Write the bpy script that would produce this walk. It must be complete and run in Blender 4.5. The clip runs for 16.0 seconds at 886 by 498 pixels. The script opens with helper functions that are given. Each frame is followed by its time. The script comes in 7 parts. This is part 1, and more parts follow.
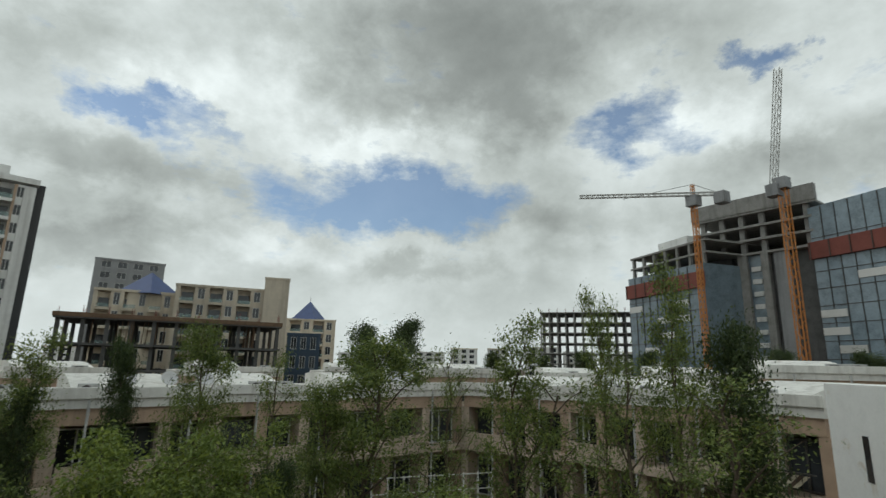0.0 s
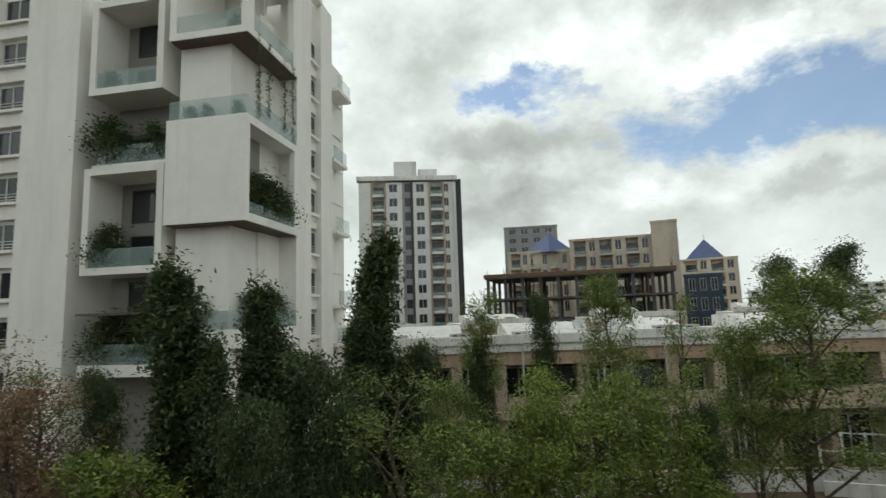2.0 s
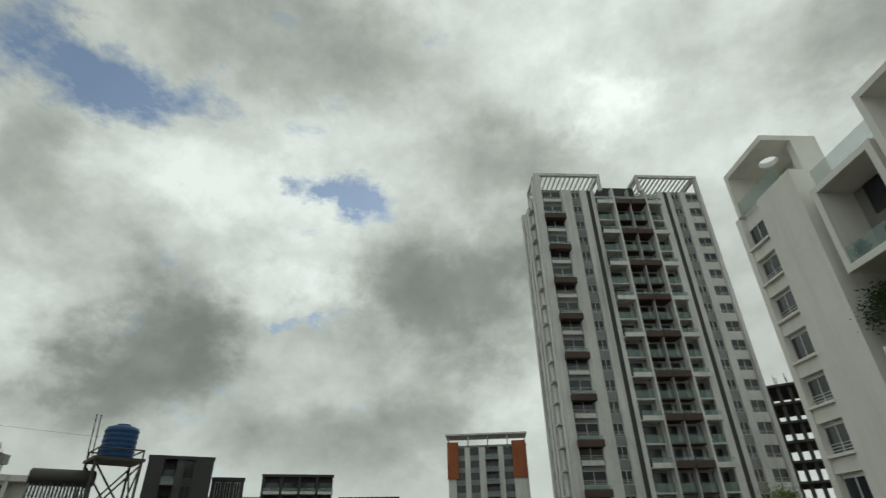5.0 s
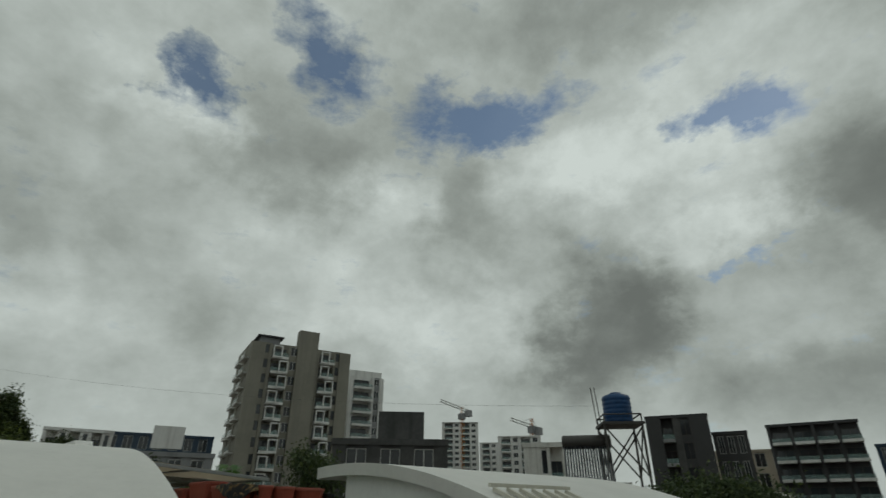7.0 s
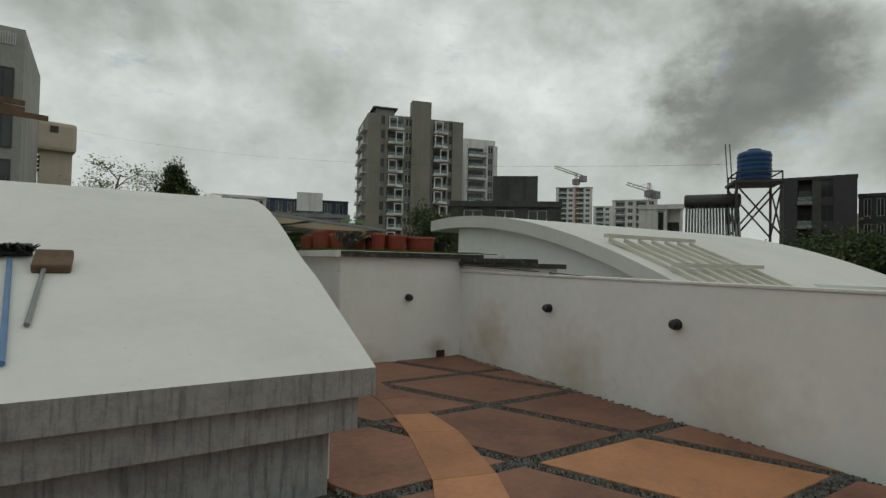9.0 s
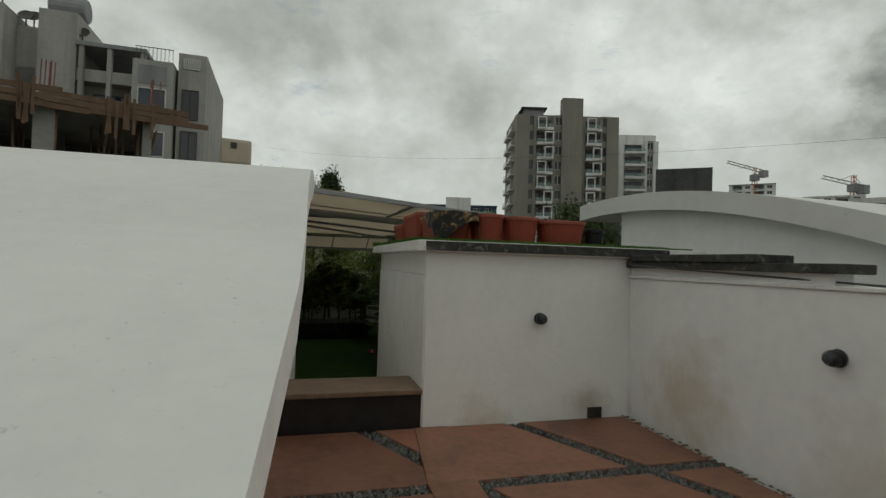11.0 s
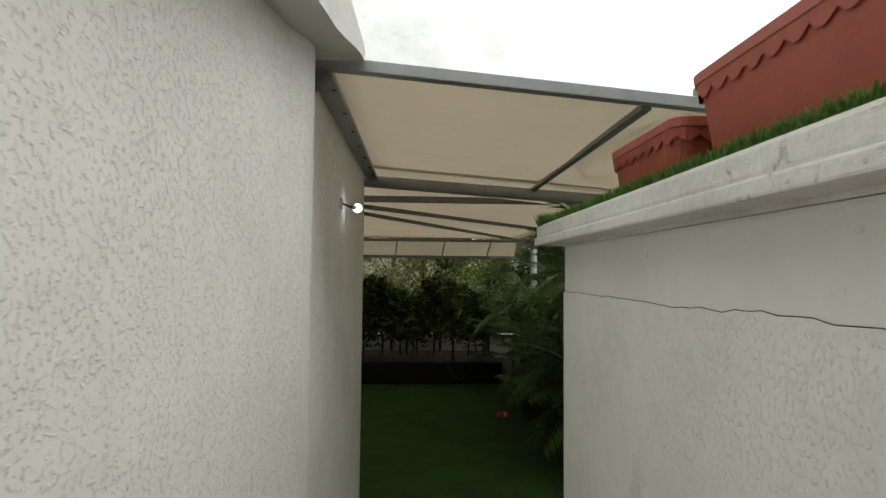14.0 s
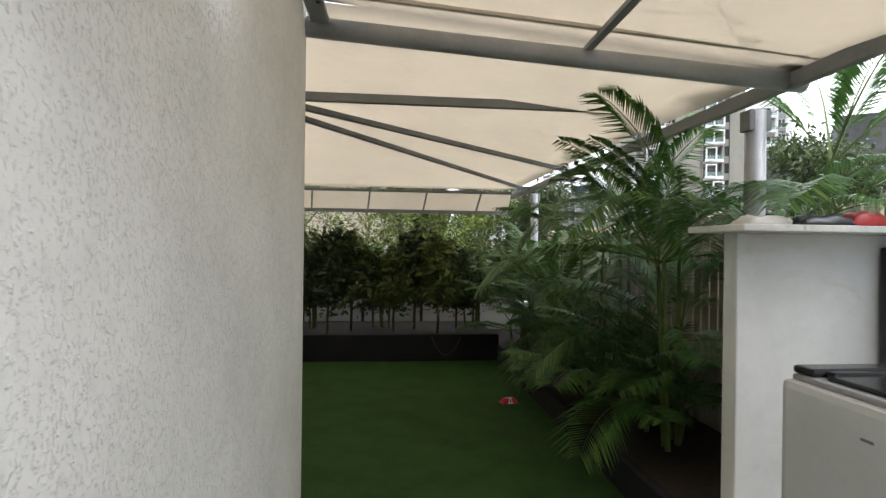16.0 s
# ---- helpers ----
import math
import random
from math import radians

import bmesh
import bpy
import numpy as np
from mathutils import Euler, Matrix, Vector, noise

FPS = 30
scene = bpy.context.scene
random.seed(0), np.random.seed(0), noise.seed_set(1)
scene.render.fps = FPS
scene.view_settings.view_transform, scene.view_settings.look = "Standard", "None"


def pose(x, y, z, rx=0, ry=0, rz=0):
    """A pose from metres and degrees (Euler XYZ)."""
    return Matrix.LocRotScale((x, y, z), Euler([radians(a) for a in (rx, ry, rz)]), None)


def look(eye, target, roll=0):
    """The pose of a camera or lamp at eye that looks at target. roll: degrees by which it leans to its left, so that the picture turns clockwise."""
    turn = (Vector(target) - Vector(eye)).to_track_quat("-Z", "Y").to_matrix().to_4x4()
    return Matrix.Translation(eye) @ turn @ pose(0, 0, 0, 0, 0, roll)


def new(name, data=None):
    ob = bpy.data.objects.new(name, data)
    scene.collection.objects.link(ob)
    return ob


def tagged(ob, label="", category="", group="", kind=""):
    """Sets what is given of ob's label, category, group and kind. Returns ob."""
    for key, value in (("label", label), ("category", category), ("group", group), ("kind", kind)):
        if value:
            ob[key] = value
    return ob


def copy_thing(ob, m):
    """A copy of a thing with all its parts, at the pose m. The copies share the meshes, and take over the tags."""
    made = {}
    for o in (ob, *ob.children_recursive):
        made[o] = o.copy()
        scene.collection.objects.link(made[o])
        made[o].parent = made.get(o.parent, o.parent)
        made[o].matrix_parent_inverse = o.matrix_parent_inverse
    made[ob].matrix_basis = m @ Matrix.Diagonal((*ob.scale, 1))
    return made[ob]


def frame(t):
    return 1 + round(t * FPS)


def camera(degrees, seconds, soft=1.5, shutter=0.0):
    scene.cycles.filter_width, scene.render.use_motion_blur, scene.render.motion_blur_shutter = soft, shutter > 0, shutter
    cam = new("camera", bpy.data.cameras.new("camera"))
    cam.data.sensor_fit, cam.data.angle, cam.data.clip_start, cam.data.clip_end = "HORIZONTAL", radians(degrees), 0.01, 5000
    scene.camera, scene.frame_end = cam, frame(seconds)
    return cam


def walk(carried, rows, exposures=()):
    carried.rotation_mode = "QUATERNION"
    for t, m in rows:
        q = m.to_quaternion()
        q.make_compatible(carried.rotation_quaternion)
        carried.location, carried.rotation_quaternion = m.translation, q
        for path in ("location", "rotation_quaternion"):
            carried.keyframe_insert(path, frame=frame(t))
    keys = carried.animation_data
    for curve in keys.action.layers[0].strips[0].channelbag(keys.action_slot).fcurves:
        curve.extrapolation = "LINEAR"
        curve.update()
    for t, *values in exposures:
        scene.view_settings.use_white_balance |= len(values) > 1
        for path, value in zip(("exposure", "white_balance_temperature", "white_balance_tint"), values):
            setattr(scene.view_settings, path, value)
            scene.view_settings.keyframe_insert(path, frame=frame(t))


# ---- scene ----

cam = camera(81.16, 16.0, soft=1.35, shutter=0.15)
PATH = [
    (0.0, pose(-3.034, -6.989, 1.425, 102.77, -1.24, -211.23)),
    (0.5, pose(-3.034, -6.989, 1.425, 99.58, -1.00, -201.87)),
    (1.0, pose(-3.033, -6.988, 1.425, 97.38, -0.17, -191.86)),
    (1.5, pose(-3.034, -6.989, 1.425, 96.61, 0.86, -181.52)),
    (2.0, pose(-3.035, -6.989, 1.426, 97.09, 1.86, -169.53)),
    (2.5, pose(-3.035, -6.990, 1.425, 98.86, 2.60, -157.34)),
    (3.0, pose(-3.035, -6.990, 1.425, 101.96, 2.93, -146.34)),
    (3.5, pose(-3.036, -6.990, 1.425, 107.44, 3.03, -134.44)),
    (4.0, pose(-3.032, -6.988, 1.425, 114.81, 2.86, -120.18)),
    (4.2, pose(-3.035, -6.989, 1.426, 116.94, 2.50, -113.99)),
    (6.3, pose(-3.035, -6.991, 1.428, 119.01, -0.13, -63.19)),
    (6.5, pose(-3.034, -6.989, 1.426, 118.82, -0.63, -58.26)),
    (7.0, pose(-2.988, -6.843, 1.442, 116.63, -0.14, -44.33)),
    (7.5, pose(-2.932, -6.735, 1.532, 111.92, -0.78, -34.42)),
    (8.0, pose(-2.893, -6.722, 1.504, 103.00, -0.50, -32.97)),
    (8.2, pose(-2.831, -6.668, 1.432, 98.88, -0.31, -34.61)),
    (10.3, pose(-1.461, -5.003, 1.300, 88.28, -0.29, -22.30)),
    (10.5, pose(-1.345, -4.741, 1.279, 89.29, -0.53, -20.35)),
    (11.0, pose(-0.962, -3.947, 1.293, 91.41, -1.71, -15.52)),
    (11.5, pose(-0.716, -3.170, 1.304, 93.35, -3.70, -8.22)),
    (12.0, pose(-0.558, -2.275, 1.332, 93.88, -4.49, -2.75)),
    (12.5, pose(-0.542, -1.508, 1.336, 94.62, -3.94, 0.89)),
    (13.0, pose(-0.575, -0.830, 1.297, 94.24, -2.21, 2.60)),
    (13.5, pose(-0.589, -0.241, 1.307, 94.30, -0.72, 1.87)),
    (14.0, pose(-0.600, 0.267, 1.257, 92.56, -0.55, -2.89)),
    (14.5, pose(-0.612, 0.682, 1.320, 90.51, -0.70, -6.69)),
    (15.0, pose(-0.592, 1.083, 1.157, 92.03, -1.22, -7.39)),
    (15.5, pose(-0.609, 1.641, 0.959, 91.19, -1.12, -7.48)),
    (16.0, pose(-0.614, 2.149, 0.900, 89.85, -0.70, -5.59)),
]
walk(cam, PATH, exposures=[
    (0.0, 0.4, 6200, 6), (2.0, 0.72, 6350, 7), (3.5, 0.58, 6400, 8), (4.2, 0.36, 6450, 5), (6.5, -0.2, 6350, 2), (7.0, -0.3, 6350, 2), (7.5, -0.15, 6400, 4), (8.2, 0.05, 6450, 6), (10.5, 0.06, 6450, 7), (11.5, 0.18, 6650, 6), (12.0, 0.42, 6500, 5), (12.5, 0.7, 6600, 6),
    (13.0, 1.0, 6600, 7), (14.0, 1.35, 6600, 10), (14.5, 1.5, 6550, 12), (15.0, 1.55, 6450, 14), (15.5, 2.3, 6150, 17), (16.0, 2.6, 6000, 17)])

# ---- sky and sun ----
SUN_AZ, SUN_EL = 117.0, 47.0   # degrees clockwise from +y; above the horizon


def nd(tree, kind, **values):
    n = tree.nodes.new(kind)
    for key, v in values.items():
        n.inputs[key.replace("_", " ")].default_value = v
    return n


def lk(tree, a, out, b, into):
    tree.links.new(a.outputs[out], b.inputs[into])


def maths(tree, op, a, b=None, clamp=False):
    n = tree.nodes.new("ShaderNodeMath")
    n.operation, n.use_clamp = op, clamp
    for i, v in enumerate((a, b)):
        if v is None:
            continue
        if isinstance(v, (int, float)):
            n.inputs[i].default_value = v
        else:
            tree.links.new(v, n.inputs[i])
    return n.outputs[0]


def ramp(tree, fac, stops):
    n = tree.nodes.new("ShaderNodeValToRGB")
    el = n.color_ramp.elements
    while len(el) < len(stops):
        el.new(0.5)
    for e, (p, c) in zip(el, stops):
        e.position, e.color = p, (*c, 1) if len(c) == 3 else c
    tree.links.new(fac, n.inputs[0])
    return n.outputs[0]


def mixc(tree, fac, a, b, blend="MIX"):
    n = tree.nodes.new("ShaderNodeMix")
    n.data_type, n.blend_type = "RGBA", blend
    for i, v in ((0, fac), (6, a), (7, b)):
        if isinstance(v, (int, float)):
            n.inputs[i].default_value = v
        elif isinstance(v, tuple):
            n.inputs[i].default_value = (*v, 1)
        else:
            tree.links.new(v, n.inputs[i])
    return n.outputs[2]


# the clouds that stood that day: bearing, height, half width, half height (degrees), weight
DARK_CLOUDS = [
    (213, 33, 15, 7, 1.0), (176, 18, 10, 2.6, 0.55), (248, 20, 8, 4.5, 0.5), (176, 11.5, 8, 2, 0.45), (218, 15.5, 11, 2.4, 0.35), (209, 9, 8, 1.5, 0.4),
    (94, 26, 10, 8, 1.0), (62.5, 17.5, 6, 7.5, 1.05), (25, 35, 11, 6, 0.6), (72, 50, 12, 5, 0.6), (86, 11, 11, 4, 0.6), (48, 31, 4, 6, 0.35),
    (18, 16, 6, 3, 0.2), (150, 40, 11, 4.5, 0.6), (103, 41, 9, 3.5, 0.5), (172, 29, 6, 3.5, 0.4), (-4, 24, 10, 5, 0.3)]
BRIGHT_CLOUDS = [
    (187, 29, 11, 3.5, 0.7), (240.5, 24, 5, 3, 0.8), (202, 24, 9, 1.8, 0.6), (190, 11.5, 9, 2.2, 0.6), (117, 43, 6, 4, 1.1), (97, 13.5, 7, 4, 0.6),
    (65, 34, 9, 4, 0.8), (76, 25.5, 7, 3.2, 0.8), (37, 32, 5, 3.5, 0.6), (44, 18, 9, 4.5, 0.6), (27, 29, 12, 4, 0.45), (11, 36, 4, 2, 0.7), (135, 30, 12, 6, 0.3), (8, 14, 13, 6, 0.55), (32, 21, 12, 5, 0.35)]
SKY_GAPS = [
    (200, 18.5, 13, 3.6, 1.0), (181, 24, 7, 1.8, 0.72), (232, 24.5, 6, 2.4, 0.85), (210.5, 16, 8, 2.6, 0.7), (244.5, 30, 2.2, 1.2, 0.8), (177.5, 24, 3, 1.8, 0.3),
    (50, 41, 9, 3.4, 1.15), (24, 46, 5, 4, 1.15), (10, 39.5, 3, 3, 0.9), (78.5, 36, 4.5, 3, 0.95), (77, 21.3, 3.4, 1, 0.7), (79, 35.5, 4, 2, 0.5), (49, 37, 4, 1.5, 0.4)]


def make_world():
    w = bpy.data.worlds.new("cloudy_sky")
    scene.world = w
    w.use_nodes = True
    t = w.node_tree
    t.nodes.clear()
    sky = t.nodes.new("ShaderNodeTexSky")
    sky.sky_type, sky.sun_disc = "NISHITA", False
    sky.sun_elevation, sky.sun_rotation = radians(SUN_EL), radians(SUN_AZ)
    sky.air_density, sky.dust_density, sky.ozone_density = 1.0, 0.5, 0.15
    co = t.nodes.new("ShaderNodeTexCoord")
    sep = t.nodes.new("ShaderNodeSeparateXYZ")
    t.links.new(co.outputs["Generated"], sep.inputs[0])
    up = maths(t, "MAXIMUM", sep.outputs[2], 0.0)

    def vec(op, a, b=None, c=None):
        n = t.nodes.new("ShaderNodeVectorMath")
        n.operation = op
        for i, v in enumerate((a, b, c)):
            if v is None:
                continue
            if isinstance(v, tuple):
                n.inputs[i].default_value = v
            else:
                t.links.new(v, n.inputs[i])
        return n

    def cloud_noise(scale, detail, rough, shift, squash=1.3):
        n = nd(t, "ShaderNodeTexNoise", Scale=scale, Detail=detail, Roughness=rough, Distortion=0.12)
        t.links.new(vec("MULTIPLY_ADD", co.outputs["Generated"], (1.0, 1.0, squash), shift).outputs[0], n.inputs["Vector"])
        return n

    # bearing and height of the ray in degrees, stirred so that cloud edges billow
    turn = radians(120)
    sx = maths(t, "SUBTRACT", maths(t, "MULTIPLY", sep.outputs[0], math.cos(turn)), maths(t, "MULTIPLY", sep.outputs[1], math.sin(turn)))
    cx = maths(t, "ADD", maths(t, "MULTIPLY", sep.outputs[1], math.cos(turn)), maths(t, "MULTIPLY", sep.outputs[0], math.sin(turn)))
    deg = 180 / math.pi
    az = maths(t, "MULTIPLY", maths(t, "ARCTAN2", sx, cx), deg)
    elev = maths(t, "MULTIPLY", maths(t, "ARCSINE", sep.outputs[2]), deg)
    place = t.nodes.new("ShaderNodeCombineXYZ")
    t.links.new(az, place.inputs[0])
    t.links.new(elev, place.inputs[1])
    stir1 = cloud_noise(3.6, 2.0, 0.5, (3.7, 1.9, 0.4))
    stir2 = cloud_noise(13.0, 7.0, 0.62, (1.3, 5.9, 2.2))
    spot = vec("MULTIPLY_ADD", vec("SUBTRACT", stir1.outputs["Color"], (0.5, 0.5, 0.5)).outputs[0], (19.0, 11.0, 0.0), place.outputs[0]).outputs[0]
    spot = vec("MULTIPLY_ADD", vec("SUBTRACT", stir2.outputs["Color"], (0.5, 0.5, 0.5)).outputs[0], (15.0, 9.0, 0.0), spot).outputs[0]

    def field(rows):
        total = None
        for a, e, ra, re, k in rows:
            a = (a - 120 + 180) % 360 - 180
            ra = ra / math.cos(radians(e))
            far = vec("LENGTH", vec("MULTIPLY_ADD", spot, (1 / ra, 1 / re, 0.0), (-a / ra, -e / re, 0.0)).outputs[0]).outputs["Value"]
            g = maths(t, "MULTIPLY", maths(t, "POWER", 0.42, maths(t, "POWER", far, 2.6)), k)
            total = g if total is None else maths(t, "ADD", total, g)
        return total

    big = cloud_noise(2.3, 8.0, 0.58, (3.7, 1.9, 0.0))
    fine = cloud_noise(6.5, 9.0, 0.6, (8.1, 2.2, 1.0))
    billow = maths(t, "ADD", maths(t, "MULTIPLY", big.outputs["Fac"], 0.55), maths(t, "MULTIPLY", fine.outputs["Fac"], 0.45))
    # gaps in the deck
    wisp = cloud_noise(11.0, 10.0, 0.66, (2.5, 7.7, 3.1), 2.6)
    gap = maths(t, "ADD", field(SKY_GAPS), maths(t, "MULTIPLY", maths(t, "SUBTRACT", maths(t, "ADD", fine.outputs["Fac"], wisp.outputs["Fac"]), 1.0), -1.5))
    cover = ramp(t, gap, [(0.22, (1, 1, 1)), (0.5, (0.6, 0.6, 0.6)), (0.95, (0.1, 0.1, 0.1))])
    # thickness of the deck: bright thin cloud to grey bellies
    body = maths(t, "ADD", 0.31, maths(t, "MULTIPLY", maths(t, "SUBTRACT", billow, 0.5), 1.45))
    body = maths(t, "ADD", body, maths(t, "MULTIPLY", field(DARK_CLOUDS), 0.52))
    body = maths(t, "SUBTRACT", body, maths(t, "MULTIPLY", field(BRIGHT_CLOUDS), 0.3))
    cloud = ramp(t, body, [(0.02, (0.88, 0.91, 0.88)), (0.24, (0.64, 0.667, 0.638)), (0.45, (0.46, 0.482, 0.452)), (0.72, (0.29, 0.303, 0.283)), (0.95, (0.215, 0.225, 0.21))])
    # glow of the clouds in front of the sun
    sd = (math.sin(radians(SUN_AZ)) * math.cos(radians(SUN_EL)), math.cos(radians(SUN_AZ)) * math.cos(radians(SUN_EL)), math.sin(radians(SUN_EL)))
    near = maths(t, "POWER", maths(t, "MAXIMUM", vec("DOT_PRODUCT", co.outputs["Generated"], sd).outputs["Value"], 0.0), 26.0)
    lum = t.nodes.new("ShaderNodeVectorMath")
    lum.operation = "SCALE"
    t.links.new(cloud, lum.inputs[0])
    # an overcast deck is brightest overhead
    overhead = maths(t, "ADD", maths(t, "MULTIPLY", maths(t, "POWER", up, 3.0), 0.25), 0.88)
    t.links.new(maths(t, "ADD", maths(t, "MULTIPLY", near, 0.15), overhead), lum.inputs["Scale"])
    # pale haze low down
    low = ramp(t, up, [(0.0, (1, 1, 1)), (0.2, (0, 0, 0))])
    hazed = mixc(t, maths(t, "MULTIPLY", low, 0.6), lum.outputs[0], (0.58, 0.605, 0.58))
    cl = t.nodes.new("ShaderNodeBackground")
    t.links.new(hazed, cl.inputs[0])
    cl.inputs[1].default_value = 0.92
    blue = t.nodes.new("ShaderNodeBackground")
    t.links.new(sky.outputs[0], blue.inputs[0])
    blue.inputs[1].default_value = 0.085
    mix = t.nodes.new("ShaderNodeMixShader")
    t.links.new(cover, mix.inputs[0])
    t.links.new(blue.outputs[0], mix.inputs[1])
    t.links.new(cl.outputs[0], mix.inputs[2])
    out = t.nodes.new("ShaderNodeOutputWorld")
    t.links.new(mix.outputs[0], out.inputs[0])


make_world()
sun_data = bpy.data.lights.new("sun", "SUN")
sun_data.energy, sun_data.angle, sun_data.color = 0.25, radians(35), (1.0, 0.97, 0.92)
sun = new("sun", sun_data)
_a, _e = radians(SUN_AZ), radians(SUN_EL)
sun.matrix_world = look((60 * math.sin(_a), 60 * math.cos(_a), 70), (0, 0, 70 - 60 * math.tan(_e)))

# ---- materials ----
MATS = {}


def mat(name, col, rough=0.8, var=0.12, scale=3.0, bump=0.15, bscale=40.0, dist=0.004, metal=0.0, streak=0.0, streak_col=(0.12, 0.11, 0.1), stain=None, rand=0.0, spec=0.4, island=0.0):
    """A painted, plastered or coated surface: mottling at two scales, fine relief, and rain streaks or stains where it has them."""
    if name in MATS:
        return MATS[name]
    m = bpy.data.materials.new(name)
    MATS[name] = m
    m.use_nodes = True
    t = m.node_tree
    b = t.nodes["Principled BSDF"]
    b.inputs["Roughness"].default_value, b.inputs["Metallic"].default_value = rough, metal
    b.inputs["Specular IOR Level"].default_value = spec
    geo = t.nodes.new("ShaderNodeNewGeometry")
    pos = geo.outputs["Position"]
    n1 = nd(t, "ShaderNodeTexNoise", Scale=scale, Detail=5.0, Roughness=0.6)
    t.links.new(pos, n1.inputs["Vector"])
    n2 = nd(t, "ShaderNodeTexNoise", Scale=scale * 9, Detail=4.0, Roughness=0.6)
    t.links.new(pos, n2.inputs["Vector"])
    f = maths(t, "ADD", maths(t, "MULTIPLY", n1.outputs["Fac"], 0.65), maths(t, "MULTIPLY", n2.outputs["Fac"], 0.35))
    dk = tuple(c * (1 - var * 1.6) for c in col)
    lt = tuple(min(1.0, c * (1 + var)) for c in col)
    c = ramp(t, f, [(0.32, dk), (0.52, col), (0.7, lt)])
    if streak:
        mp = t.nodes.new("ShaderNodeMapping")
        mp.inputs["Scale"].default_value = (streak, streak, streak * 0.07)
        t.links.new(pos, mp.inputs[0])
        n3 = nd(t, "ShaderNodeTexNoise", Scale=1.0, Detail=4.0, Roughness=0.65)
        t.links.new(mp.outputs[0], n3.inputs["Vector"])
        c = mixc(t, ramp(t, n3.outputs["Fac"], [(0.5, (0, 0, 0)), (0.78, (0.75, 0.75, 0.75))]), c, streak_col)
    if stain:
        sc, lo, scol = stain
        n4 = nd(t, "ShaderNodeTexNoise", Scale=sc, Detail=6.0, Roughness=0.7, Distortion=0.6)
        t.links.new(pos, n4.inputs["Vector"])
        c = mixc(t, ramp(t, n4.outputs["Fac"], [(lo, (0, 0, 0)), (lo + 0.14, (0.8, 0.8, 0.8))]), c, scol)
    if rand or island:
        if rand:
            oi = t.nodes.new("ShaderNodeObjectInfo")
            r, k = oi.outputs["Random"], rand
        else:
            r, k = geo.outputs["Random Per Island"], island
        g = maths(t, "ADD", maths(t, "MULTIPLY", r, 2 * k), 1 - k)
        sc_ = t.nodes.new("ShaderNodeVectorMath")
        sc_.operation = "SCALE"
        t.links.new(c, sc_.inputs[0])
        t.links.new(g, sc_.inputs["Scale"])
        c = sc_.outputs[0]
    t.links.new(c, b.inputs["Base Color"])
    if bump:
        nb = nd(t, "ShaderNodeTexNoise", Scale=bscale, Detail=6.0, Roughness=0.6)
        t.links.new(pos, nb.inputs["Vector"])
        bp = t.nodes.new("ShaderNodeBump")
        bp.inputs["Strength"].default_value, bp.inputs["Distance"].default_value = bump, dist
        t.links.new(nb.outputs["Fac"], bp.inputs["Height"])
        t.links.new(bp.outputs[0], b.inputs["Normal"])
    return m


def glass_mat(name, col, rough=0.06):
    if name in MATS:
        return MATS[name]
    m = mat(name, col, rough, 0.25, 0.4, 0.0, spec=0.6, rand=0.35)
    return m


def clear_glass(name, tint):
    m = bpy.data.materials.new(name)
    m.use_nodes = True
    t = m.node_tree
    b = t.nodes["Principled BSDF"]
    b.inputs["Base Color"].default_value = (*tint, 1)
    b.inputs["Roughness"].default_value = 0.03
    b.inputs["Alpha"].default_value = 0.32
    MATS[name] = m
    return m


def leaf_mat(name, col, var=0.45, sheen=0.45):
    m = bpy.data.materials.new(name)
    m.use_nodes = True
    t = m.node_tree
    b = t.nodes["Principled BSDF"]
    geo = t.nodes.new("ShaderNodeNewGeometry")
    n1 = nd(t, "ShaderNodeTexNoise", Scale=0.9, Detail=3.0)
    t.links.new(geo.outputs["Position"], n1.inputs["Vector"])
    f = maths(t, "ADD", maths(t, "MULTIPLY", geo.outputs["Random Per Island"], 0.5), maths(t, "MULTIPLY", n1.outputs["Fac"], 0.5))
    c = ramp(t, f, [(0.2, tuple(x * (1 - var) for x in col)), (0.5, col), (0.8, (col[0] * 1.7, col[1] * (1 + var), col[2] * 1.1))])
    t.links.new(c, b.inputs["Base Color"])
    b.inputs["Roughness"].default_value = sheen
    b.inputs["Specular IOR Level"].default_value = 0.35
    tr = t.nodes.new("ShaderNodeBsdfTranslucent")
    t.links.new(c, tr.inputs[0])
    mx = t.nodes.new("ShaderNodeMixShader")
    mx.inputs[0].default_value = 0.3
    t.links.new(b.outputs[0], mx.inputs[1])
    t.links.new(tr.outputs[0], mx.inputs[2])
    t.links.new(mx.outputs[0], t.nodes["Material Output"].inputs[0])
    MATS[name] = m
    return m


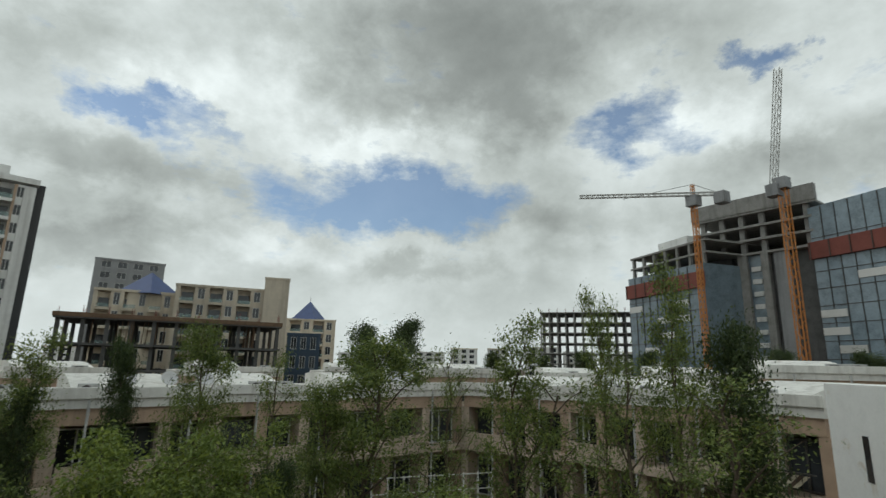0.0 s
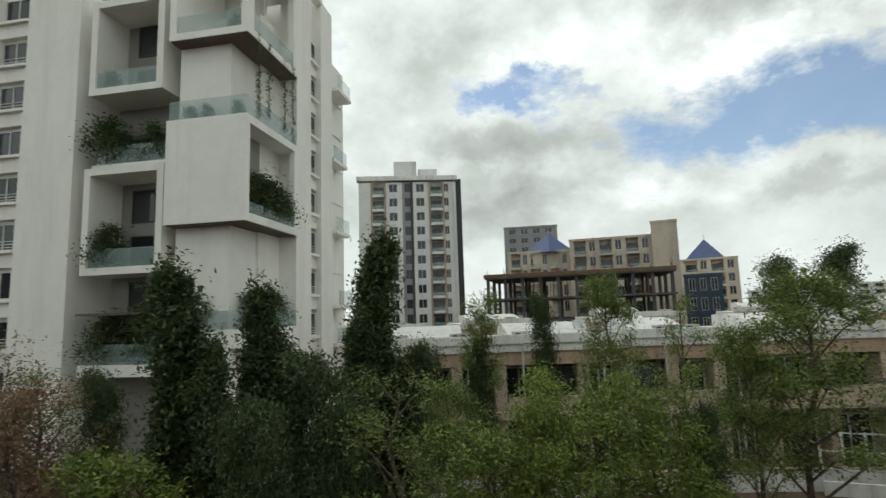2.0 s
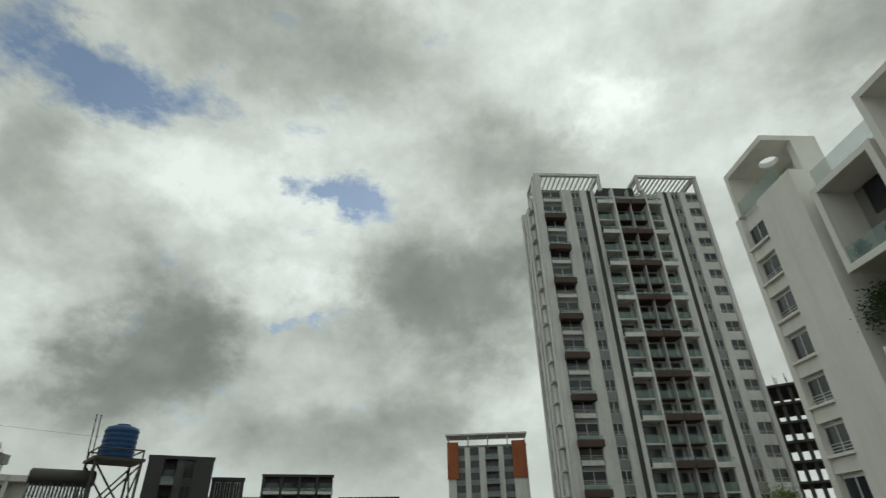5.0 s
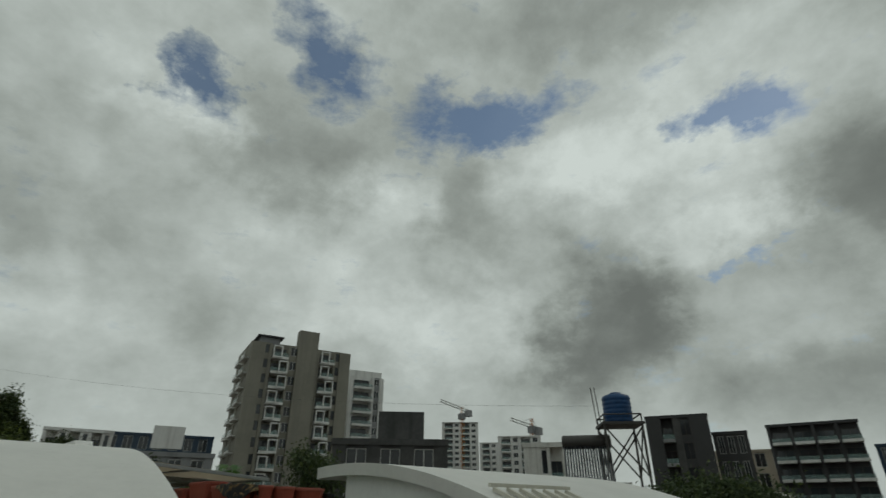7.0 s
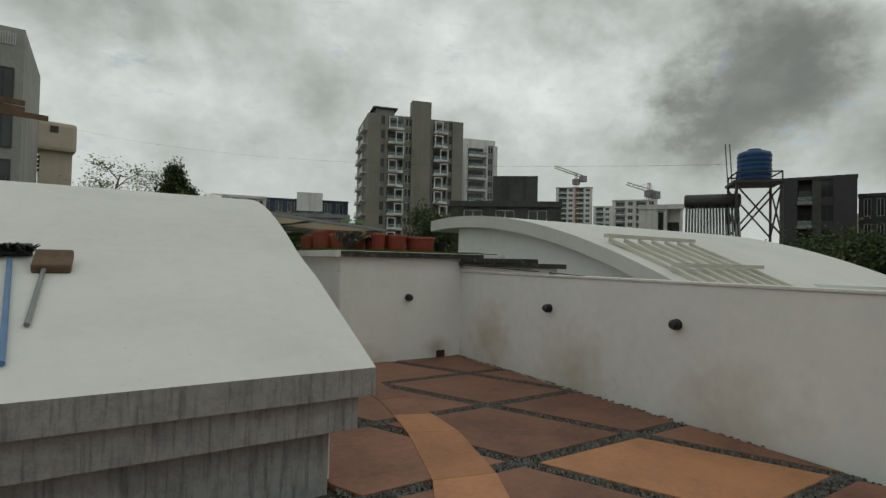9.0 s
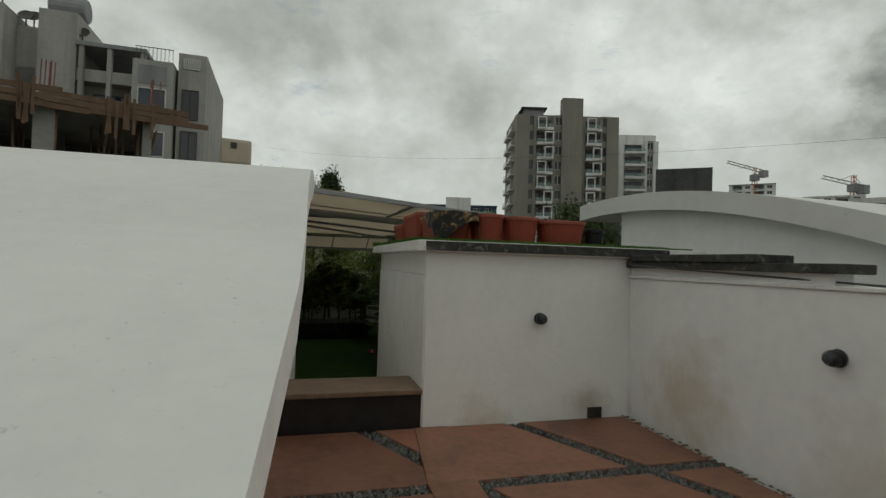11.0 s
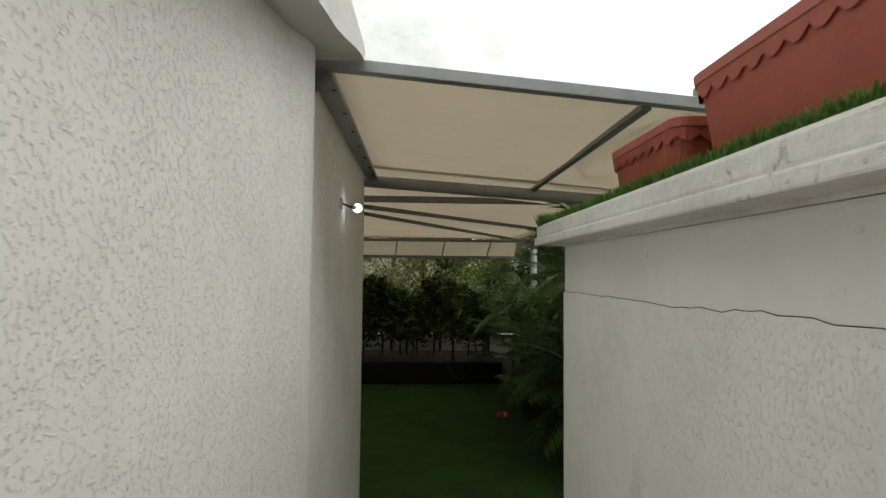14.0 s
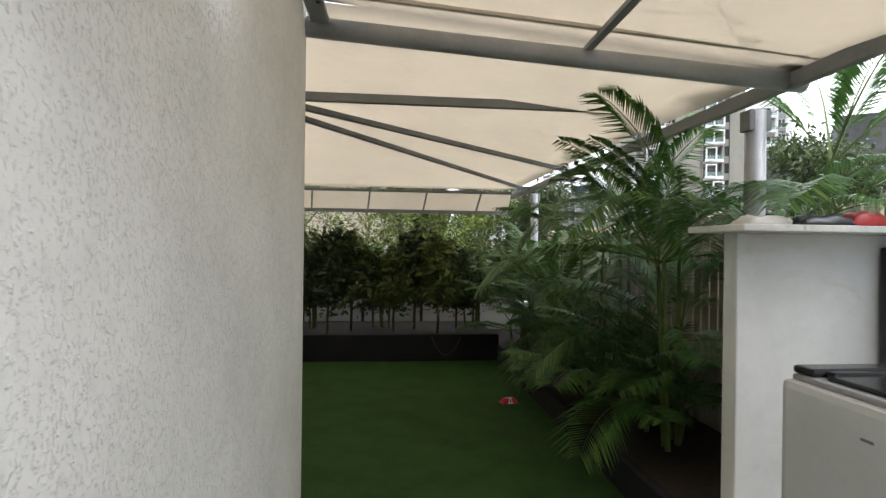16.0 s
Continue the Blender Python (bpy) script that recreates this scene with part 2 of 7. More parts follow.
def rough_plaster(name, col, depth=0.016):
    """Trowelled roughcast: short raised strokes over a coarse ground."""
    m = mat(name, col, 0.75, 0.07, 2.0, 0.0, stain=(1.1, 0.62, (0.55, 0.53, 0.46)))
    t = m.node_tree
    b = t.nodes["Principled BSDF"]
    geo = t.nodes.new("ShaderNodeNewGeometry")
    mp = t.nodes.new("ShaderNodeMapping")
    mp.inputs["Scale"].default_value = (1.0, 1.0, 0.62)
    t.links.new(geo.outputs["Position"], mp.inputs[0])
    v = nd(t, "ShaderNodeTexNoise", Scale=140.0, Detail=4.0, Roughness=0.55, Distortion=0.25)
    t.links.new(mp.outputs[0], v.inputs["Vector"])
    peaks = ramp(t, v.outputs["Fac"], [(0.53, (0, 0, 0)), (0.57, (0.14, 0.14, 0.14)), (0.69, (1, 1, 1))])
    bp = t.nodes.new("ShaderNodeBump")
    bp.inputs["Strength"].default_value, bp.inputs["Distance"].default_value = 0.5, depth
    t.links.new(peaks, bp.inputs["Height"])
    t.links.new(bp.outputs[0], b.inputs["Normal"])
    return m


WHITE = mat("white_wall_paint", (0.8, 0.8, 0.775), 0.7, 0.06, 1.2, 0.25, 25.0, 0.006, stain=(0.9, 0.59, (0.56, 0.48, 0.35)))
VAULT = mat("white_waterproof_paint", (0.66, 0.655, 0.62), 0.55, 0.06, 1.0, 0.3, 14.0, 0.006, stain=(30.0, 0.63, (0.2, 0.19, 0.17)))
ROUGHCAST = rough_plaster("white_roughcast", (0.87, 0.865, 0.84), 0.012)
ROUGHCAST_2 = rough_plaster("thin_roughcast_coat", (0.85, 0.845, 0.81), 0.006)
BLOCKPAINT = mat("aged_white_paint", (0.82, 0.815, 0.775), 0.7, 0.05, 1.6, 0.3, 22.0, 0.006, stain=(42.0, 0.64, (0.2, 0.19, 0.16)))
COPING = mat("weathered_coping", (0.72, 0.71, 0.67), 0.85, 0.12, 6.0, 0.6, 30.0, 0.008, stain=(26.0, 0.6, (0.09, 0.085, 0.075)))
BLACKSLAB = mat("blackened_concrete", (0.05, 0.05, 0.045), 0.9, 0.4, 9.0, 0.8, 40.0, 0.012, stain=(11.0, 0.54, (0.24, 0.225, 0.19)))
KERB = mat("black_kerb_paint", (0.012, 0.012, 0.013), 0.9, 0.3, 6.0, 0.3, 40.0, 0.006)
DRIP = mat("rain_streaked_concrete", (0.34, 0.34, 0.33), 0.9, 0.2, 8.0, 0.5, 40.0, 0.006, streak=38.0, streak_col=(0.05, 0.05, 0.05))
TERRA = mat("terracotta_plastic", (0.3, 0.062, 0.036), 0.5, 0.16, 4.0, 0.1, 60.0, 0.002, stain=(5.0, 0.66, (0.2, 0.07, 0.05)))
TERRA_RIM = mat("faded_terracotta_rim", (0.36, 0.1, 0.07), 0.55, 0.12, 5.0, 0.1, 60.0, 0.002)
BLACKP = mat("black_plastic", (0.016, 0.017, 0.018), 0.35, 0.2, 5.0, 0.0)
SOIL = mat("dark_soil", (0.04, 0.03, 0.02), 0.95, 0.3, 20.0, 0.8, 60.0, 0.02)
STONE = mat("red_sandstone_slab", (0.225, 0.1, 0.062), 0.5, 0.3, 1.8, 0.25, 30.0, 0.004, stain=(1.3, 0.55, (0.12, 0.06, 0.045)), rand=0.22)
STONE2 = mat("orange_sandstone_slab", (0.42, 0.19, 0.09), 0.55, 0.18, 2.4, 0.25, 30.0, 0.004, stain=(1.5, 0.62, (0.25, 0.1, 0.06)), rand=0.12)
GROUT = mat("dark_mortar_bed", (0.045, 0.043, 0.038), 0.9, 0.3, 14.0, 0.6, 60.0, 0.01)
PEBBLE = mat("grey_river_pebble", (0.1, 0.098, 0.09), 0.5, 0.2, 12.0, 0.1, 60.0, 0.002, island=0.55)
TREAD = mat("worn_brown_stone_tread", (0.2, 0.13, 0.085), 0.6, 0.2, 5.0, 0.2, 40.0, 0.003)
RISER = mat("dark_granite_riser", (0.02, 0.018, 0.017), 0.4, 0.3, 9.0, 0.1)
STEEL = mat("grey_painted_steel", (0.2, 0.205, 0.21), 0.45, 0.12, 6.0, 0.1, 60.0, 0.002)
PIPE = mat("silver_painted_pipe", (0.34, 0.345, 0.35), 0.4, 0.1, 5.0, 0.05, 60.0, 0.002, metal=0.2)
FABRIC = mat("cream_canopy_fabric", (0.62, 0.555, 0.46), 0.8, 0.05, 1.2, 0.15, 90.0, 0.002, stain=(1.3, 0.68, (0.5, 0.42, 0.31)))
_f = FABRIC.node_tree
_tr = _f.nodes.new("ShaderNodeBsdfTranslucent")
_tr.inputs[0].default_value = (0.64, 0.57, 0.47, 1)
_mx = _f.nodes.new("ShaderNodeMixShader")
_mx.inputs[0].default_value = 0.115
_f.links.new(_f.nodes["Principled BSDF"].outputs[0], _mx.inputs[1])
_f.links.new(_tr.outputs[0], _mx.inputs[2])
_f.links.new(_mx.outputs[0], _f.nodes["Material Output"].inputs[0])
TURF = mat("artificial_turf", (0.032, 0.098, 0.012), 0.9, 0.25, 3.0, 1.0, 160.0, 0.02)
GRASS = leaf_mat("turf_blade", (0.07, 0.16, 0.025))
CONC = mat("bare_concrete", (0.27, 0.265, 0.25), 0.9, 0.2, 0.5, 0.3, 6.0, 0.03, streak=0.9, streak_col=(0.12, 0.115, 0.105))
DARKCONC = mat("dark_weathered_concrete", (0.1, 0.1, 0.098), 0.9, 0.25, 0.4, 0.3, 6.0, 0.03, streak=0.8, streak_col=(0.045, 0.045, 0.045))
GLASS_D = glass_mat("dark_window_glass", (0.03, 0.035, 0.04))
GLASS_B = glass_mat("blue_curtain_glass", (0.24, 0.31, 0.36), 0.12)
GLASS_RAIL = clear_glass("green_balustrade_glass", (0.3, 0.42, 0.4))
FRAME_W = mat("white_window_frame", (0.62, 0.62, 0.6), 0.5, 0.06, 3.0, 0.0)
FRAME_D = mat("dark_window_frame", (0.06, 0.055, 0.05), 0.5, 0.1, 3.0, 0.0)
BARK = mat("grey_brown_bark", (0.11, 0.085, 0.06), 0.9, 0.3, 8.0, 0.6, 25.0, 0.02)
LEAF = leaf_mat("mid_green_leaf", (0.145, 0.195, 0.055))
LEAF_D = leaf_mat("dark_green_leaf", (0.062, 0.092, 0.036))
LEAF_Y = leaf_mat("yellow_green_leaf", (0.15, 0.205, 0.045))
LEAF_R = leaf_mat("rusty_leaf", (0.19, 0.125, 0.075))
PALM = leaf_mat("palm_leaflet", (0.075, 0.165, 0.04), 0.4, 0.35)
STALK = mat("palm_stalk", (0.12, 0.17, 0.04), 0.5, 0.2, 6.0, 0.1)
EARTH = mat("ground_earth", (0.1, 0.062, 0.042), 0.95, 0.3, 0.3, 0.4, 4.0, 0.05, stain=(0.12, 0.5, (0.05, 0.07, 0.025)))
PAINT_W = mat("tower_white_paint", (0.7, 0.7, 0.68), 0.8, 0.1, 0.2, 0.0, streak=0.6, streak_col=(0.33, 0.32, 0.3))
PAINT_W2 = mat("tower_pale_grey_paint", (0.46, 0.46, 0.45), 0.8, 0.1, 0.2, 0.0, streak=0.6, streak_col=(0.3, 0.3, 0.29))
PAINT_G = mat("tower_grey_paint", (0.27, 0.275, 0.28), 0.8, 0.12, 0.2, 0.0, streak=0.6, streak_col=(0.11, 0.11, 0.11))
PAINT_B = mat("tower_brown_paint", (0.09, 0.06, 0.052), 0.8, 0.12, 0.2, 0.0)
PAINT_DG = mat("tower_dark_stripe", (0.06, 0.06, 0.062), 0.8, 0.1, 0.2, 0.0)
PAINT_O = mat("tower_olive_paint", (0.25, 0.24, 0.2), 0.8, 0.1, 0.15, 0.0, streak=0.5, streak_col=(0.17, 0.16, 0.14))
CREAM = mat("cream_facade_paint", (0.66, 0.58, 0.46), 0.8, 0.1, 0.15, 0.0, streak=0.5, streak_col=(0.3, 0.26, 0.2))
BEIGE = mat("beige_facade_paint", (0.56, 0.49, 0.39), 0.8, 0.1, 0.15, 0.0, streak=0.5, streak_col=(0.25, 0.21, 0.17))
HOUSE_W = mat("villa_white_paint", (0.7, 0.69, 0.65), 0.8, 0.12, 0.4, 0.1, 8.0, 0.02, streak=1.6, streak_col=(0.3, 0.28, 0.25), stain=(0.6, 0.62, (0.35, 0.32, 0.27)))
VILLA_T = mat("villa_peach_render", (0.52, 0.42, 0.33), 0.85, 0.15, 0.5, 0.1, 8.0, 0.02, streak=1.8, streak_col=(0.2, 0.17, 0.14), stain=(0.7, 0.6, (0.24, 0.21, 0.17)))
HOUSE_C = mat("villa_tan_band", (0.44, 0.32, 0.23), 0.8, 0.12, 0.4, 0.1, 8.0, 0.02, streak=1.6, streak_col=(0.2, 0.16, 0.13))
ABLD = mat("ivory_facade_paint", (0.8, 0.785, 0.74), 0.8, 0.05, 0.2, 0.0, streak=0.7, streak_col=(0.66, 0.63, 0.57), stain=(0.25, 0.68, (0.6, 0.57, 0.5)))
# ivory darkened to grey: loggia shade and dark doors in one colour
ABLD_SHADE = mat("loggia_shade_grey", (0.26, 0.25, 0.235), 0.8, 0.08, 0.2, 0.0)
SOFFIT = mat("brown_timber_soffit", (0.12, 0.085, 0.07), 0.7, 0.15, 1.0, 0.0)
BLUE = mat("blue_metal_roof", (0.05, 0.08, 0.2), 0.5, 0.12, 0.5, 0.0)
NAVY = mat("navy_cladding", (0.03, 0.055, 0.09), 0.4, 0.15, 0.3, 0.0)
ORANGE = mat("orange_cladding", (0.36, 0.11, 0.045), 0.7, 0.15, 0.3, 0.0, streak=0.6, streak_col=(0.2, 0.06, 0.03))
RUST = mat("rust_red_panel", (0.2, 0.06, 0.045), 0.7, 0.15, 0.3, 0.0)
YELLOW = mat("crane_orange_paint", (0.5, 0.2, 0.05), 0.6, 0.1, 1.0, 0.0)
CRANE_W = mat("crane_pale_paint", (0.5, 0.5, 0.48), 0.6, 0.1, 1.0, 0.0)
TIMBER = mat("formwork_timber", (0.15, 0.095, 0.06), 0.85, 0.25, 2.0, 0.2, 20.0, 0.01)
TANK = mat("blue_tank_plastic", (0.012, 0.06, 0.17), 0.45, 0.15, 2.0, 0.1, 12.0, 0.01)


def water_stain(m, centre, radius, col, amount):
    """A damp patch with a ragged outline soaked into a painted wall."""
    t = m.node_tree
    b = t.nodes["Principled BSDF"]
    old = b.inputs["Base Color"].links[0].from_socket
    geo = t.nodes.new("ShaderNodeNewGeometry")
    d = t.nodes.new("ShaderNodeVectorMath")
    d.operation = "DISTANCE"
    d.inputs[1].default_value = centre
    t.links.new(geo.outputs["Position"], d.inputs[0])
    n = nd(t, "ShaderNodeTexNoise", Scale=3.2, Detail=6.0, Roughness=0.65)
    t.links.new(geo.outputs["Position"], n.inputs["Vector"])
    f = maths(t, "ADD", maths(t, "DIVIDE", d.outputs["Value"], radius), maths(t, "MULTIPLY", n.outputs["Fac"], 0.9))
    fac = ramp(t, f, [(0.5, (amount,) * 3), (1.0, (0, 0, 0))])
    t.links.new(mixc(t, fac, old, col), b.inputs["Base Color"])


PARAPET = mat("stained_parapet_paint", (0.8, 0.8, 0.775), 0.7, 0.06, 1.2, 0.25, 25.0, 0.006, stain=(0.9, 0.62, (0.6, 0.53, 0.41)))
water_stain(PARAPET, (1.84, -0.75, 0.3), 0.95, (0.48, 0.38, 0.25), 0.6)
water_stain(PARAPET, (1.84, -2.2, 0.15), 1.1, (0.5, 0.41, 0.29), 0.6)
water_stain(PARAPET, (1.84, -3.9, 0.05), 1.2, (0.5, 0.42, 0.31), 0.5)
water_stain(BLOCKPAINT, (1.45, 0.0, 0.12), 0.42, (0.36, 0.3, 0.2), 0.55)
water_stain(BLOCKPAINT, (0.5, 0.0, 0.02), 0.5, (0.52, 0.45, 0.33), 0.6)

# ---- builders ----
def mesh_of(name, bm, material, smooth=False):
    me = bpy.data.meshes.new(name)
    bm.to_mesh(me)
    bm.free()
    for m in material if isinstance(material, (list, tuple)) else (material,):
        me.materials.append(m)
    if smooth:
        for p in me.polygons:
            p.use_smooth = True
    return me


def part(name, bm, material, parent=None, label="", smooth=False, m=None):
    ob = new(name, mesh_of(name, bm, material, smooth))
    ob.parent = parent
    if m is not None:
        ob.matrix_local = m
    if label:
        tagged(ob, label)
    return ob


def shared(name, me, parent, m, label=""):
    ob = new(name, me)
    ob.parent = parent
    ob.matrix_local = m
    if label:
        tagged(ob, label)
    return ob


def thing(name, label, category, m=None, group="", kind=""):
    ob = new(name)
    ob.empty_display_size = 0.1
    if m is not None:
        ob.matrix_world = m
    return tagged(ob, label, category, group, kind)


def box(bm, x0, y0, z0, x1, y1, z1, bevel=0.0, m=None):
    g = bmesh.ops.create_cube(bm, size=1.0)["verts"]
    t = Matrix.Translation(((x0 + x1) / 2, (y0 + y1) / 2, (z0 + z1) / 2)) @ Matrix.Diagonal((abs(x1 - x0), abs(y1 - y0), abs(z1 - z0), 1))
    bmesh.ops.transform(bm, matrix=(m @ t) if m is not None else t, verts=g)
    if bevel:
        ed = list({e for v in g for e in v.link_edges})
        bmesh.ops.bevel(bm, geom=ed, offset=bevel, segments=2, profile=0.6, affect="EDGES")
    return bm


def boxm(x0, y0, z0, x1, y1, z1, bevel=0.0):
    return box(bmesh.new(), x0, y0, z0, x1, y1, z1, bevel)


def tube(bm, a, b, r0, r1=None, n=10, caps=True):
    a, b = Vector(a), Vector(b)
    d = b - a
    g = bmesh.ops.create_cone(bm, cap_ends=caps, segments=n, radius1=r0, radius2=r0 if r1 is None else r1, depth=d.length)["verts"]
    bmesh.ops.transform(bm, matrix=Matrix.Translation((a + b) / 2) @ d.to_track_quat("Z", "Y").to_matrix().to_4x4(), verts=g)
    return bm


def tubem(a, b, r0, r1=None, n=10):
    return tube(bmesh.new(), a, b, r0, r1, n)


def prism(pts, z0, z1, bevel=0.0):
    """An upright slab over a polygon."""
    bm = bmesh.new()
    lo = [bm.verts.new((x, y, z0)) for x, y in pts]
    hi = [bm.verts.new((x, y, z1)) for x, y in pts]
    n = len(pts)
    bm.faces.new(lo[::-1])
    top = bm.faces.new(hi)
    for i in range(n):
        bm.faces.new((lo[i], lo[(i + 1) % n], hi[(i + 1) % n], hi[i]))
    bmesh.ops.recalc_face_normals(bm, faces=bm.faces)
    if bevel:
        bmesh.ops.bevel(bm, geom=list(top.edges), offset=bevel, segments=1, affect="EDGES")
    return bm


def lathe(profile, n=24, m=None):
    bm = bmesh.new()
    rings = [[bm.verts.new((r * math.cos(2 * math.pi * i / n), r * math.sin(2 * math.pi * i / n), z)) for i in range(n)] for r, z in profile]
    for a, b in zip(rings, rings[1:]):
        for i in range(n):
            bm.faces.new((a[i], a[(i + 1) % n], b[(i + 1) % n], b[i]))
    bm.faces.new(rings[0][::-1])
    bm.faces.new(rings[-1])
    if m is not None:
        bmesh.ops.transform(bm, matrix=m, verts=bm.verts)
    return bm


# ---- the terrace ----
GROUND = -7.2
TURF_Z = -0.79


def vault_z(y):
    d = 1.9 - y
    return 2.17 - d * d / 13.5 if d < 3.2 else 1.41 - (d - 3.2) * 0.32


def other_vault_z(y):
    return 2.17 - (y - 1.7) ** 2 / 20.0


def own_end(y):
    """Plan line of the vault's end."""
    return float(np.interp(y, [-3.45, -2.0, -1.3, -0.4, 1.0, 2.3], [-1.075, -0.96, -0.935, -0.92, -0.87, -0.82]))


def vault(name, label, xs, x_far, y0, y1, thick, material, rim, vault_z=vault_z):
    """A curved concrete roof on a barrel line along x: xs(y) is the plan line of its end."""
    n = 40
    bm = bmesh.new()
    rows = []
    for i in range(n + 1):
        y = y0 + (y1 - y0) * i / n
        z = vault_z(y)
        rows.append([bm.verts.new((xs(y), y, z)), bm.verts.new((x_far, y, z)), bm.verts.new((x_far, y, z - thick(y))), bm.verts.new((xs(y), y, z - thick(y)))])
    for a, b in zip(rows, rows[1:]):
        for k in range(4):
            f = bm.faces.new((a[k], a[(k + 1) % 4], b[(k + 1) % 4], b[k]))
            f.material_index = 1 if k == 3 else 0
    bm.faces.new(rows[0]).material_index = 2
    bm.faces.new(rows[-1][::-1])
    bmesh.ops.recalc_face_normals(bm, faces=bm.faces)
    ob = new(name, mesh_of(name, bm, [material, rim, DRIP]))
    tagged(ob, label, "roof", kind="structure")
    return ob


# floor slab, walls
tagged(part("floor", boxm(-9.0, -9.0, -0.35, 1.84, 0.0, -0.03), GROUT), "dark mortar bed under the terrace paving", "floor", kind="structure")

FLOOR = bpy.data.objects["floor"]
vault("vault_roof", "white painted barrel vault roof with roughcast rim", own_end, -5.6, -3.45, 2.335, lambda y: float(np.interp(y, [-3.45, -1.5, -0.9, 0.3, 1.2, 1.8, 2.3], [0.16, 0.215, 0.235, 0.27, 0.28, 0.2, 0.05])), VAULT, ROUGHCAST)
# streaked fascia below the eave, plinth wall
bm = boxm(-5.6, -3.4, 0.36, -1.16, -3.3, vault_z(-3.45) - 0.15, 0.006)
tagged(part("eave_fascia", bm, DRIP), "rain-streaked grey concrete fascia under the vault", "fascia", kind="structure")
tagged(part("wall_plinth", boxm(-5.5, -3.3, -0.03, -1.3, -3.16, 0.6), DRIP), "grey plinth wall under the vault eave", "wall", kind="structure")


def wall_run(name, label, pts, z0, z1, thick, material, top=None):
    """A wall along a plan line; its thickness lies to the left of the line; top(y) gives a curved head."""
    bm = bmesh.new()
    dense = []
    for (x0, y0), (x1, y1) in zip(pts, pts[1:]):
        k = max(1, int(abs(y1 - y0) / 0.12)) if top else 1
        dense += [(x0 + (x1 - x0) * i / k, y0 + (y1 - y0) * i / k) for i in range(k)]
    dense.append(pts[-1])
    rings = []
    for x, y in dense:
        zt = top(y) if top else z1
        rings.append([bm.verts.new(c) for c in ((x, y, z0), (x - thick, y, z0), (x - thick, y, zt), (x, y, zt))])
    for a, b in zip(rings, rings[1:]):
        for k in range(4):
            bm.faces.new((a[k], a[(k + 1) % 4], b[(k + 1) % 4], b[k]))
    bm.faces.new(rings[0])
    bm.faces.new(rings[-1][::-1])
    bmesh.ops.recalc_face_normals(bm, faces=bm.faces)
    ob = part(name, bm, material)
    return tagged(ob, label, "wall", kind="structure")


wall_run("wall_passage", "white roughcast wall along the passage", [(-1.24, -3.16), (-1.1, 0.0), (-1.01, 1.2), (-0.967, 1.9), (-0.965, 1.98), (-0.968, 2.05), (-0.976, 2.12), (-0.988, 2.19), (-1.005, 2.26), (-1.026, 2.33), (-1.06, 2.42), (-1.06, 4.72), (-1.09, 4.84)], TURF_Z, 2.0, 0.22, ROUGHCAST,
         top=lambda y: (vault_z(y) - float(np.interp(y, [1.2, 1.8, 2.3], [0.1, 0.1, 0.03]))) if y < 2.34 else 2.3)
tagged(part("wall_passage_return", boxm(-5.5, 4.84, TURF_Z, -1.09, 5.0, 2.35), ROUGHCAST), "white roughcast wall beside the turf terrace", "wall", kind="structure")
tagged(part("vault_back_wall", boxm(-5.5, 2.45, TURF_Z, -1.29, 2.6, 2.0), WHITE), "white back wall under the vault", "wall", kind="structure")

# planter block: solid walls with a coping, flat top
tagged(part("wall_block", boxm(0.0, 0.0, TURF_Z, 2.6, 2.35, 1.366, 0.012), BLOCKPAINT), "aged white plastered planter block", "wall", kind="structure")
cop = bmesh.new()
box(cop, -0.09, -0.06, 1.374, 2.62, 2.5, 1.407, 0.006)
box(cop, -0.082, -0.052, 1.406, 2.61, 2.492, 1.46, 0.01)
tagged(part("coping", cop, COPING), "weathered white coping slab with black mould", "coping", kind="structure")
tagged(part("drip_moulding", boxm(-0.006, -0.02, 1.365, 2.6, 2.356, 1.375), COPING), "weathered drip moulding under the coping", "trim", kind="structure")
bm = boxm(-0.02, -0.068, 1.38, 2.2, -0.03, 1.453, 0.005)
tagged(part("coping_edge_slab", bm, BLACKSLAB), "blackened rough slab edge of the planter", "slab", kind="structure")
bm = boxm(1.78, -1.35, 1.346, 2.1, -0.09, 1.4, 0.008)
tagged(part("parapet_end_slab", bm, BLACKSLAB), "blackened slab lying on the parapet end", "slab", kind="structure")
tagged(part("parapet_raise", boxm(1.85, -1.8, 1.2, 1.99, -0.01, 1.29), WHITE), "raised end course of the parapet", "wall", kind="structure")
bm = boxm(1.8, -1.86, 1.29, 2.08, -0.0, 1.346, 0.008)
tagged(part("lower_edge_slab", bm, BLACKSLAB), "blackened lower slab along the parapet end", "slab", kind="structure")

# parapet on the right, its thin cap
tagged(part("wall_parapet", boxm(1.84, -6.1, -0.35, 2.0, 0.0, 1.2, 0.01), PARAPET), "stained white rendered parapet wall", "wall", kind="structure")
tagged(part("parapet_cap", boxm(1.825, -6.1, 1.2, 2.015, 0.0, 1.225, 0.006), COPING), "thin grey mortar cap of the parapet", "trim", kind="structure")
tagged(part("wall_terrace_front", boxm(-9.0, -9.1, -0.35, 2.0, -8.9, 0.3, 0.01), WHITE), "low white parapet of the terrace front", "wall", kind="structure")
tagged(part("wall_terrace_west", boxm(-9.1, -8.9, -0.35, -8.9, 5.0, 0.6, 0.01), WHITE), "low white parapet of the terrace side", "wall", kind="structure")
tagged(part("wall_parapet_low", boxm(1.84, -8.9, -0.35, 2.0, -6.1, 0.3, 0.01), WHITE), "low part of the white parapet", "wall", kind="structure")
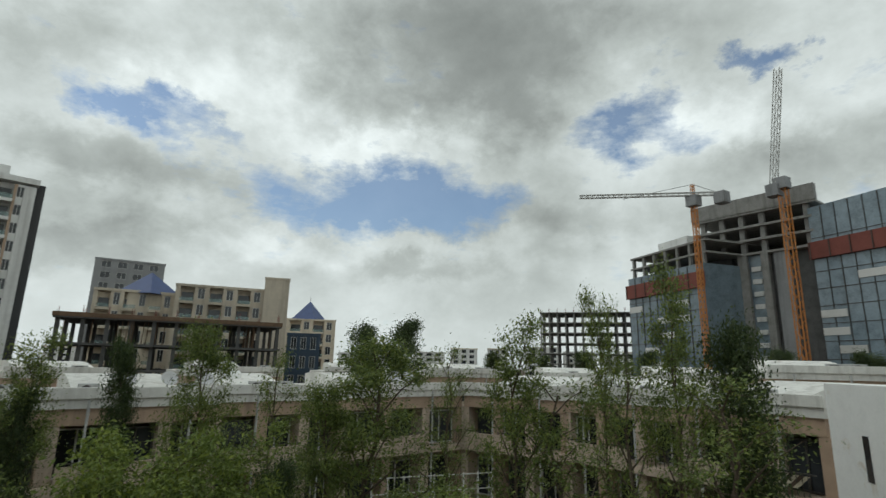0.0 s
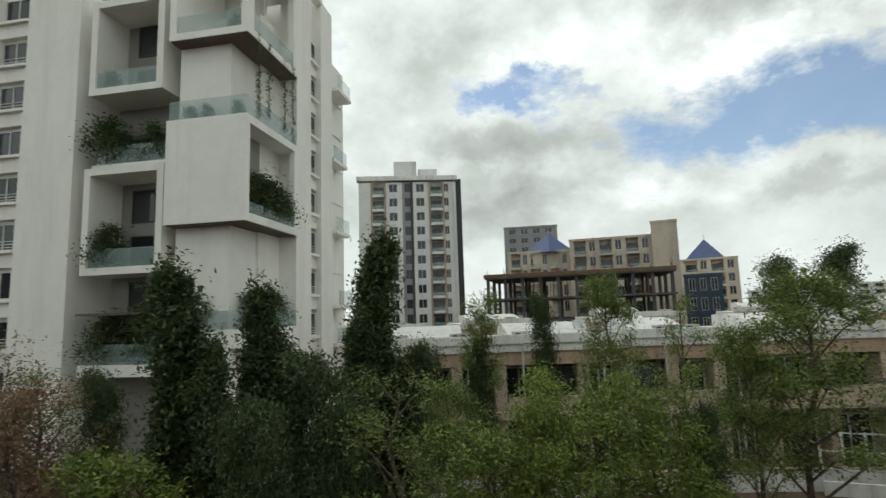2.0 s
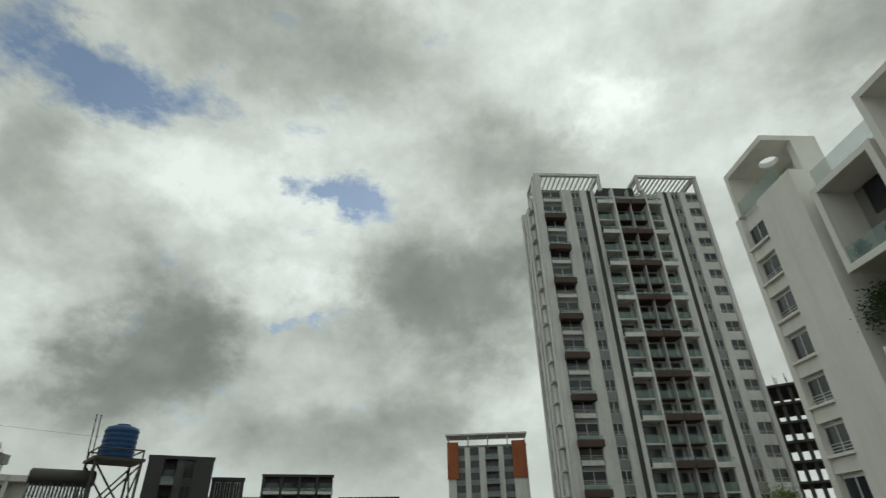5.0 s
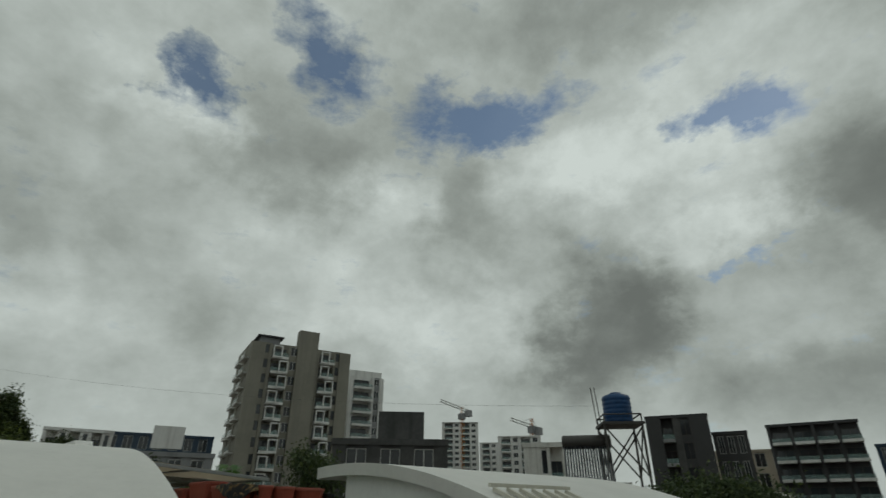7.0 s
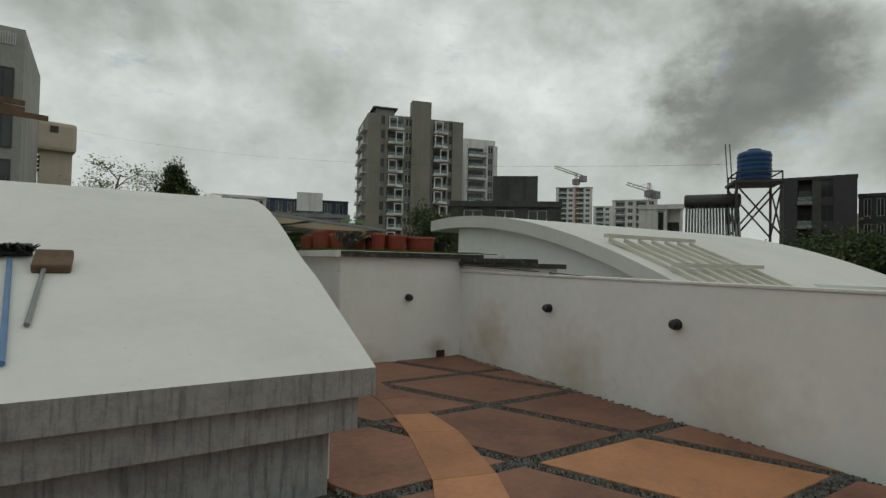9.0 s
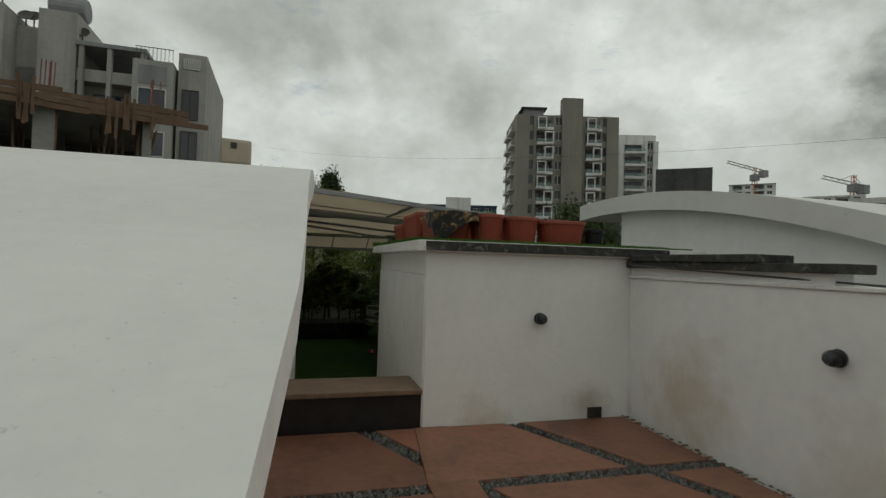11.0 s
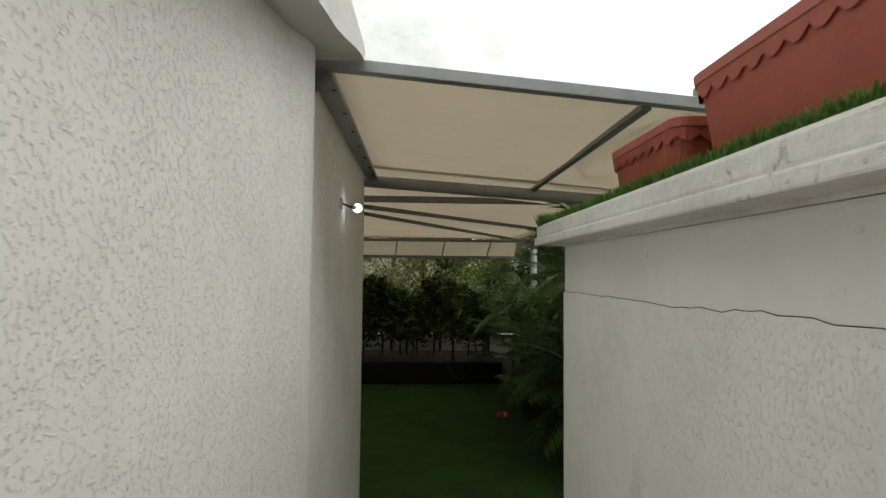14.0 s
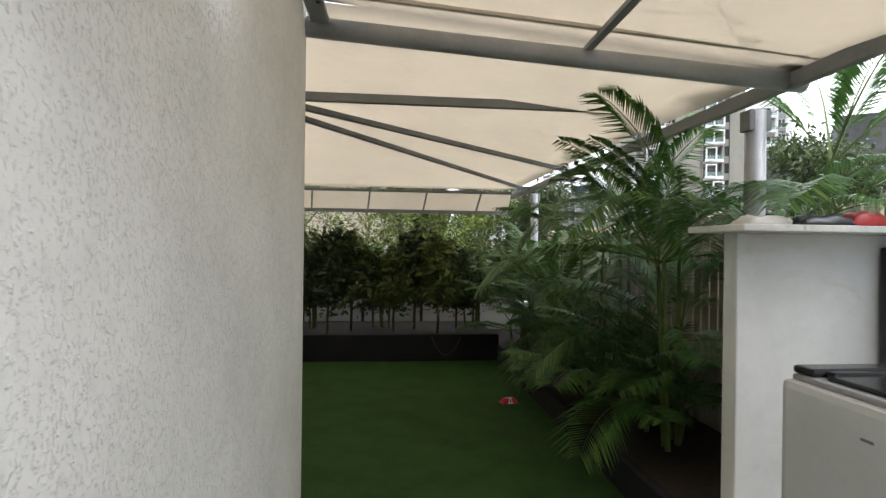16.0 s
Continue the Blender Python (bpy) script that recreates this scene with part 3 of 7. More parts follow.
# house below the terrace
tagged(part("house_body", boxm(-9.0, -8.95, GROUND, 2.6, 5.0, -0.82), WHITE), "white rendered house walls below the terrace", "wall", kind="structure")
tagged(part("house_body_back", boxm(-6.0, 5.0, GROUND, 4.0, 13.0, -0.86), WHITE), "white rendered house walls below the turf terrace", "wall", kind="structure")

# steps of the passage
for i, (y0, y1, zt) in enumerate([(0.0, 0.46, 0.296), (0.46, 0.95, 0.15), (0.95, 1.4, -0.07), (1.4, 1.85, -0.31), (1.85, 2.3, -0.55)]):
    x0, x1 = -1.12 + 0.01 * i, -0.005
    st = thing("passage_step", "worn brown stone step with dark granite riser", "step", group="steps in the passage", kind="structure")
    part("riser", boxm(x0, y0 + 0.02, TURF_Z - 0.02, x1, y1, zt - 0.04), RISER, st, "dark granite riser")
    part("tread", boxm(x0, y0 - 0.015, zt - 0.04, x1, y1 + 0.02, zt, 0.008), TREAD, st, "worn brown stone tread")
tagged(part("turf_floor", boxm(-5.5, 2.28, TURF_Z - 0.08, 4.0, 13.0, TURF_Z), TURF), "green artificial turf floor", "floor", kind="structure")

# the neighbour's vault beyond the parapet, with its end wall and slatted skylight
vault("neighbour_vault_roof", "white barrel vault roof of the next house", lambda y: 2.85, 9.5, -3.6, 2.6, lambda y: 0.2, VAULT, VAULT, other_vault_z)
wall_run("wall_neighbour", "white end wall under the next vault", [(3.02, -3.4), (3.02, 1.85)], -0.35, 2.0, 0.2, WHITE, top=lambda y: other_vault_z(y) - 0.18)
for ob_ in (bpy.data.objects["wall_neighbour"],):
    ob_.location.x += 0.2
tagged(part("neighbour_terrace", boxm(2.0, -9.0, -0.35, 12.0, 4.0, -0.05), GROUT), "terrace floor of the next house", "floor", kind="structure")
tagged(part("wall_neighbour_parapet", boxm(5.9, -6.5, -0.3, 6.06, -1.0, 1.15), WHITE), "white parapet of the next terrace", "wall", kind="structure")
tagged(part("house_body_next", boxm(2.6, -8.95, GROUND, 12.0, 4.0, -0.36), WHITE), "white rendered walls of the next house", "wall", kind="structure")
vault("far_vault_roof", "white curved roof edge of a farther house", lambda y: 8.0, 14.0, -7.35, -4.6, lambda y: 0.14, VAULT, VAULT, lambda y: 2.02 - (y + 7.7) ** 2 / 7.0)
tagged(part("wall_far_house", boxm(8.4, -7.1, GROUND, 14.0, -4.8, 0.6), WHITE), "white wall under the farther curved roof", "wall", kind="structure")
# added out of view to keep western sky light from under the canopy
tagged(part("wall_turf_west", boxm(-2.6, 5.0, TURF_Z, -2.45, 9.8, 2.05), WHITE), "unseen added wall keeping sky light off the turf", "wall", kind="structure")

# ---- canopy over the turf terrace ----
def canopy_z(x, y):
    right = max(0.0, x + 1.06)
    if y < 5.0:
        u = (y - 2.37) / 2.63
        return 2.13 - 0.09 * right + 0.04 * u - 0.10 * math.sin(math.pi * u) * 0.6 + 0.03 * u
    u = min(1.0, (y - 5.0) / 7.1)
    return (2.2 - 0.09 * right) * (1 - u) + 2.01 * u + 0.22 * math.sin(math.pi * u) * max(0.0, 1 - abs(x + 1.5) / 4.0)


def fabric(name, label, x0, x1, y0, y1, nx, ny):
    bm = bmesh.new()
    top = [[bm.verts.new((x0 + (x1 - x0) * i / nx, y0 + (y1 - y0) * j / ny, canopy_z(x0 + (x1 - x0) * i / nx, y0 + (y1 - y0) * j / ny) + 0.03)) for i in range(nx + 1)] for j in range(ny + 1)]
    for j in range(ny):
        for i in range(nx):
            bm.faces.new((top[j][i], top[j][i + 1], top[j + 1][i + 1], top[j + 1][i]))
    bmesh.ops.solidify(bm, geom=list(bm.faces), thickness=0.012)
    ob = part(name, bm, FABRIC, CANOPY, smooth=True)
    return tagged(ob, label)


CANOPY = thing("canopy", "cream fabric canopy on a grey steel pipe frame", "canopy")
fabric("fabric_panel", "cream fabric over the passage end", -1.04, 1.75, 2.4, 5.0, 12, 14)
fabric("fabric_panel", "cream fabric over the turf", -5.5, 1.75, 5.0, 12.1, 20, 24)


def bar(name, a, b, w, h, material=STEEL):
    """A rectangular tube between two points."""
    a, b = Vector(a), Vector(b)
    bm = bmesh.new()
    box(bm, -w / 2, -h / 2, 0, w / 2, h / 2, (b - a).length, 0.004)
    bmesh.ops.transform(bm, matrix=Matrix.Translation(a) @ (b - a).to_track_quat("Z", "Y").to_matrix().to_4x4(), verts=bm.verts)
    return part(name, bm, material, CANOPY)


bar("front_bar", (-1.05, 2.37, 2.11), (1.75, 2.37, 1.88), 0.05, 0.05, PIPE)
bar("wall_bar", (-1.01, 2.4, 2.09), (-1.01, 4.95, 2.1), 0.095, 0.03, PIPE)
for i in range(7):
    part("bolt", lathe([(0.012, 0.0), (0.012, 0.008), (0.005, 0.012)], 8, Matrix.Translation((-0.985, 2.6 + 0.35 * i, 2.084)) @ Matrix.Rotation(math.pi, 4, "X")), FRAME_D, CANOPY)
bar("bracket", (-1.06, 2.42, 2.02), (-0.98, 2.40, 2.09), 0.05, 0.05)
part("pipe", tubem((-1.2, 5.0, 2.09), (1.8, 5.0, 1.9), 0.055, n=20), PIPE, CANOPY, "thick silver pipe", smooth=True)
bar("strut", (0.37, 2.4, 1.97), (0.47, 5.0, 2.03), 0.045, 0.03)
bar("seam_bar", (-1.0, 4.78, 2.17), (1.75, 4.78, 1.97), 0.03, 0.02, FABRIC)
bar("cross_beam", (-1.6, 6.5, 2.13), (1.75, 6.5, 2.13), 0.05, 0.075)
bar("diagonal", (-1.5, 6.45, 2.06), (1.7, 9.0, 1.98), 0.05, 0.05)
bar("diagonal", (-1.5, 6.5, 1.99), (1.68, 10.8, 1.9), 0.05, 0.045)
bar("cross_beam", (-5.4, 12.1, 1.98), (1.7, 12.1, 1.98), 0.05, 0.06)
bar("valance_bar", (-5.4, 12.42, 1.61), (1.7, 12.42, 1.61), 0.05, 0.07)
for x in (-4.3, -3.2, -2.13, -1.05, 0.04, 1.1):
    bar("valance_strut", (x, 12.1, 1.97), (x - 0.06, 12.42, 1.62), 0.03, 0.03)
bm = bmesh.new()
vs = [bm.verts.new(c) for c in ((-5.4, 12.16, 1.98), (1.7, 12.16, 1.98), (1.7, 12.47, 1.6), (-5.4, 12.47, 1.6))]
bm.faces.new(vs)
bmesh.ops.solidify(bm, geom=list(bm.faces), thickness=0.01)
tagged(part("valance", bm, FABRIC, CANOPY), "cream fabric valance")
bar("edge_beam", (1.7, 2.37, 1.9), (1.7, 12.1, 1.9), 0.05, 0.09)
for y in (5.4, 7.26, 10.8):
    part("post", tubem((1.8, y, TURF_Z), (1.8, y, 1.84), 0.065, n=16), PIPE, CANOPY, "round grey steel post", smooth=True)
    part("bracket", boxm(1.72, y - 0.05, 1.70, 1.88, y + 0.05, 1.84, 0.01), STEEL, CANOPY)

# ---- nook with the washing machine ----
tagged(part("wall_nook_back", boxm(1.245, 4.78, TURF_Z, 2.55, 4.9, 1.0, 0.01), WHITE), "white plastered nook wall", "wall", kind="structure")
tagged(part("wall_nook_side", boxm(2.55, 2.28, TURF_Z, 2.65, 4.9, 1.0, 0.01), WHITE), "white plastered nook side wall", "wall", kind="structure")
tagged(part("shelf_slab", boxm(1.08, 4.5, 1.0, 2.7, 4.98, 1.035, 0.006), COPING), "thin stone shelf over the nook", "shelf", kind="structure")
wm = thing("washing_machine", "white top-loading washing machine with a dark lid panel", "washing machine", Matrix.Translation((1.06, 3.67, TURF_Z + 0.22)))
WM_W = mat("white_enamel", (0.68, 0.69, 0.7), 0.25, 0.04, 2.0, 0.0)
WM_D = mat("dark_lid_plastic", (0.03, 0.03, 0.034), 0.2, 0.1, 3.0, 0.0)
part("body", boxm(0, 0, 0.02, 0.58, 0.56, 0.93, 0.035), WM_W, wm)
part("top_panel", boxm(0.03, 0.02, 0.925, 0.56, 0.53, 0.955, 0.012), mat("grey_top_plastic", (0.3, 0.3, 0.31), 0.35, 0.08, 3.0, 0.0), wm, "grey top rim")
lid = part("lid", boxm(0.07, 0.05, 0.955, 0.53, 0.4, 0.975, 0.01), WM_D, wm, "dark glossy lid")
part("hinge", boxm(0.1, 0.39, 0.955, 0.5, 0.43, 0.985, 0.006), BLACKP, lid)
part("control_panel", boxm(0.04, 0.43, 0.955, 0.55, 0.54, 0.99, 0.015), WM_D, wm, "dark control panel")
part("badge", boxm(-0.003, 0.12, 0.8, 0.0, 0.17, 0.81), STEEL, wm, "small dark badge bar")
for x, y in ((0.06, 0.06), (0.52, 0.06), (0.06, 0.5), (0.52, 0.5)):
    part("foot", tubem((x, y, 0), (x, y, 0.03), 0.03), BLACKP, wm)
tagged(part("wall_nook_plinth", boxm(1.0, 3.0, TURF_Z, 2.55, 4.78, TURF_Z + 0.22, 0.01), WHITE), "white plinth under the washing machine", "plinth", kind="structure")
# plain black panel for an unidentified dark upright in the nook
part_b = thing("water_heater", "black tall panel standing in the nook", "panel", Matrix.Translation((2.06, 4.55, TURF_Z + 0.22)))
part("panel", boxm(0, 0, 0.0, 0.3, 0.2, 1.5, 0.01), BLACKP, part_b)
part("edge_strip", boxm(-0.012, 0.0, 0.0, 0.0, 0.02, 1.5), FRAME_W, part_b, "pale chipped edge")


def crumple(w, d, h, seed, n=10):
    """A soft folded bundle."""
    bm = bmesh.new()
    bmesh.ops.create_grid(bm, x_segments=n, y_segments=n, size=0.5)
    for v in bm.verts:
        e = min(1.0, 7.0 * (0.5 - max(abs(v.co.x), abs(v.co.y))))
        q = noise.noise(Vector((v.co.x * 4 + seed, v.co.y * 4, seed * 1.7)))
        v.co = Vector((v.co.x * w, v.co.y * d, h * e * (0.75 + 0.5 * q)))
    bmesh.ops.solidify(bm, geom=list(bm.faces), thickness=0.01)
    bmesh.ops.translate(bm, vec=(0, 0, 0.011), verts=bm.verts)
    return bm


CLOTH_W = mat("white_cloth", (0.62, 0.61, 0.57), 0.9, 0.1, 9.0, 0.3, 120.0, 0.003)
CLOTH_R = mat("red_plastic_bag", (0.5, 0.03, 0.035), 0.4, 0.2, 9.0, 0.1)
for nm, lab, m_, p, s in (("folded_cloth", "crumpled white cloth lying on the stone shelf", CLOTH_W, (1.34, 4.72, 1.036), (0.26, 0.2, 0.05)), ("folded_cloth", "folded white rag lying on the shelf", CLOTH_W, (1.6, 4.78, 1.036), (0.22, 0.18, 0.045)),
                          ("black_bag", "flat black plastic bag on the shelf", BLACKP, (1.58, 4.62, 1.036), (0.3, 0.14, 0.05)), ("red_packet", "red and white crumpled packet on the shelf", CLOTH_R, (1.85, 4.66, 1.036), (0.26, 0.16, 0.07)),
                          ("paper_scrap", "scrap of white paper on the shelf", CLOTH_W, (2.15, 4.64, 1.036), (0.25, 0.18, 0.02))):
    ob = part(nm, crumple(*s, seed=p[0] * 7), m_, None, smooth=True, m=Matrix.Translation(p))
    tagged(ob, lab, nm.replace("_", " "))
pk = thing("snack_packet", "small red and white packet lying on the turf", "packet", pose(0.67, 7.7, TURF_Z + 0.004, 0, 0, 15))
part("packet", crumple(0.19, 0.1, 0.05, 3.0, 6), CLOTH_R, pk)
part("packet_band", crumple(0.07, 0.101, 0.054, 3.0, 5), CLOTH_W, pk, "white band")

# ---- planting beds ----
tagged(part("bed_kerb_back", boxm(-5.4, 9.83, TURF_Z, 1.0, 9.95, -0.4, 0.015), KERB), "dark kerb of the back planting bed", "kerb", kind="structure")
tagged(part("bed_soil_back", boxm(-5.4, 9.95, TURF_Z, 1.0, 11.6, -0.45), SOIL), "dark soil of the back bed", "soil", kind="structure")
tagged(part("bed_kerb_side", boxm(0.98, 5.0, TURF_Z, 1.06, 9.83, -0.55, 0.015), KERB), "dark kerb of the side planting bed", "kerb", kind="structure")
tagged(part("bed_soil_side", boxm(1.06, 5.0, TURF_Z, 2.1, 11.6, -0.6), SOIL), "dark soil of the side bed", "soil", kind="structure")
tagged(part("wall_turf_side", boxm(2.35, 4.9, TURF_Z - 3, 2.5, 13.0, 0.2, 0.01), WHITE), "low white parapet beside the palms", "wall", kind="structure")
tagged(part("wall_turf_back", boxm(-5.5, 11.7, TURF_Z - 3, 2.5, 11.85, -0.1, 0.01), WHITE), "low white parapet behind the hedge", "wall", kind="structure")
rl = thing("terrace_railing", "dark steel railing behind the hedge", "railing", Matrix.Translation((-5.4, 11.62, -0.3)))
for z in (0.3, 0.62, 0.95):
    part("rail", boxm(0, -0.02, z, 7.5, 0.02, z + 0.05, 0.005), FRAME_D, rl)
for i in range(8):
    part("post", boxm(i * 1.06, -0.025, -0.15, i * 1.06 + 0.05, 0.025, 1.0), FRAME_D, rl)
pf = thing("picket_fence", "pale timber picket fence with rounded tops", "fence", Matrix.Translation((2.22, 4.95, TURF_Z)))
bm = bmesh.new()
box(bm, -0.012, -0.055, 0, 0.012, 0.055, 1.95)
g = bmesh.ops.create_cone(bm, cap_ends=True, segments=16, radius1=0.055, radius2=0.055, depth=0.024)["verts"]
bmesh.ops.transform(bm, matrix=Matrix.Translation((0, 0, 1.95)) @ Matrix.Rotation(radians(90), 4, "Y"), verts=g)
PICKET = mesh_of("slat", bm, mat("pale_fence_timber", (0.5, 0.44, 0.34), 0.8, 0.15, 4.0, 0.2, 30.0, 0.004, rand=0.12))
for i in range(52):
    shared("slat", PICKET, pf, Matrix.Translation((0, i * 0.125, 0)))
for z in (0.7, 1.6):
    part("rail", boxm(0.014, 0, z, 0.05, 6.5, z + 0.07), TIMBER, pf)

# ---- palms ----
def frond_mesh(seed, length, droop, pairs=36):
    """A feather frond: arched stalk along +x rising, with leaflets either side."""
    rnd = random.Random(seed)
    bm = bmesh.new()

    def mid(u):
        return Vector((length * (u - 0.12 * droop * u * u), 0, length * (0.85 * u - droop * u * u)))

    n = 14
    prev = None
    for i in range(n + 1):
        u = i / n
        c, r = mid(u), 0.011 * (1 - u) + 0.002
        ring = [bm.verts.new(c + Vector((0, r * math.cos(a), r * math.sin(a)))) for a in (0.5, 2.6, 4.7)]
        if prev:
            for k in range(3):
                bm.faces.new((prev[k], prev[(k + 1) % 3], ring[(k + 1) % 3], ring[k]))
        prev = ring
    for i in range(pairs):
        u = 0.2 + 0.8 * (i + rnd.random() * 0.4) / pairs
        c = mid(u)
        tan = (mid(min(1, u + 0.02)) - mid(u - 0.02)).normalized()
        for s in (-1, 1):
            ll = length * (0.36 * math.sin(math.pi * (0.15 + 0.8 * (u - 0.2) / 0.8)) + 0.07) * rnd.uniform(0.85, 1.1)
            w = 0.0105 + 0.004 * rnd.random()
            out = (Vector((0, s, 0)) * 0.85 + tan * 0.75 + Vector((0, 0, 0.25))).normalized()
            side = out.cross(Vector((0, 0, 1))).normalized() * w
            p0 = c
            p1 = c + out * ll * 0.5 + Vector((0, 0, -0.02 * ll))
            p2 = c + out * ll * 0.95 + Vector((0, 0, -ll * (0.22 + 0.2 * rnd.random())))
            a, b_, c_, d_, e_ = (bm.verts.new(q) for q in (p0, p1 + side, p1 - side, p2, p1 + Vector((0, 0, 0.3 * w))))
            for f in ((a, e_, b_), (a, c_, e_), (b_, e_, d_), (e_, c_, d_)):
                bm.faces.new(f).material_index = 1
    return mesh_of("frond", bm, [STALK, PALM])


FRONDS = [frond_mesh(1, 1.15, 0.45), frond_mesh(2, 1.35, 0.6), frond_mesh(3, 1.0, 0.3), frond_mesh(4, 1.3, 0.8)]


def palm(p, height, n, seed, scale=1.0, label="green areca palm with arching fronds in the bed"):
    rnd = random.Random(seed)
    t = thing("areca_palm", label, "palm", Matrix.Translation(p), group="palms beside the turf")
    for k in range(3):
        a = rnd.uniform(0, 6.28)
        q = Vector((0.1 * math.cos(a), 0.1 * math.sin(a), 0))
        top = q * 1.6 + Vector((0, 0, height * rnd.uniform(0.6, 1.0)))
        part("stem", tubem(q - Vector((0, 0, 0.03)), top, 0.022, 0.014, 7), STALK, t)
        for i in range(n // 3):
            az = rnd.uniform(0, 360)
            m = Matrix.Translation(top) @ Matrix.Rotation(radians(az), 4, "Z") @ Matrix.Rotation(radians(rnd.uniform(-35, 25)), 4, "Y") @ Matrix.Scale(scale * rnd.uniform(0.75, 1.1), 4)
            shared("frond", rnd.choice(FRONDS), t, m)
    return t


random.seed(21)
for i, (x, y, h, n, s) in enumerate([(1.55, 5.85, 2.0, 15, 0.95), (1.5, 5.95, 0.3, 12, 0.65), (1.55, 6.15, 1.1, 15, 0.9), (1.4, 6.4, 0.2, 15, 0.85), (1.6, 6.7, 2.0, 12, 1.0), (1.4, 7.0, 0.3, 15, 0.85), (1.5, 7.45, 1.6, 12, 1.0), (1.5, 7.8, 0.35, 12, 0.9), (1.5, 8.4, 1.1, 12, 0.95), (1.4, 8.9, 0.4, 12, 0.9), (1.5, 9.4, 1.1, 12, 0.95), (1.3, 9.8, 0.6, 12, 0.9), (1.55, 10.2, 1.0, 12, 1.0), (0.7, 10.7, 0.8, 12, 0.8), (-0.7, 10.8, 1.0, 9, 0.75), (-1.9, 10.8, 1.0, 9, 0.75), (2.05, 5.25, 2.35, 15, 0.85)]):
    palm((x, y, -0.62 if x > 1 else -0.46), h, n, 30 + i, s)


# ---- leafy things ----
def leaf_mesh(name, centers, per, spread, size, seed, material, flat=0.6):
    """Many small folded leaves scattered about branch tips."""
    r = np.random.RandomState(seed)
    c = np.repeat(np.asarray(centers), per, axis=0)
    n = len(c)
    clump = np.repeat(r.uniform(0.55, 1.35, size=(len(centers), 1)), per, axis=0)
    off = r.normal(size=(n, 3)) * spread * clump
    off[:, 2] *= flat
    p = c + off
    d = r.normal(size=(n, 3))
    d[:, 2] = d[:, 2] * 0.5 - 0.35
    d /= np.linalg.norm(d, axis=1)[:, None]
    up = r.normal(size=(n, 3)) * 0.5 + np.array([0, 0, 1.0])
    s = np.cross(d, up)
    s /= np.linalg.norm(s, axis=1)[:, None] + 1e-9
    L = size * r.uniform(0.6, 1.3, size=(n, 1))
    nrm = np.cross(s, d)
    v = np.stack([p - d * L * 0.5, p + s * L * 0.22 + nrm * L * 0.08, p + d * L * 0.5, p - s * L * 0.22 + nrm * L * 0.08], axis=1).reshape(-1, 3)
    i = np.arange(n) * 4
    f = np.concatenate([np.stack([i, i + 1, i + 2], 1), np.stack([i, i + 2, i + 3], 1)])
    me = bpy.data.meshes.new(name)
    me.from_pydata(v.tolist(), [], f.tolist())
    me.materials.append(material)
    return me


def branch_set(height, radius, limbs, seed, bare=0.35, rise=0.5, twigs=4):
    """Branch segments (a, b, r0, r1) and tips for a crown."""
    rnd = random.Random(seed)
    segs, tips = [], []
    pts = [Vector((0, 0, 0))]
    n = 6
    for i in range(1, n + 1):
        k = i / n
        pts.append(Vector((rnd.uniform(-1, 1) * 0.05 * height * k, rnd.uniform(-1, 1) * 0.05 * height * k, height * 0.93 * k)))
    r0 = 0.016 * height
    for i in range(n):
        segs.append((pts[i], pts[i + 1], r0 * (1 - 0.8 * i / n), r0 * (1 - 0.8 * (i + 1) / n)))
    tips.append(pts[-1])
    for j in range(limbs):
        u = bare + (0.97 - bare) * (j + rnd.random()) / limbs
        k = min(n - 1, int(u * n))
        base = pts[k].lerp(pts[k + 1], u * n - k)
        a = j * 2.4 + rnd.uniform(-0.5, 0.5)
        reach = radius * (1.0 - 0.65 * max(0.0, (u - bare) / (1 - bare))) * rnd.uniform(0.6, 1.1)
        end = base + Vector((math.cos(a) * reach, math.sin(a) * reach, reach * rise * rnd.uniform(0.6, 1.3)))
        midp = base.lerp(end, 0.5) + Vector((0, 0, reach * 0.1))
        rr = r0 * 0.35 * (1 - 0.5 * u)
        segs += [(base, midp, rr, rr * 0.7), (midp, end, rr * 0.7, rr * 0.3)]
        tips += [end, midp.lerp(end, 0.5)]
        for q in range(twigs):
            st = base.lerp(end, rnd.uniform(0.35, 0.95))
            e2 = st + Vector((rnd.uniform(-1, 1), rnd.uniform(-1, 1), rnd.uniform(-0.2, 0.9))) * reach * 0.38
            segs.append((st, e2, rr * 0.4, rr * 0.15))
            tips.append(e2)
    return segs, tips


def make_tree(name, label, seed, height, radius, limbs, per, spread, size, material, bare=0.35, rise=0.5, twigs=4, cat="tree", flat=0.6):
    segs, tips = branch_set(height, radius, limbs, seed, bare, rise, twigs)
    t = thing(name, label, cat)
    bm = bmesh.new()
    for a, b, r0, r1 in segs:
        tube(bm, a, b, max(r0, 0.008), max(r1, 0.005), 6, False)
    part("trunk", bm, BARK, t)
    ob = new("crown", leaf_mesh("crown", [tuple(p) for p in tips], per, spread, size, seed, material, flat))
    ob.parent = t
    return t


def plant(src, x, y, z, s=1.0, rz=0.0, label=None):
    c = copy_thing(src, Matrix.Translation((x, y, z)) @ Matrix.Rotation(radians(rz), 4, "Z") @ Matrix.Scale(s, 4))
    if label:
        c["label"] = label
    return c


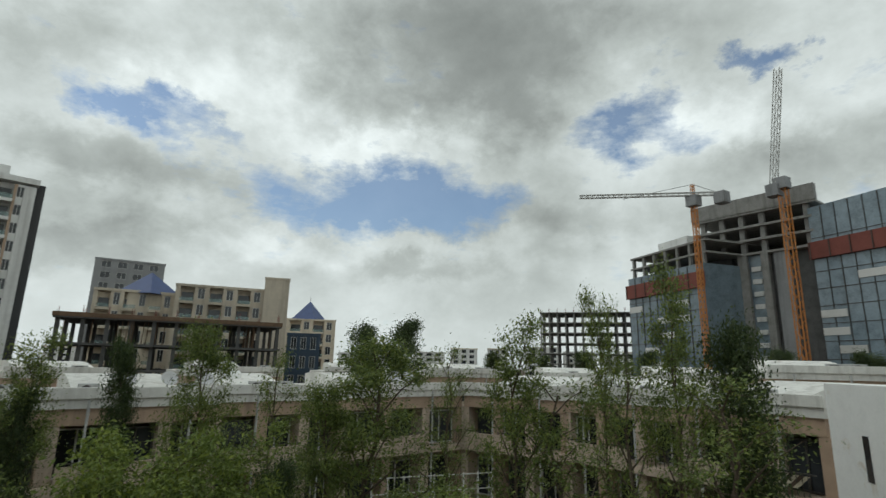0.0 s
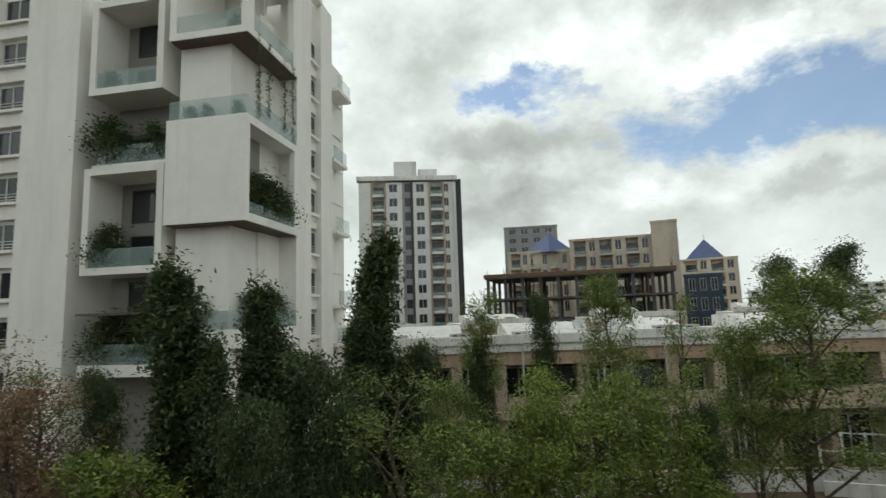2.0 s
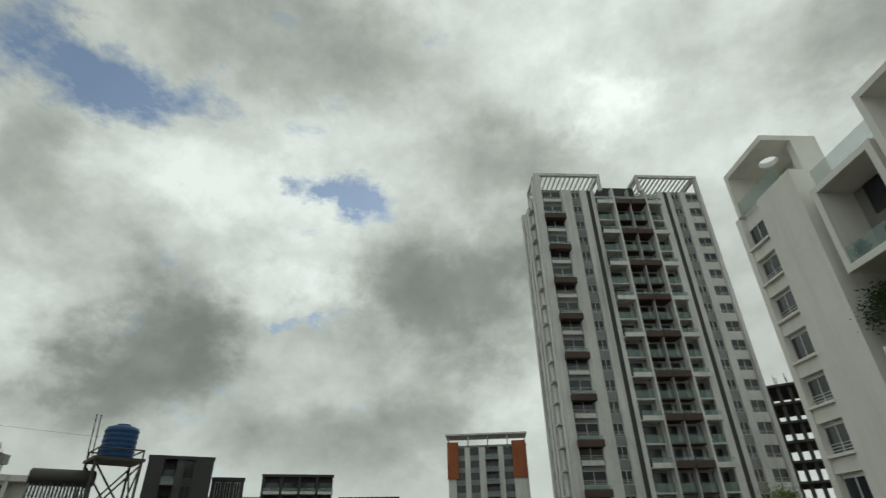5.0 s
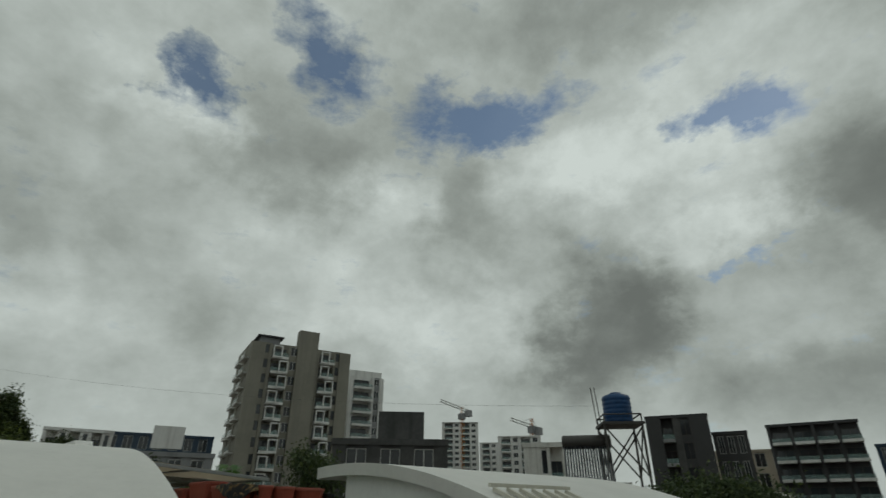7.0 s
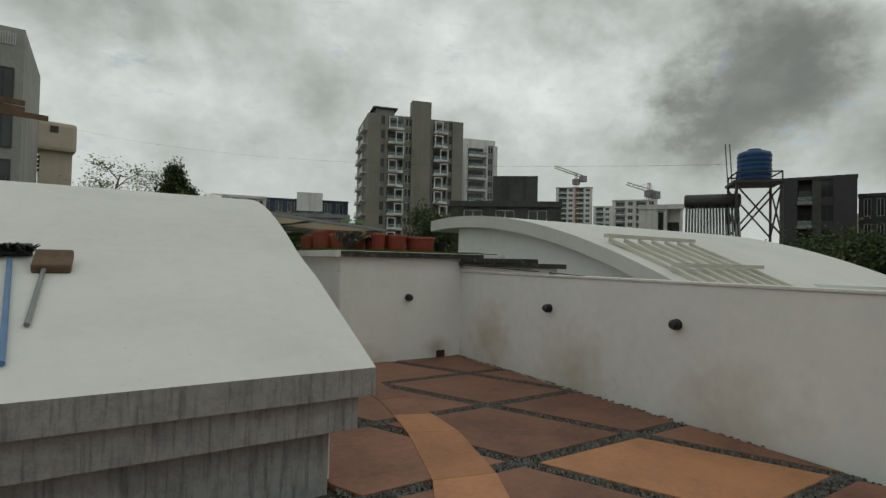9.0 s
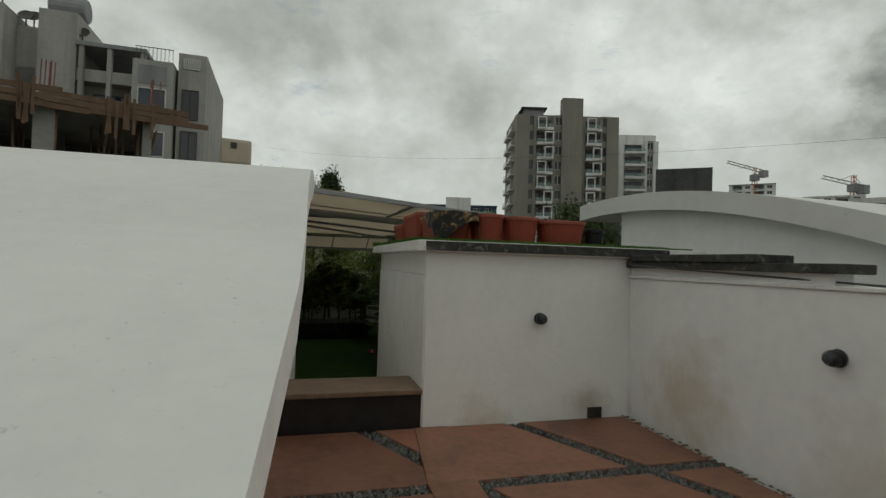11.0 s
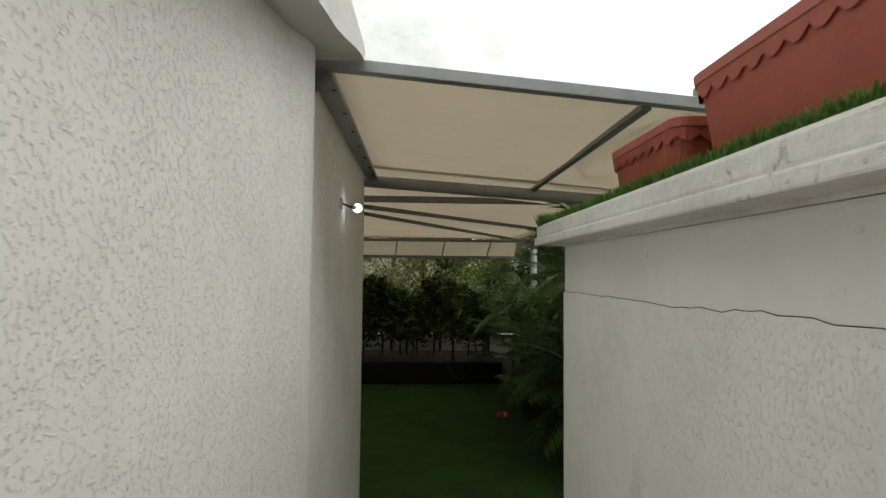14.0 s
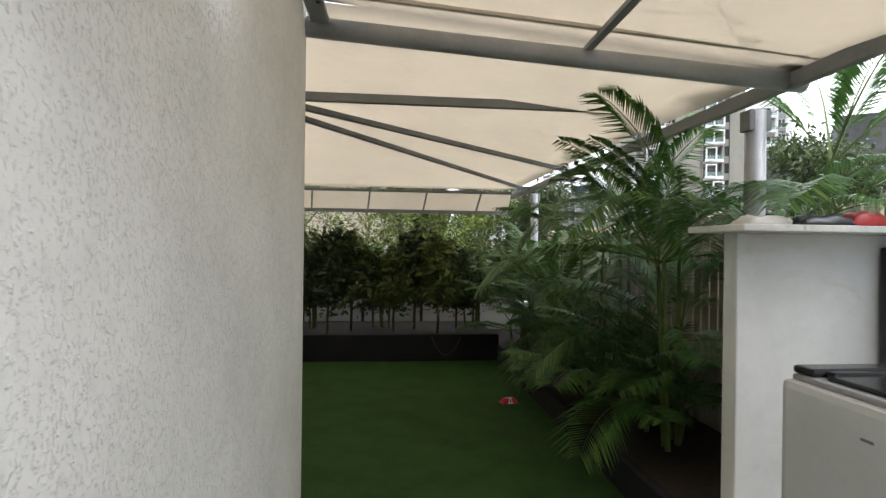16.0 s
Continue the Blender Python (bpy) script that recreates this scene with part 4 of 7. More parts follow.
hedge = make_tree("hedge_shrub", "dark leafy shrub in the back bed", 5, 1.5, 0.45, 12, 20, 0.1, 0.13, LEAF_D, bare=0.2, cat="shrub", flat=1.0)
hedge.matrix_world = Matrix.Translation((-3.6, 10.6, -0.47))
hedge2 = make_tree("hedge_shrub", "broad-leaved green shrub in the back bed", 6, 1.7, 0.4, 11, 14, 0.09, 0.16, LEAF, bare=0.25, cat="shrub", flat=1.0)
hedge2.matrix_world = Matrix.Translation((-2.7, 10.9, -0.47))
for i in range(13):
    plant(hedge if i % 2 else hedge2, -3.3 + i * 0.34, 10.2 + 0.9 * ((i * 7) % 5) / 5, -0.47, 0.8 + 0.35 * ((i * 3) % 4) / 4, i * 67)

# ---- buildings around ----
EYE0 = Vector((-3.03, -6.99, 0.0))


def at(az, d, z=GROUND):
    """A place by bearing (degrees clockwise from +y) and distance from the terrace."""
    return Vector((EYE0.x + d * math.sin(radians(az)), EYE0.y + d * math.cos(radians(az)), z))


def el(angle, d):
    return 1.42 + d * math.tan(radians(angle))


def front_between(a, b):
    """The frame whose x runs along a facade from its left end a to its right end b as seen from the terrace, y into the building."""
    dx, dy = b.x - a.x, b.y - a.y
    return Matrix.Translation((a.x, a.y, a.z)) @ Matrix.Rotation(math.atan2(dy, dx), 4, "Z"), math.hypot(dx, dy)


WIN_CACHE = {}


def lattice_frame(bars_x, bars_z, depth):
    xs, zs = (sorted({round(v, 4) for bar_ in bars for v in bar_}) for bars in (bars_x, bars_z))
    solid = {}
    for i in range(len(xs) - 1):
        for j in range(len(zs) - 1):
            x, z = (xs[i] + xs[i + 1]) / 2, (zs[j] + zs[j + 1]) / 2
            solid[i, j] = any(p <= x <= q for p, q in bars_x) or any(p <= z <= q for p, q in bars_z)
    bm, vs = bmesh.new(), {}

    def vert(i, j, k):
        if (i, j, k) not in vs:
            vs[i, j, k] = bm.verts.new((xs[i], depth * k, zs[j]))
        return vs[i, j, k]

    for (i, j), full in solid.items():
        if not full:
            continue
        bm.faces.new([vert(*c, 0) for c in ((i, j), (i + 1, j), (i + 1, j + 1), (i, j + 1))])
        for (di, dj), (p, q) in (((-1, 0), ((i, j), (i, j + 1))), ((1, 0), ((i + 1, j + 1), (i + 1, j))), ((0, -1), ((i + 1, j), (i, j))), ((0, 1), ((i, j + 1), (i + 1, j + 1)))):
            if not solid.get((i + di, j + dj)):
                bm.faces.new((vert(*p, 0), vert(*q, 0), vert(*q, 1), vert(*p, 1)))
    bmesh.ops.recalc_face_normals(bm, faces=bm.faces)
    return bm


def window_meshes(w, h, style):
    """Frame and pane of a window, as two shared meshes; local origin at the bottom left of the opening, y into the wall."""
    key = (round(w, 2), round(h, 2), style)
    if key not in WIN_CACHE:
        t = 0.07
        fm = FRAME_W if style != "dark" else FRAME_D
        # one piece: a lattice of bars with the openings left out
        bars_x = [(0, t), (w - t, w)] + ([(w / 2 - t / 2, w / 2 + t / 2)] if w > 0.9 else [])
        bars_z = [(0, t), (h - t, h)] + ([(h * k / 9, h * k / 9 + 0.04) for k in range(1, 4)] if style == "grill" else [])
        bm = lattice_frame(bars_x, bars_z, 0.1)
        f = mesh_of("window_frame", bm, fm)
        p = mesh_of("pane", boxm(t, 0.06, t, w - t, 0.09, h - t), GLASS_D if style != "blue" else GLASS_B)
        WIN_CACHE[key] = (f, p)
    return WIN_CACHE[key]


def add_window(parent, w, h, m, style="plain"):
    f, p = window_meshes(w, h, style)
    ob = shared("window", f, parent, m)
    q = new("pane", p)
    q.parent = ob
    return ob


def facade(b, base, width, z0, storeys, sh, cols, proud=0.35, depth=1.4, face=Matrix()):
    """Columns of a facade, left to right: ('pier', width, material, out), ('win', width, spandrel material, style), ('balc', width, band material).
    The wall behind stands at y = depth of the recess; piers come forward."""
    x = 0.0
    total = sum(c[1] for c in cols)
    k = width / total
    for c in cols:
        w = c[1] * k
        if c[0] == "pier":
            out = c[3] if len(c) > 3 else 0.0
            part("pier", boxm(x, -out, z0, x + w, proud + 0.01, z0 + storeys * sh + (c[4] if len(c) > 4 else 0)), c[2], b, m=face)
        elif c[0] == "win":
            sill, head = 0.95, 0.25
            lo = mesh_of("spandrel", boxm(0, 0.0, 0, w, proud - 0.115, sill), c[2])
            mid = mesh_of("spandrel", boxm(0, 0.0, -head, w, proud - 0.115, sill), c[2])
            top = mesh_of("spandrel", boxm(0, 0.0, -head, w, proud - 0.115, 0.1), c[2])
            for s in range(storeys + 1):
                shared("spandrel", top if s == storeys else mid if s else lo, b, face @ Matrix.Translation((x, 0.12, z0 + s * sh)))
            for s in range(storeys):
                add_window(b, w, sh - sill - head, face @ Matrix.Translation((x, 0.16, z0 + s * sh + sill)), c[3] if len(c) > 3 else "plain")
        elif c[0] == "balc":
            every = c[3] if len(c) > 3 else 1
            for s in range(0, storeys):
                zb = z0 + s * sh
                big = every == 1 or s % every == 0
                lip = c[4] if len(c) > 4 else 0.35
                bm = bmesh.new()
                box(bm, x, -0.9 if big else -0.05, zb - 0.18, x + w, depth, zb)
                if big:
                    box(bm, x, -0.9, zb, x + w, -0.78, zb + lip)
                bl = part("balcony", bm, c[2], b, m=face)
                part("balustrade", boxm(x + 0.04, -0.86 if big else -0.03, zb + (lip if big else 0), x + w - 0.04, -0.82 if big else 0.01, zb + 1.05), GLASS_RAIL, bl)
                add_window(b, w * 0.86, 2.3, face @ Matrix.Translation((x + w * 0.07, depth - 0.12, zb + 0.02)), "dark")
        x += w


def block(name, label, a, b, depth, ztop, material, cat="building"):
    """An Empty at the left foot of a building with its body."""
    m, w = front_between(a, b)
    t = thing(name, label, cat, m)
    return t, w



# -- tall tower with grey and white stripes
def striped_tower():
    a, b = Vector((64.7, -26.4, GROUND)), Vector((65.0, -54.4, GROUND))
    t, w = block("apartment_tower", "tall grey and white striped apartment tower with roof pergolas", a, b, 16, 48, PAINT_W)
    n, sh = 21, 2.84
    H = n * sh
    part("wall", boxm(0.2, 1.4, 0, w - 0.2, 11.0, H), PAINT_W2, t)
    part("wall", boxm(w * 0.42, 2.6, H, w * 0.64, 12, H + 2.6), PAINT_DG, t, "dark grey lift room")
    cols = [("pier", 0.55, PAINT_W, 0.3, 2.8), ("win", 1.85, PAINT_G, "grill"), ("pier", 1.05, PAINT_W, 0.1), ("win", 0.85, PAINT_G, "grill"), ("pier", 0.65, PAINT_W, 0.1), ("pier", 0.4, PAINT_DG), ("pier", 0.35, PAINT_W, 0.1),
            ("balc", 1.55, PAINT_W, 2, 0.45), ("pier", 0.16, PAINT_W, 0.9), ("balc", 1.45, PAINT_B, 2, 0.7), ("pier", 0.1, PAINT_W2, 0.6), ("balc", 1.45, PAINT_B, 2, 0.7), ("pier", 0.16, PAINT_W, 0.9), ("balc", 1.4, PAINT_W, 2, 0.45),
            ("pier", 0.6, PAINT_W, 0.1), ("pier", 0.4, PAINT_DG), ("pier", 0.4, PAINT_W, 0.1), ("win", 0.8, PAINT_G, "grill"), ("pier", 0.6, PAINT_W, 0.1), ("win", 1.3, PAINT_W, "grill"), ("pier", 0.35, PAINT_W, 0.2, 2.8)]
    part("floor_plate", boxm(0.1, 0.3, -0.05, w - 0.1, 1.4, 0.1), PAINT_G, t)
    facade(t, a, w, 0.0, n, sh, cols)
    # corner column: brown bays every second storey, white sills between
    k = w / sum(c[1] for c in cols)
    for s in range(1, n):
        if s % 2:
            bay = part("balcony", boxm(0.5 * k, -1.1, s * sh - 0.45, 2.42 * k, 0.12, s * sh + 0.4), PAINT_B, t, "brown projecting window box")
            part("balustrade", boxm(0.56 * k, -1.04, s * sh + 0.4, 2.36 * k, -1.0, s * sh + 0.85), GLASS_RAIL, bay)
        else:
            part("window_sill", boxm(0.62 * k, -0.35, s * sh + 0.3, 2.3 * k, 0.12, s * sh + 0.85), PAINT_W, t, "white window apron")
    # left flank
    side = Matrix.Rotation(radians(-90), 4, "Z") @ Matrix.Translation((-10.4, 0, 0))
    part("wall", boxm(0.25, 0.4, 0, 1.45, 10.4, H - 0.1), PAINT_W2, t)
    scols = [("pier", 0.7, PAINT_W, 0.2, 1.5), ("win", 1.3, PAINT_G), ("pier", 0.9, PAINT_W, 0.2), ("pier", 0.5, PAINT_DG), ("pier", 0.8, PAINT_W, 0.2), ("win", 1.3, PAINT_W2), ("pier", 1.2, PAINT_W, 0.2), ("win", 1.0, PAINT_G), ("pier", 0.9, PAINT_W, 0.3, 2.8)]
    facade(t, a, 10.3, 0.0, n, sh, scols, face=side)
    for s in range(n):
        part("ledge", boxm(-0.7, 1.6, s * sh - 0.1, 0.2, 3.4, s * sh + 0.1), PAINT_W, t)
    # two pergolas on the roof
    for x0, x1 in ((0.0, w * 0.4), (w * 0.62, w)):
        bm = bmesh.new()
        z = H + 2.8
        box(bm, x0, -0.3, z, x1, 0.2, z + 0.5)
        box(bm, x0, 5.0, z, x1, 5.5, z + 0.5)
        box(bm, x0, 0.2, z, x0 + 0.4, 5.0, z + 0.5)
        box(bm, x1 - 0.4, 0.2, z, x1, 5.0, z + 0.5)
        box(bm, x1 - 0.5, 4.9, H, x1, 5.4, z)
        box(bm, x0, 4.9, H, x0 + 0.5, 5.4, z)
        if x1 < w:
            box(bm, x1 - 0.5, -0.25, H, x1, 0.2, z)
        else:
            box(bm, x0, -0.25, H, x0 + 0.5, 0.2, z)
        pg = part("pergola", bm, PAINT_W, t)
        me = mesh_of("slat", boxm(-0.08, 0.2, 0.12, 0.08, 5.0, 0.4), PAINT_W)
        q = int((x1 - x0) / 0.75)
        for i in range(1, q):
            shared("slat", me, pg, Matrix.Translation((x0 + (x1 - x0) * i / q, 0, z)))


striped_tower()


# -- ivory building of stacked boxes
def stacked_building():
    # local frame: x to the west (right in view), y away from the terrace
    t = thing("apartment_building", "ivory apartment building of stacked box balconies with glass rails", "building", Matrix.Translation((32.3, -34.0, 0.0)) @ Matrix.Rotation(math.pi, 4, "Z"))
    X = lambda x: 32.3 - x       # world x to local x
    Y = lambda y: -34.0 - y      # world y to local y
    z0, top = GROUND, 25.2
    sh = 3.12

    def wb(name, x0, y0, za, x1, y1, zb, material=ABLD, label="", parent=t, bev=0.0):
        bm = bmesh.new()
        box(bm, X(x0), Y(y0), za, X(x1), Y(y1), zb, bev)
        return part(name, bm, material, parent, label)

    # core behind the boxes
    wb("wall", 30.9, -37.5, z0, 14.6, -52.0, 22.2, ABLD)
    # loggia back wall, its shade painted in with the darker grey
    wb("wall", 24.6, -36.6, z0, 18.9, -37.5, 22.2, ABLD_SHADE, "loggia back wall, shade and dark doors put into its grey")
    # left strip of windows: pier, windows, then the tall white pier
    wb("pier", 32.5, -34.0, z0, 31.95, -37.5, 25.0)
    wb("pier", 29.5, -34.0, z0, 25.4, -37.5, 25.0, ABLD, "plain white stair pier")
    wb("wall", 31.95, -34.5, z0, 29.5, -37.5, 25.0, ABLD)
    for s in range(10):
        zb = 24.2 - (s + 1) * sh
        wb("window_sill", 31.98, -33.86, zb + 0.62, 29.47, -34.5, zb + 0.8)
        wb("spandrel", 31.95, -34.12, zb - 0.3, 29.5, -34.5, zb + 0.62)
        add_window(t, 2.2, 1.75, Matrix.Translation((X(31.85), Y(-34.36), zb + 0.84)), "grill" if s % 3 else "plain")
    # roof room with a round hole in its canopy
    bm = bmesh.new()
    n = 24
    cx, cy, r, hx, hy = 29.3, -36.3, 0.75, 2.7, 2.3
    ring = []
    for i in range(n):
        a = 2 * math.pi * i / n
        k = 1 / max(abs(math.cos(a)), abs(math.sin(a)))
        ring.append(((cx + r * math.cos(a), cy + r * math.sin(a)), (cx + hx * k * math.cos(a), cy + hy * k * math.sin(a))))
    vs = [[bm.verts.new((X(p[0]), Y(p[1]), z)) for p in (q[0], q[1]) for z in (28.9, 29.4)] for q in ring]
    for i in range(n):
        a, b = vs[i], vs[(i + 1) % n]
        for f in ((a[0], a[2], b[2], b[0]), (a[1], b[1], b[3], a[3]), (a[0], b[0], b[1], a[1]), (a[2], a[3], b[3], b[2])):
            bm.faces.new(f)
    bmesh.ops.recalc_face_normals(bm, faces=bm.faces)
    part("roof_canopy", bm, ABLD, t, "roof canopy with a round opening")
    wb("wall", 32.0, -34.0, 25.0, 31.6, -38.6, 28.9)
    wb("wall", 31.6, -38.2, 25.0, 26.6, -38.6, 28.9)
    wb("wall", 27.2, -36.4, 25.0, 26.6, -38.2, 28.9)
    wb("balustrade", 31.6, -34.1, 25.0, 26.7, -34.2, 26.3, GLASS_RAIL)

    def frame_box(xa, xb, za, zb, yf, yb, wall=0.45, rail=1.15, side_open=False):
        """An open-fronted box loggia: four slabs round a dark room, glass rail in front."""
        fb = wb("loggia_frame", xa, yf, za, xb, yb, za + wall)
        wb("slab", xa, yf, zb - wall, xb, yb, zb, ABLD, "", fb)
        wb("side_wall", xa, yf, za + wall, xa - wall, yb, zb - wall, ABLD, "", fb)
        if not side_open:
            wb("side_wall", xb + wall, yf, za + wall, xb, yb, zb - wall, ABLD, "", fb)
        wb("balustrade", xa - wall, yf - 0.12, za + wall, xb + (0.1 if side_open else wall), yf - 0.17, za + wall + rail, GLASS_RAIL, "green glass balustrade", fb)
        return fb

    frame_box(24.5, 19.2, 15.9, 22.3, -34.0, -37.2)
    frame_box(24.5, 18.9, 4.4, 11.1, -34.0, -37.2)
    # back doors and the open storeys between the boxes
    for za in (16.4, 19.6, 4.9, 8.0, 11.6, -0.8, 1.9):
        add_window(t, 3.4, 2.2, Matrix.Translation((X(23.2), Y(-36.5), za)), "dark")
    wb("slab", 24.6, -34.6, 11.1, 18.6, -37.2, 11.5)
    wb("balustrade", 24.3, -34.7, 11.5, 18.7, -34.75, 12.7, GLASS_RAIL, "green glass balustrade")
    wb("slab", 24.5, -34.2, -1.7, 18.4, -37.2, -1.0)
    wb("balustrade", 24.3, -34.4, -1.0, 18.7, -34.45, 0.2, GLASS_RAIL, "green glass balustrade")
    wb("slab", 24.7, -34.1, 1.95, 18.5, -37.2, 2.1, SOFFIT, "brown timber shade")
    # top terrace rail between the boxes
    wb("slab", 24.6, -34.6, 22.3, 18.6, -44.0, 22.6)
    wb("balustrade", 24.5, -34.65, 22.6, 18.7, -34.7, 24.0, GLASS_RAIL, "green glass balustrade")
    wb("wall", 18.6, -41.5, 22.3, 14.5, -44.0, 28.0)
    # corner boxes: upper one open on two sides, lower one closed in front and open on its flank
    c1 = frame_box(18.5, 13.2, 18.6, 25.0, -33.6, -40.2, side_open=True)
    wb("column", 13.65, -33.6, 19.05, 13.2, -34.3, 24.55, ABLD, "", c1)
    wb("column", 13.65, -39.5, 19.05, 13.2, -40.2, 24.55, ABLD, "", c1)
    wb("back_wall", 18.0, -38.6, 19.05, 15.0, -39.0, 24.55, ABLD, "", c1)
    wb("soffit", 18.45, -33.65, 18.55, 13.25, -40.15, 18.6, SOFFIT, "brown timber soffit", c1)
    wb("balustrade", 13.35, -34.3, 19.05, 13.3, -39.5, 20.2, GLASS_RAIL, "green glass balustrade", c1)
    c2 = wb("corner_box", 18.5, -33.6, 7.1, 13.2, -34.0, 13.5)
    wb("slab", 18.5, -34.0, 13.0, 13.2, -40.2, 13.5, ABLD, "", c2)
    wb("slab", 18.5, -34.0, 7.1, 13.2, -40.2, 7.6, ABLD, "", c2)
    wb("soffit", 18.4, -33.7, 7.04, 13.3, -40.1, 7.1, SOFFIT, "brown timber soffit", c2)
    wb("side_wall", 18.5, -34.0, 7.6, 18.1, -40.2, 13.0, ABLD, "", c2)
    # same darkened grey carries the shade inside the corner box
    wb("back_wall", 14.9, -35.0, 7.6, 14.6, -40.0, 13.0, ABLD_SHADE, "", c2)
    wb("column", 13.6, -39.7, 7.6, 13.2, -40.2, 13.0, ABLD, "", c2)
    wb("balustrade", 13.3, -34.0, 7.6, 13.25, -39.7, 8.3, GLASS_RAIL, "", c2)
    wb("balustrade", 18.4, -33.7, 13.5, 13.3, -33.75, 14.7, GLASS_RAIL, "green glass balustrade", c2)
    wb("balustrade", 13.3, -33.75, 13.5, 13.25, -40.1, 14.7, GLASS_RAIL, "green glass balustrade", c2)
    # plain panels between and below the corner boxes
    wb("wall", 18.4, -34.6, 13.5, 14.9, -37.5, 18.6)
    wb("wall", 18.4, -34.6, z0, 14.8, -37.5, 7.05)
    wb("slab", 14.8, -34.4, -0.2, 13.2, -40.2, 0.9, ABLD)
    wb("wall", 18.6, -34.4, z0, 17.9, -34.7, 2.2)
    wb("wall", 14.9, -34.4, z0, 14.5, -40.2, -0.2)
    wb("balustrade", 17.0, -34.5, 0.9, 13.3, -34.55, 2.0, GLASS_RAIL, "green glass balustrade")
    wb("balustrade", 13.3, -34.55, 0.9, 13.25, -40.1, 2.0, GLASS_RAIL, "green glass balustrade")
    # flank: tall pier, window column, second pier, far balconies
    wb("pier", 14.6, -40.2, z0, 13.3, -42.6, 27.6, ABLD, "plain white flank pier")
    wb("pier", 14.6, -44.9, z0, 13.5, -47.2, 27.6, ABLD, "plain white flank pier")
    bm = bmesh.new()
    box(bm, X(14.0), Y(-42.6), 27.2, X(13.35), Y(-44.9), 27.6)
    part("roof_beam", bm, ABLD, t)
    flank = Matrix.Translation((X(13.75), Y(-42.6), 0)) @ Matrix.Rotation(radians(90), 4, "Z")
    for s in range(10):
        zb = 24.2 - (s + 1) * sh
        wb("spandrel", 14.6, -42.6, zb - 0.3, 13.9, -44.9, zb + 0.62)
        wb("window_sill", 14.6, -42.62, zb + 0.62, 13.62, -44.88, zb + 0.82)
        f, p = window_meshes(2.1, 1.7, "grill")
        ob = shared("window", f, t, Matrix.Translation((X(13.95), Y(-42.7), zb + 0.84)) @ Matrix.Rotation(radians(90), 4, "Z"))
        q = new("pane", p)
        q.parent = ob
        if s % 2 == 0 or s > 5:
            bb = wb("balcony", 14.6, -47.4, zb - 0.25, 13.0 + 0.2 * (s % 3), -50.5, zb + 0.05)
            wb("balustrade", 13.1 + 0.2 * (s % 3), -47.5, zb + 0.05, 13.05 + 0.2 * (s % 3), -50.4, zb + 1.2, GLASS_RAIL, "", bb)
        wb("spandrel", 14.6, -47.4, zb - 0.3, 14.3, -51.5, zb + 0.9)
    wb("pier", 14.65, -47.2, z0, 14.4, -52.0, 24.4)


stacked_building()


# -- twelve-storey white and tan tower
def slab_tower():
    a, b = at(160.5, 104), at(171.4, 104)
    t, w = block("apartment_tower", "white apartment tower with tan balcony strips", a, b, 14, 30, PAINT_W)
    n, sh = 12, 2.95
    part("wall", boxm(0.2, 1.4, 0, w - 0.05, 15, n * sh + 1.2), PAINT_W, t)
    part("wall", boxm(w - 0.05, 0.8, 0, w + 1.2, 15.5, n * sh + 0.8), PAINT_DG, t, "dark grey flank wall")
    part("wall", boxm(w * 0.36, 2.6, n * sh + 1.2, w * 0.6, 9, n * sh + 5.2), PAINT_W, t, "white stair head")
    part("wall", boxm(w * 0.62, 3, n * sh + 1.2, w * 0.82, 8, n * sh + 3.6), PAINT_W, t, "white roof room")
    part("cornice", boxm(-0.4, -0.4, n * sh + 0.4, w + 0.3, 1.5, n * sh + 1.3), PAINT_W, t)
    cols = [("pier", 2.3, PAINT_W, 0.1), ("pier", 0.35, HOUSE_C, 0.15), ("balc", 2.2, PAINT_W), ("pier", 0.35, HOUSE_C, 0.15), ("pier", 0.6, PAINT_W), ("win", 1.6, PAINT_W), ("pier", 0.9, PAINT_W), ("pier", 0.5, PAINT_G), ("win", 1.1, PAINT_G, "dark"), ("pier", 0.5, PAINT_DG), ("pier", 0.6, PAINT_W), ("win", 1.6, PAINT_W), ("pier", 0.8, PAINT_W), ("pier", 0.35, HOUSE_C, 0.15), ("balc", 2.3, PAINT_W), ("pier", 0.35, HOUSE_C, 0.15), ("win", 0.9, PAINT_W, "plain"), ("pier", 1.4, PAINT_W, 0.1)]
    facade(t, a, w, 0.0, n, sh, cols)


slab_tower()


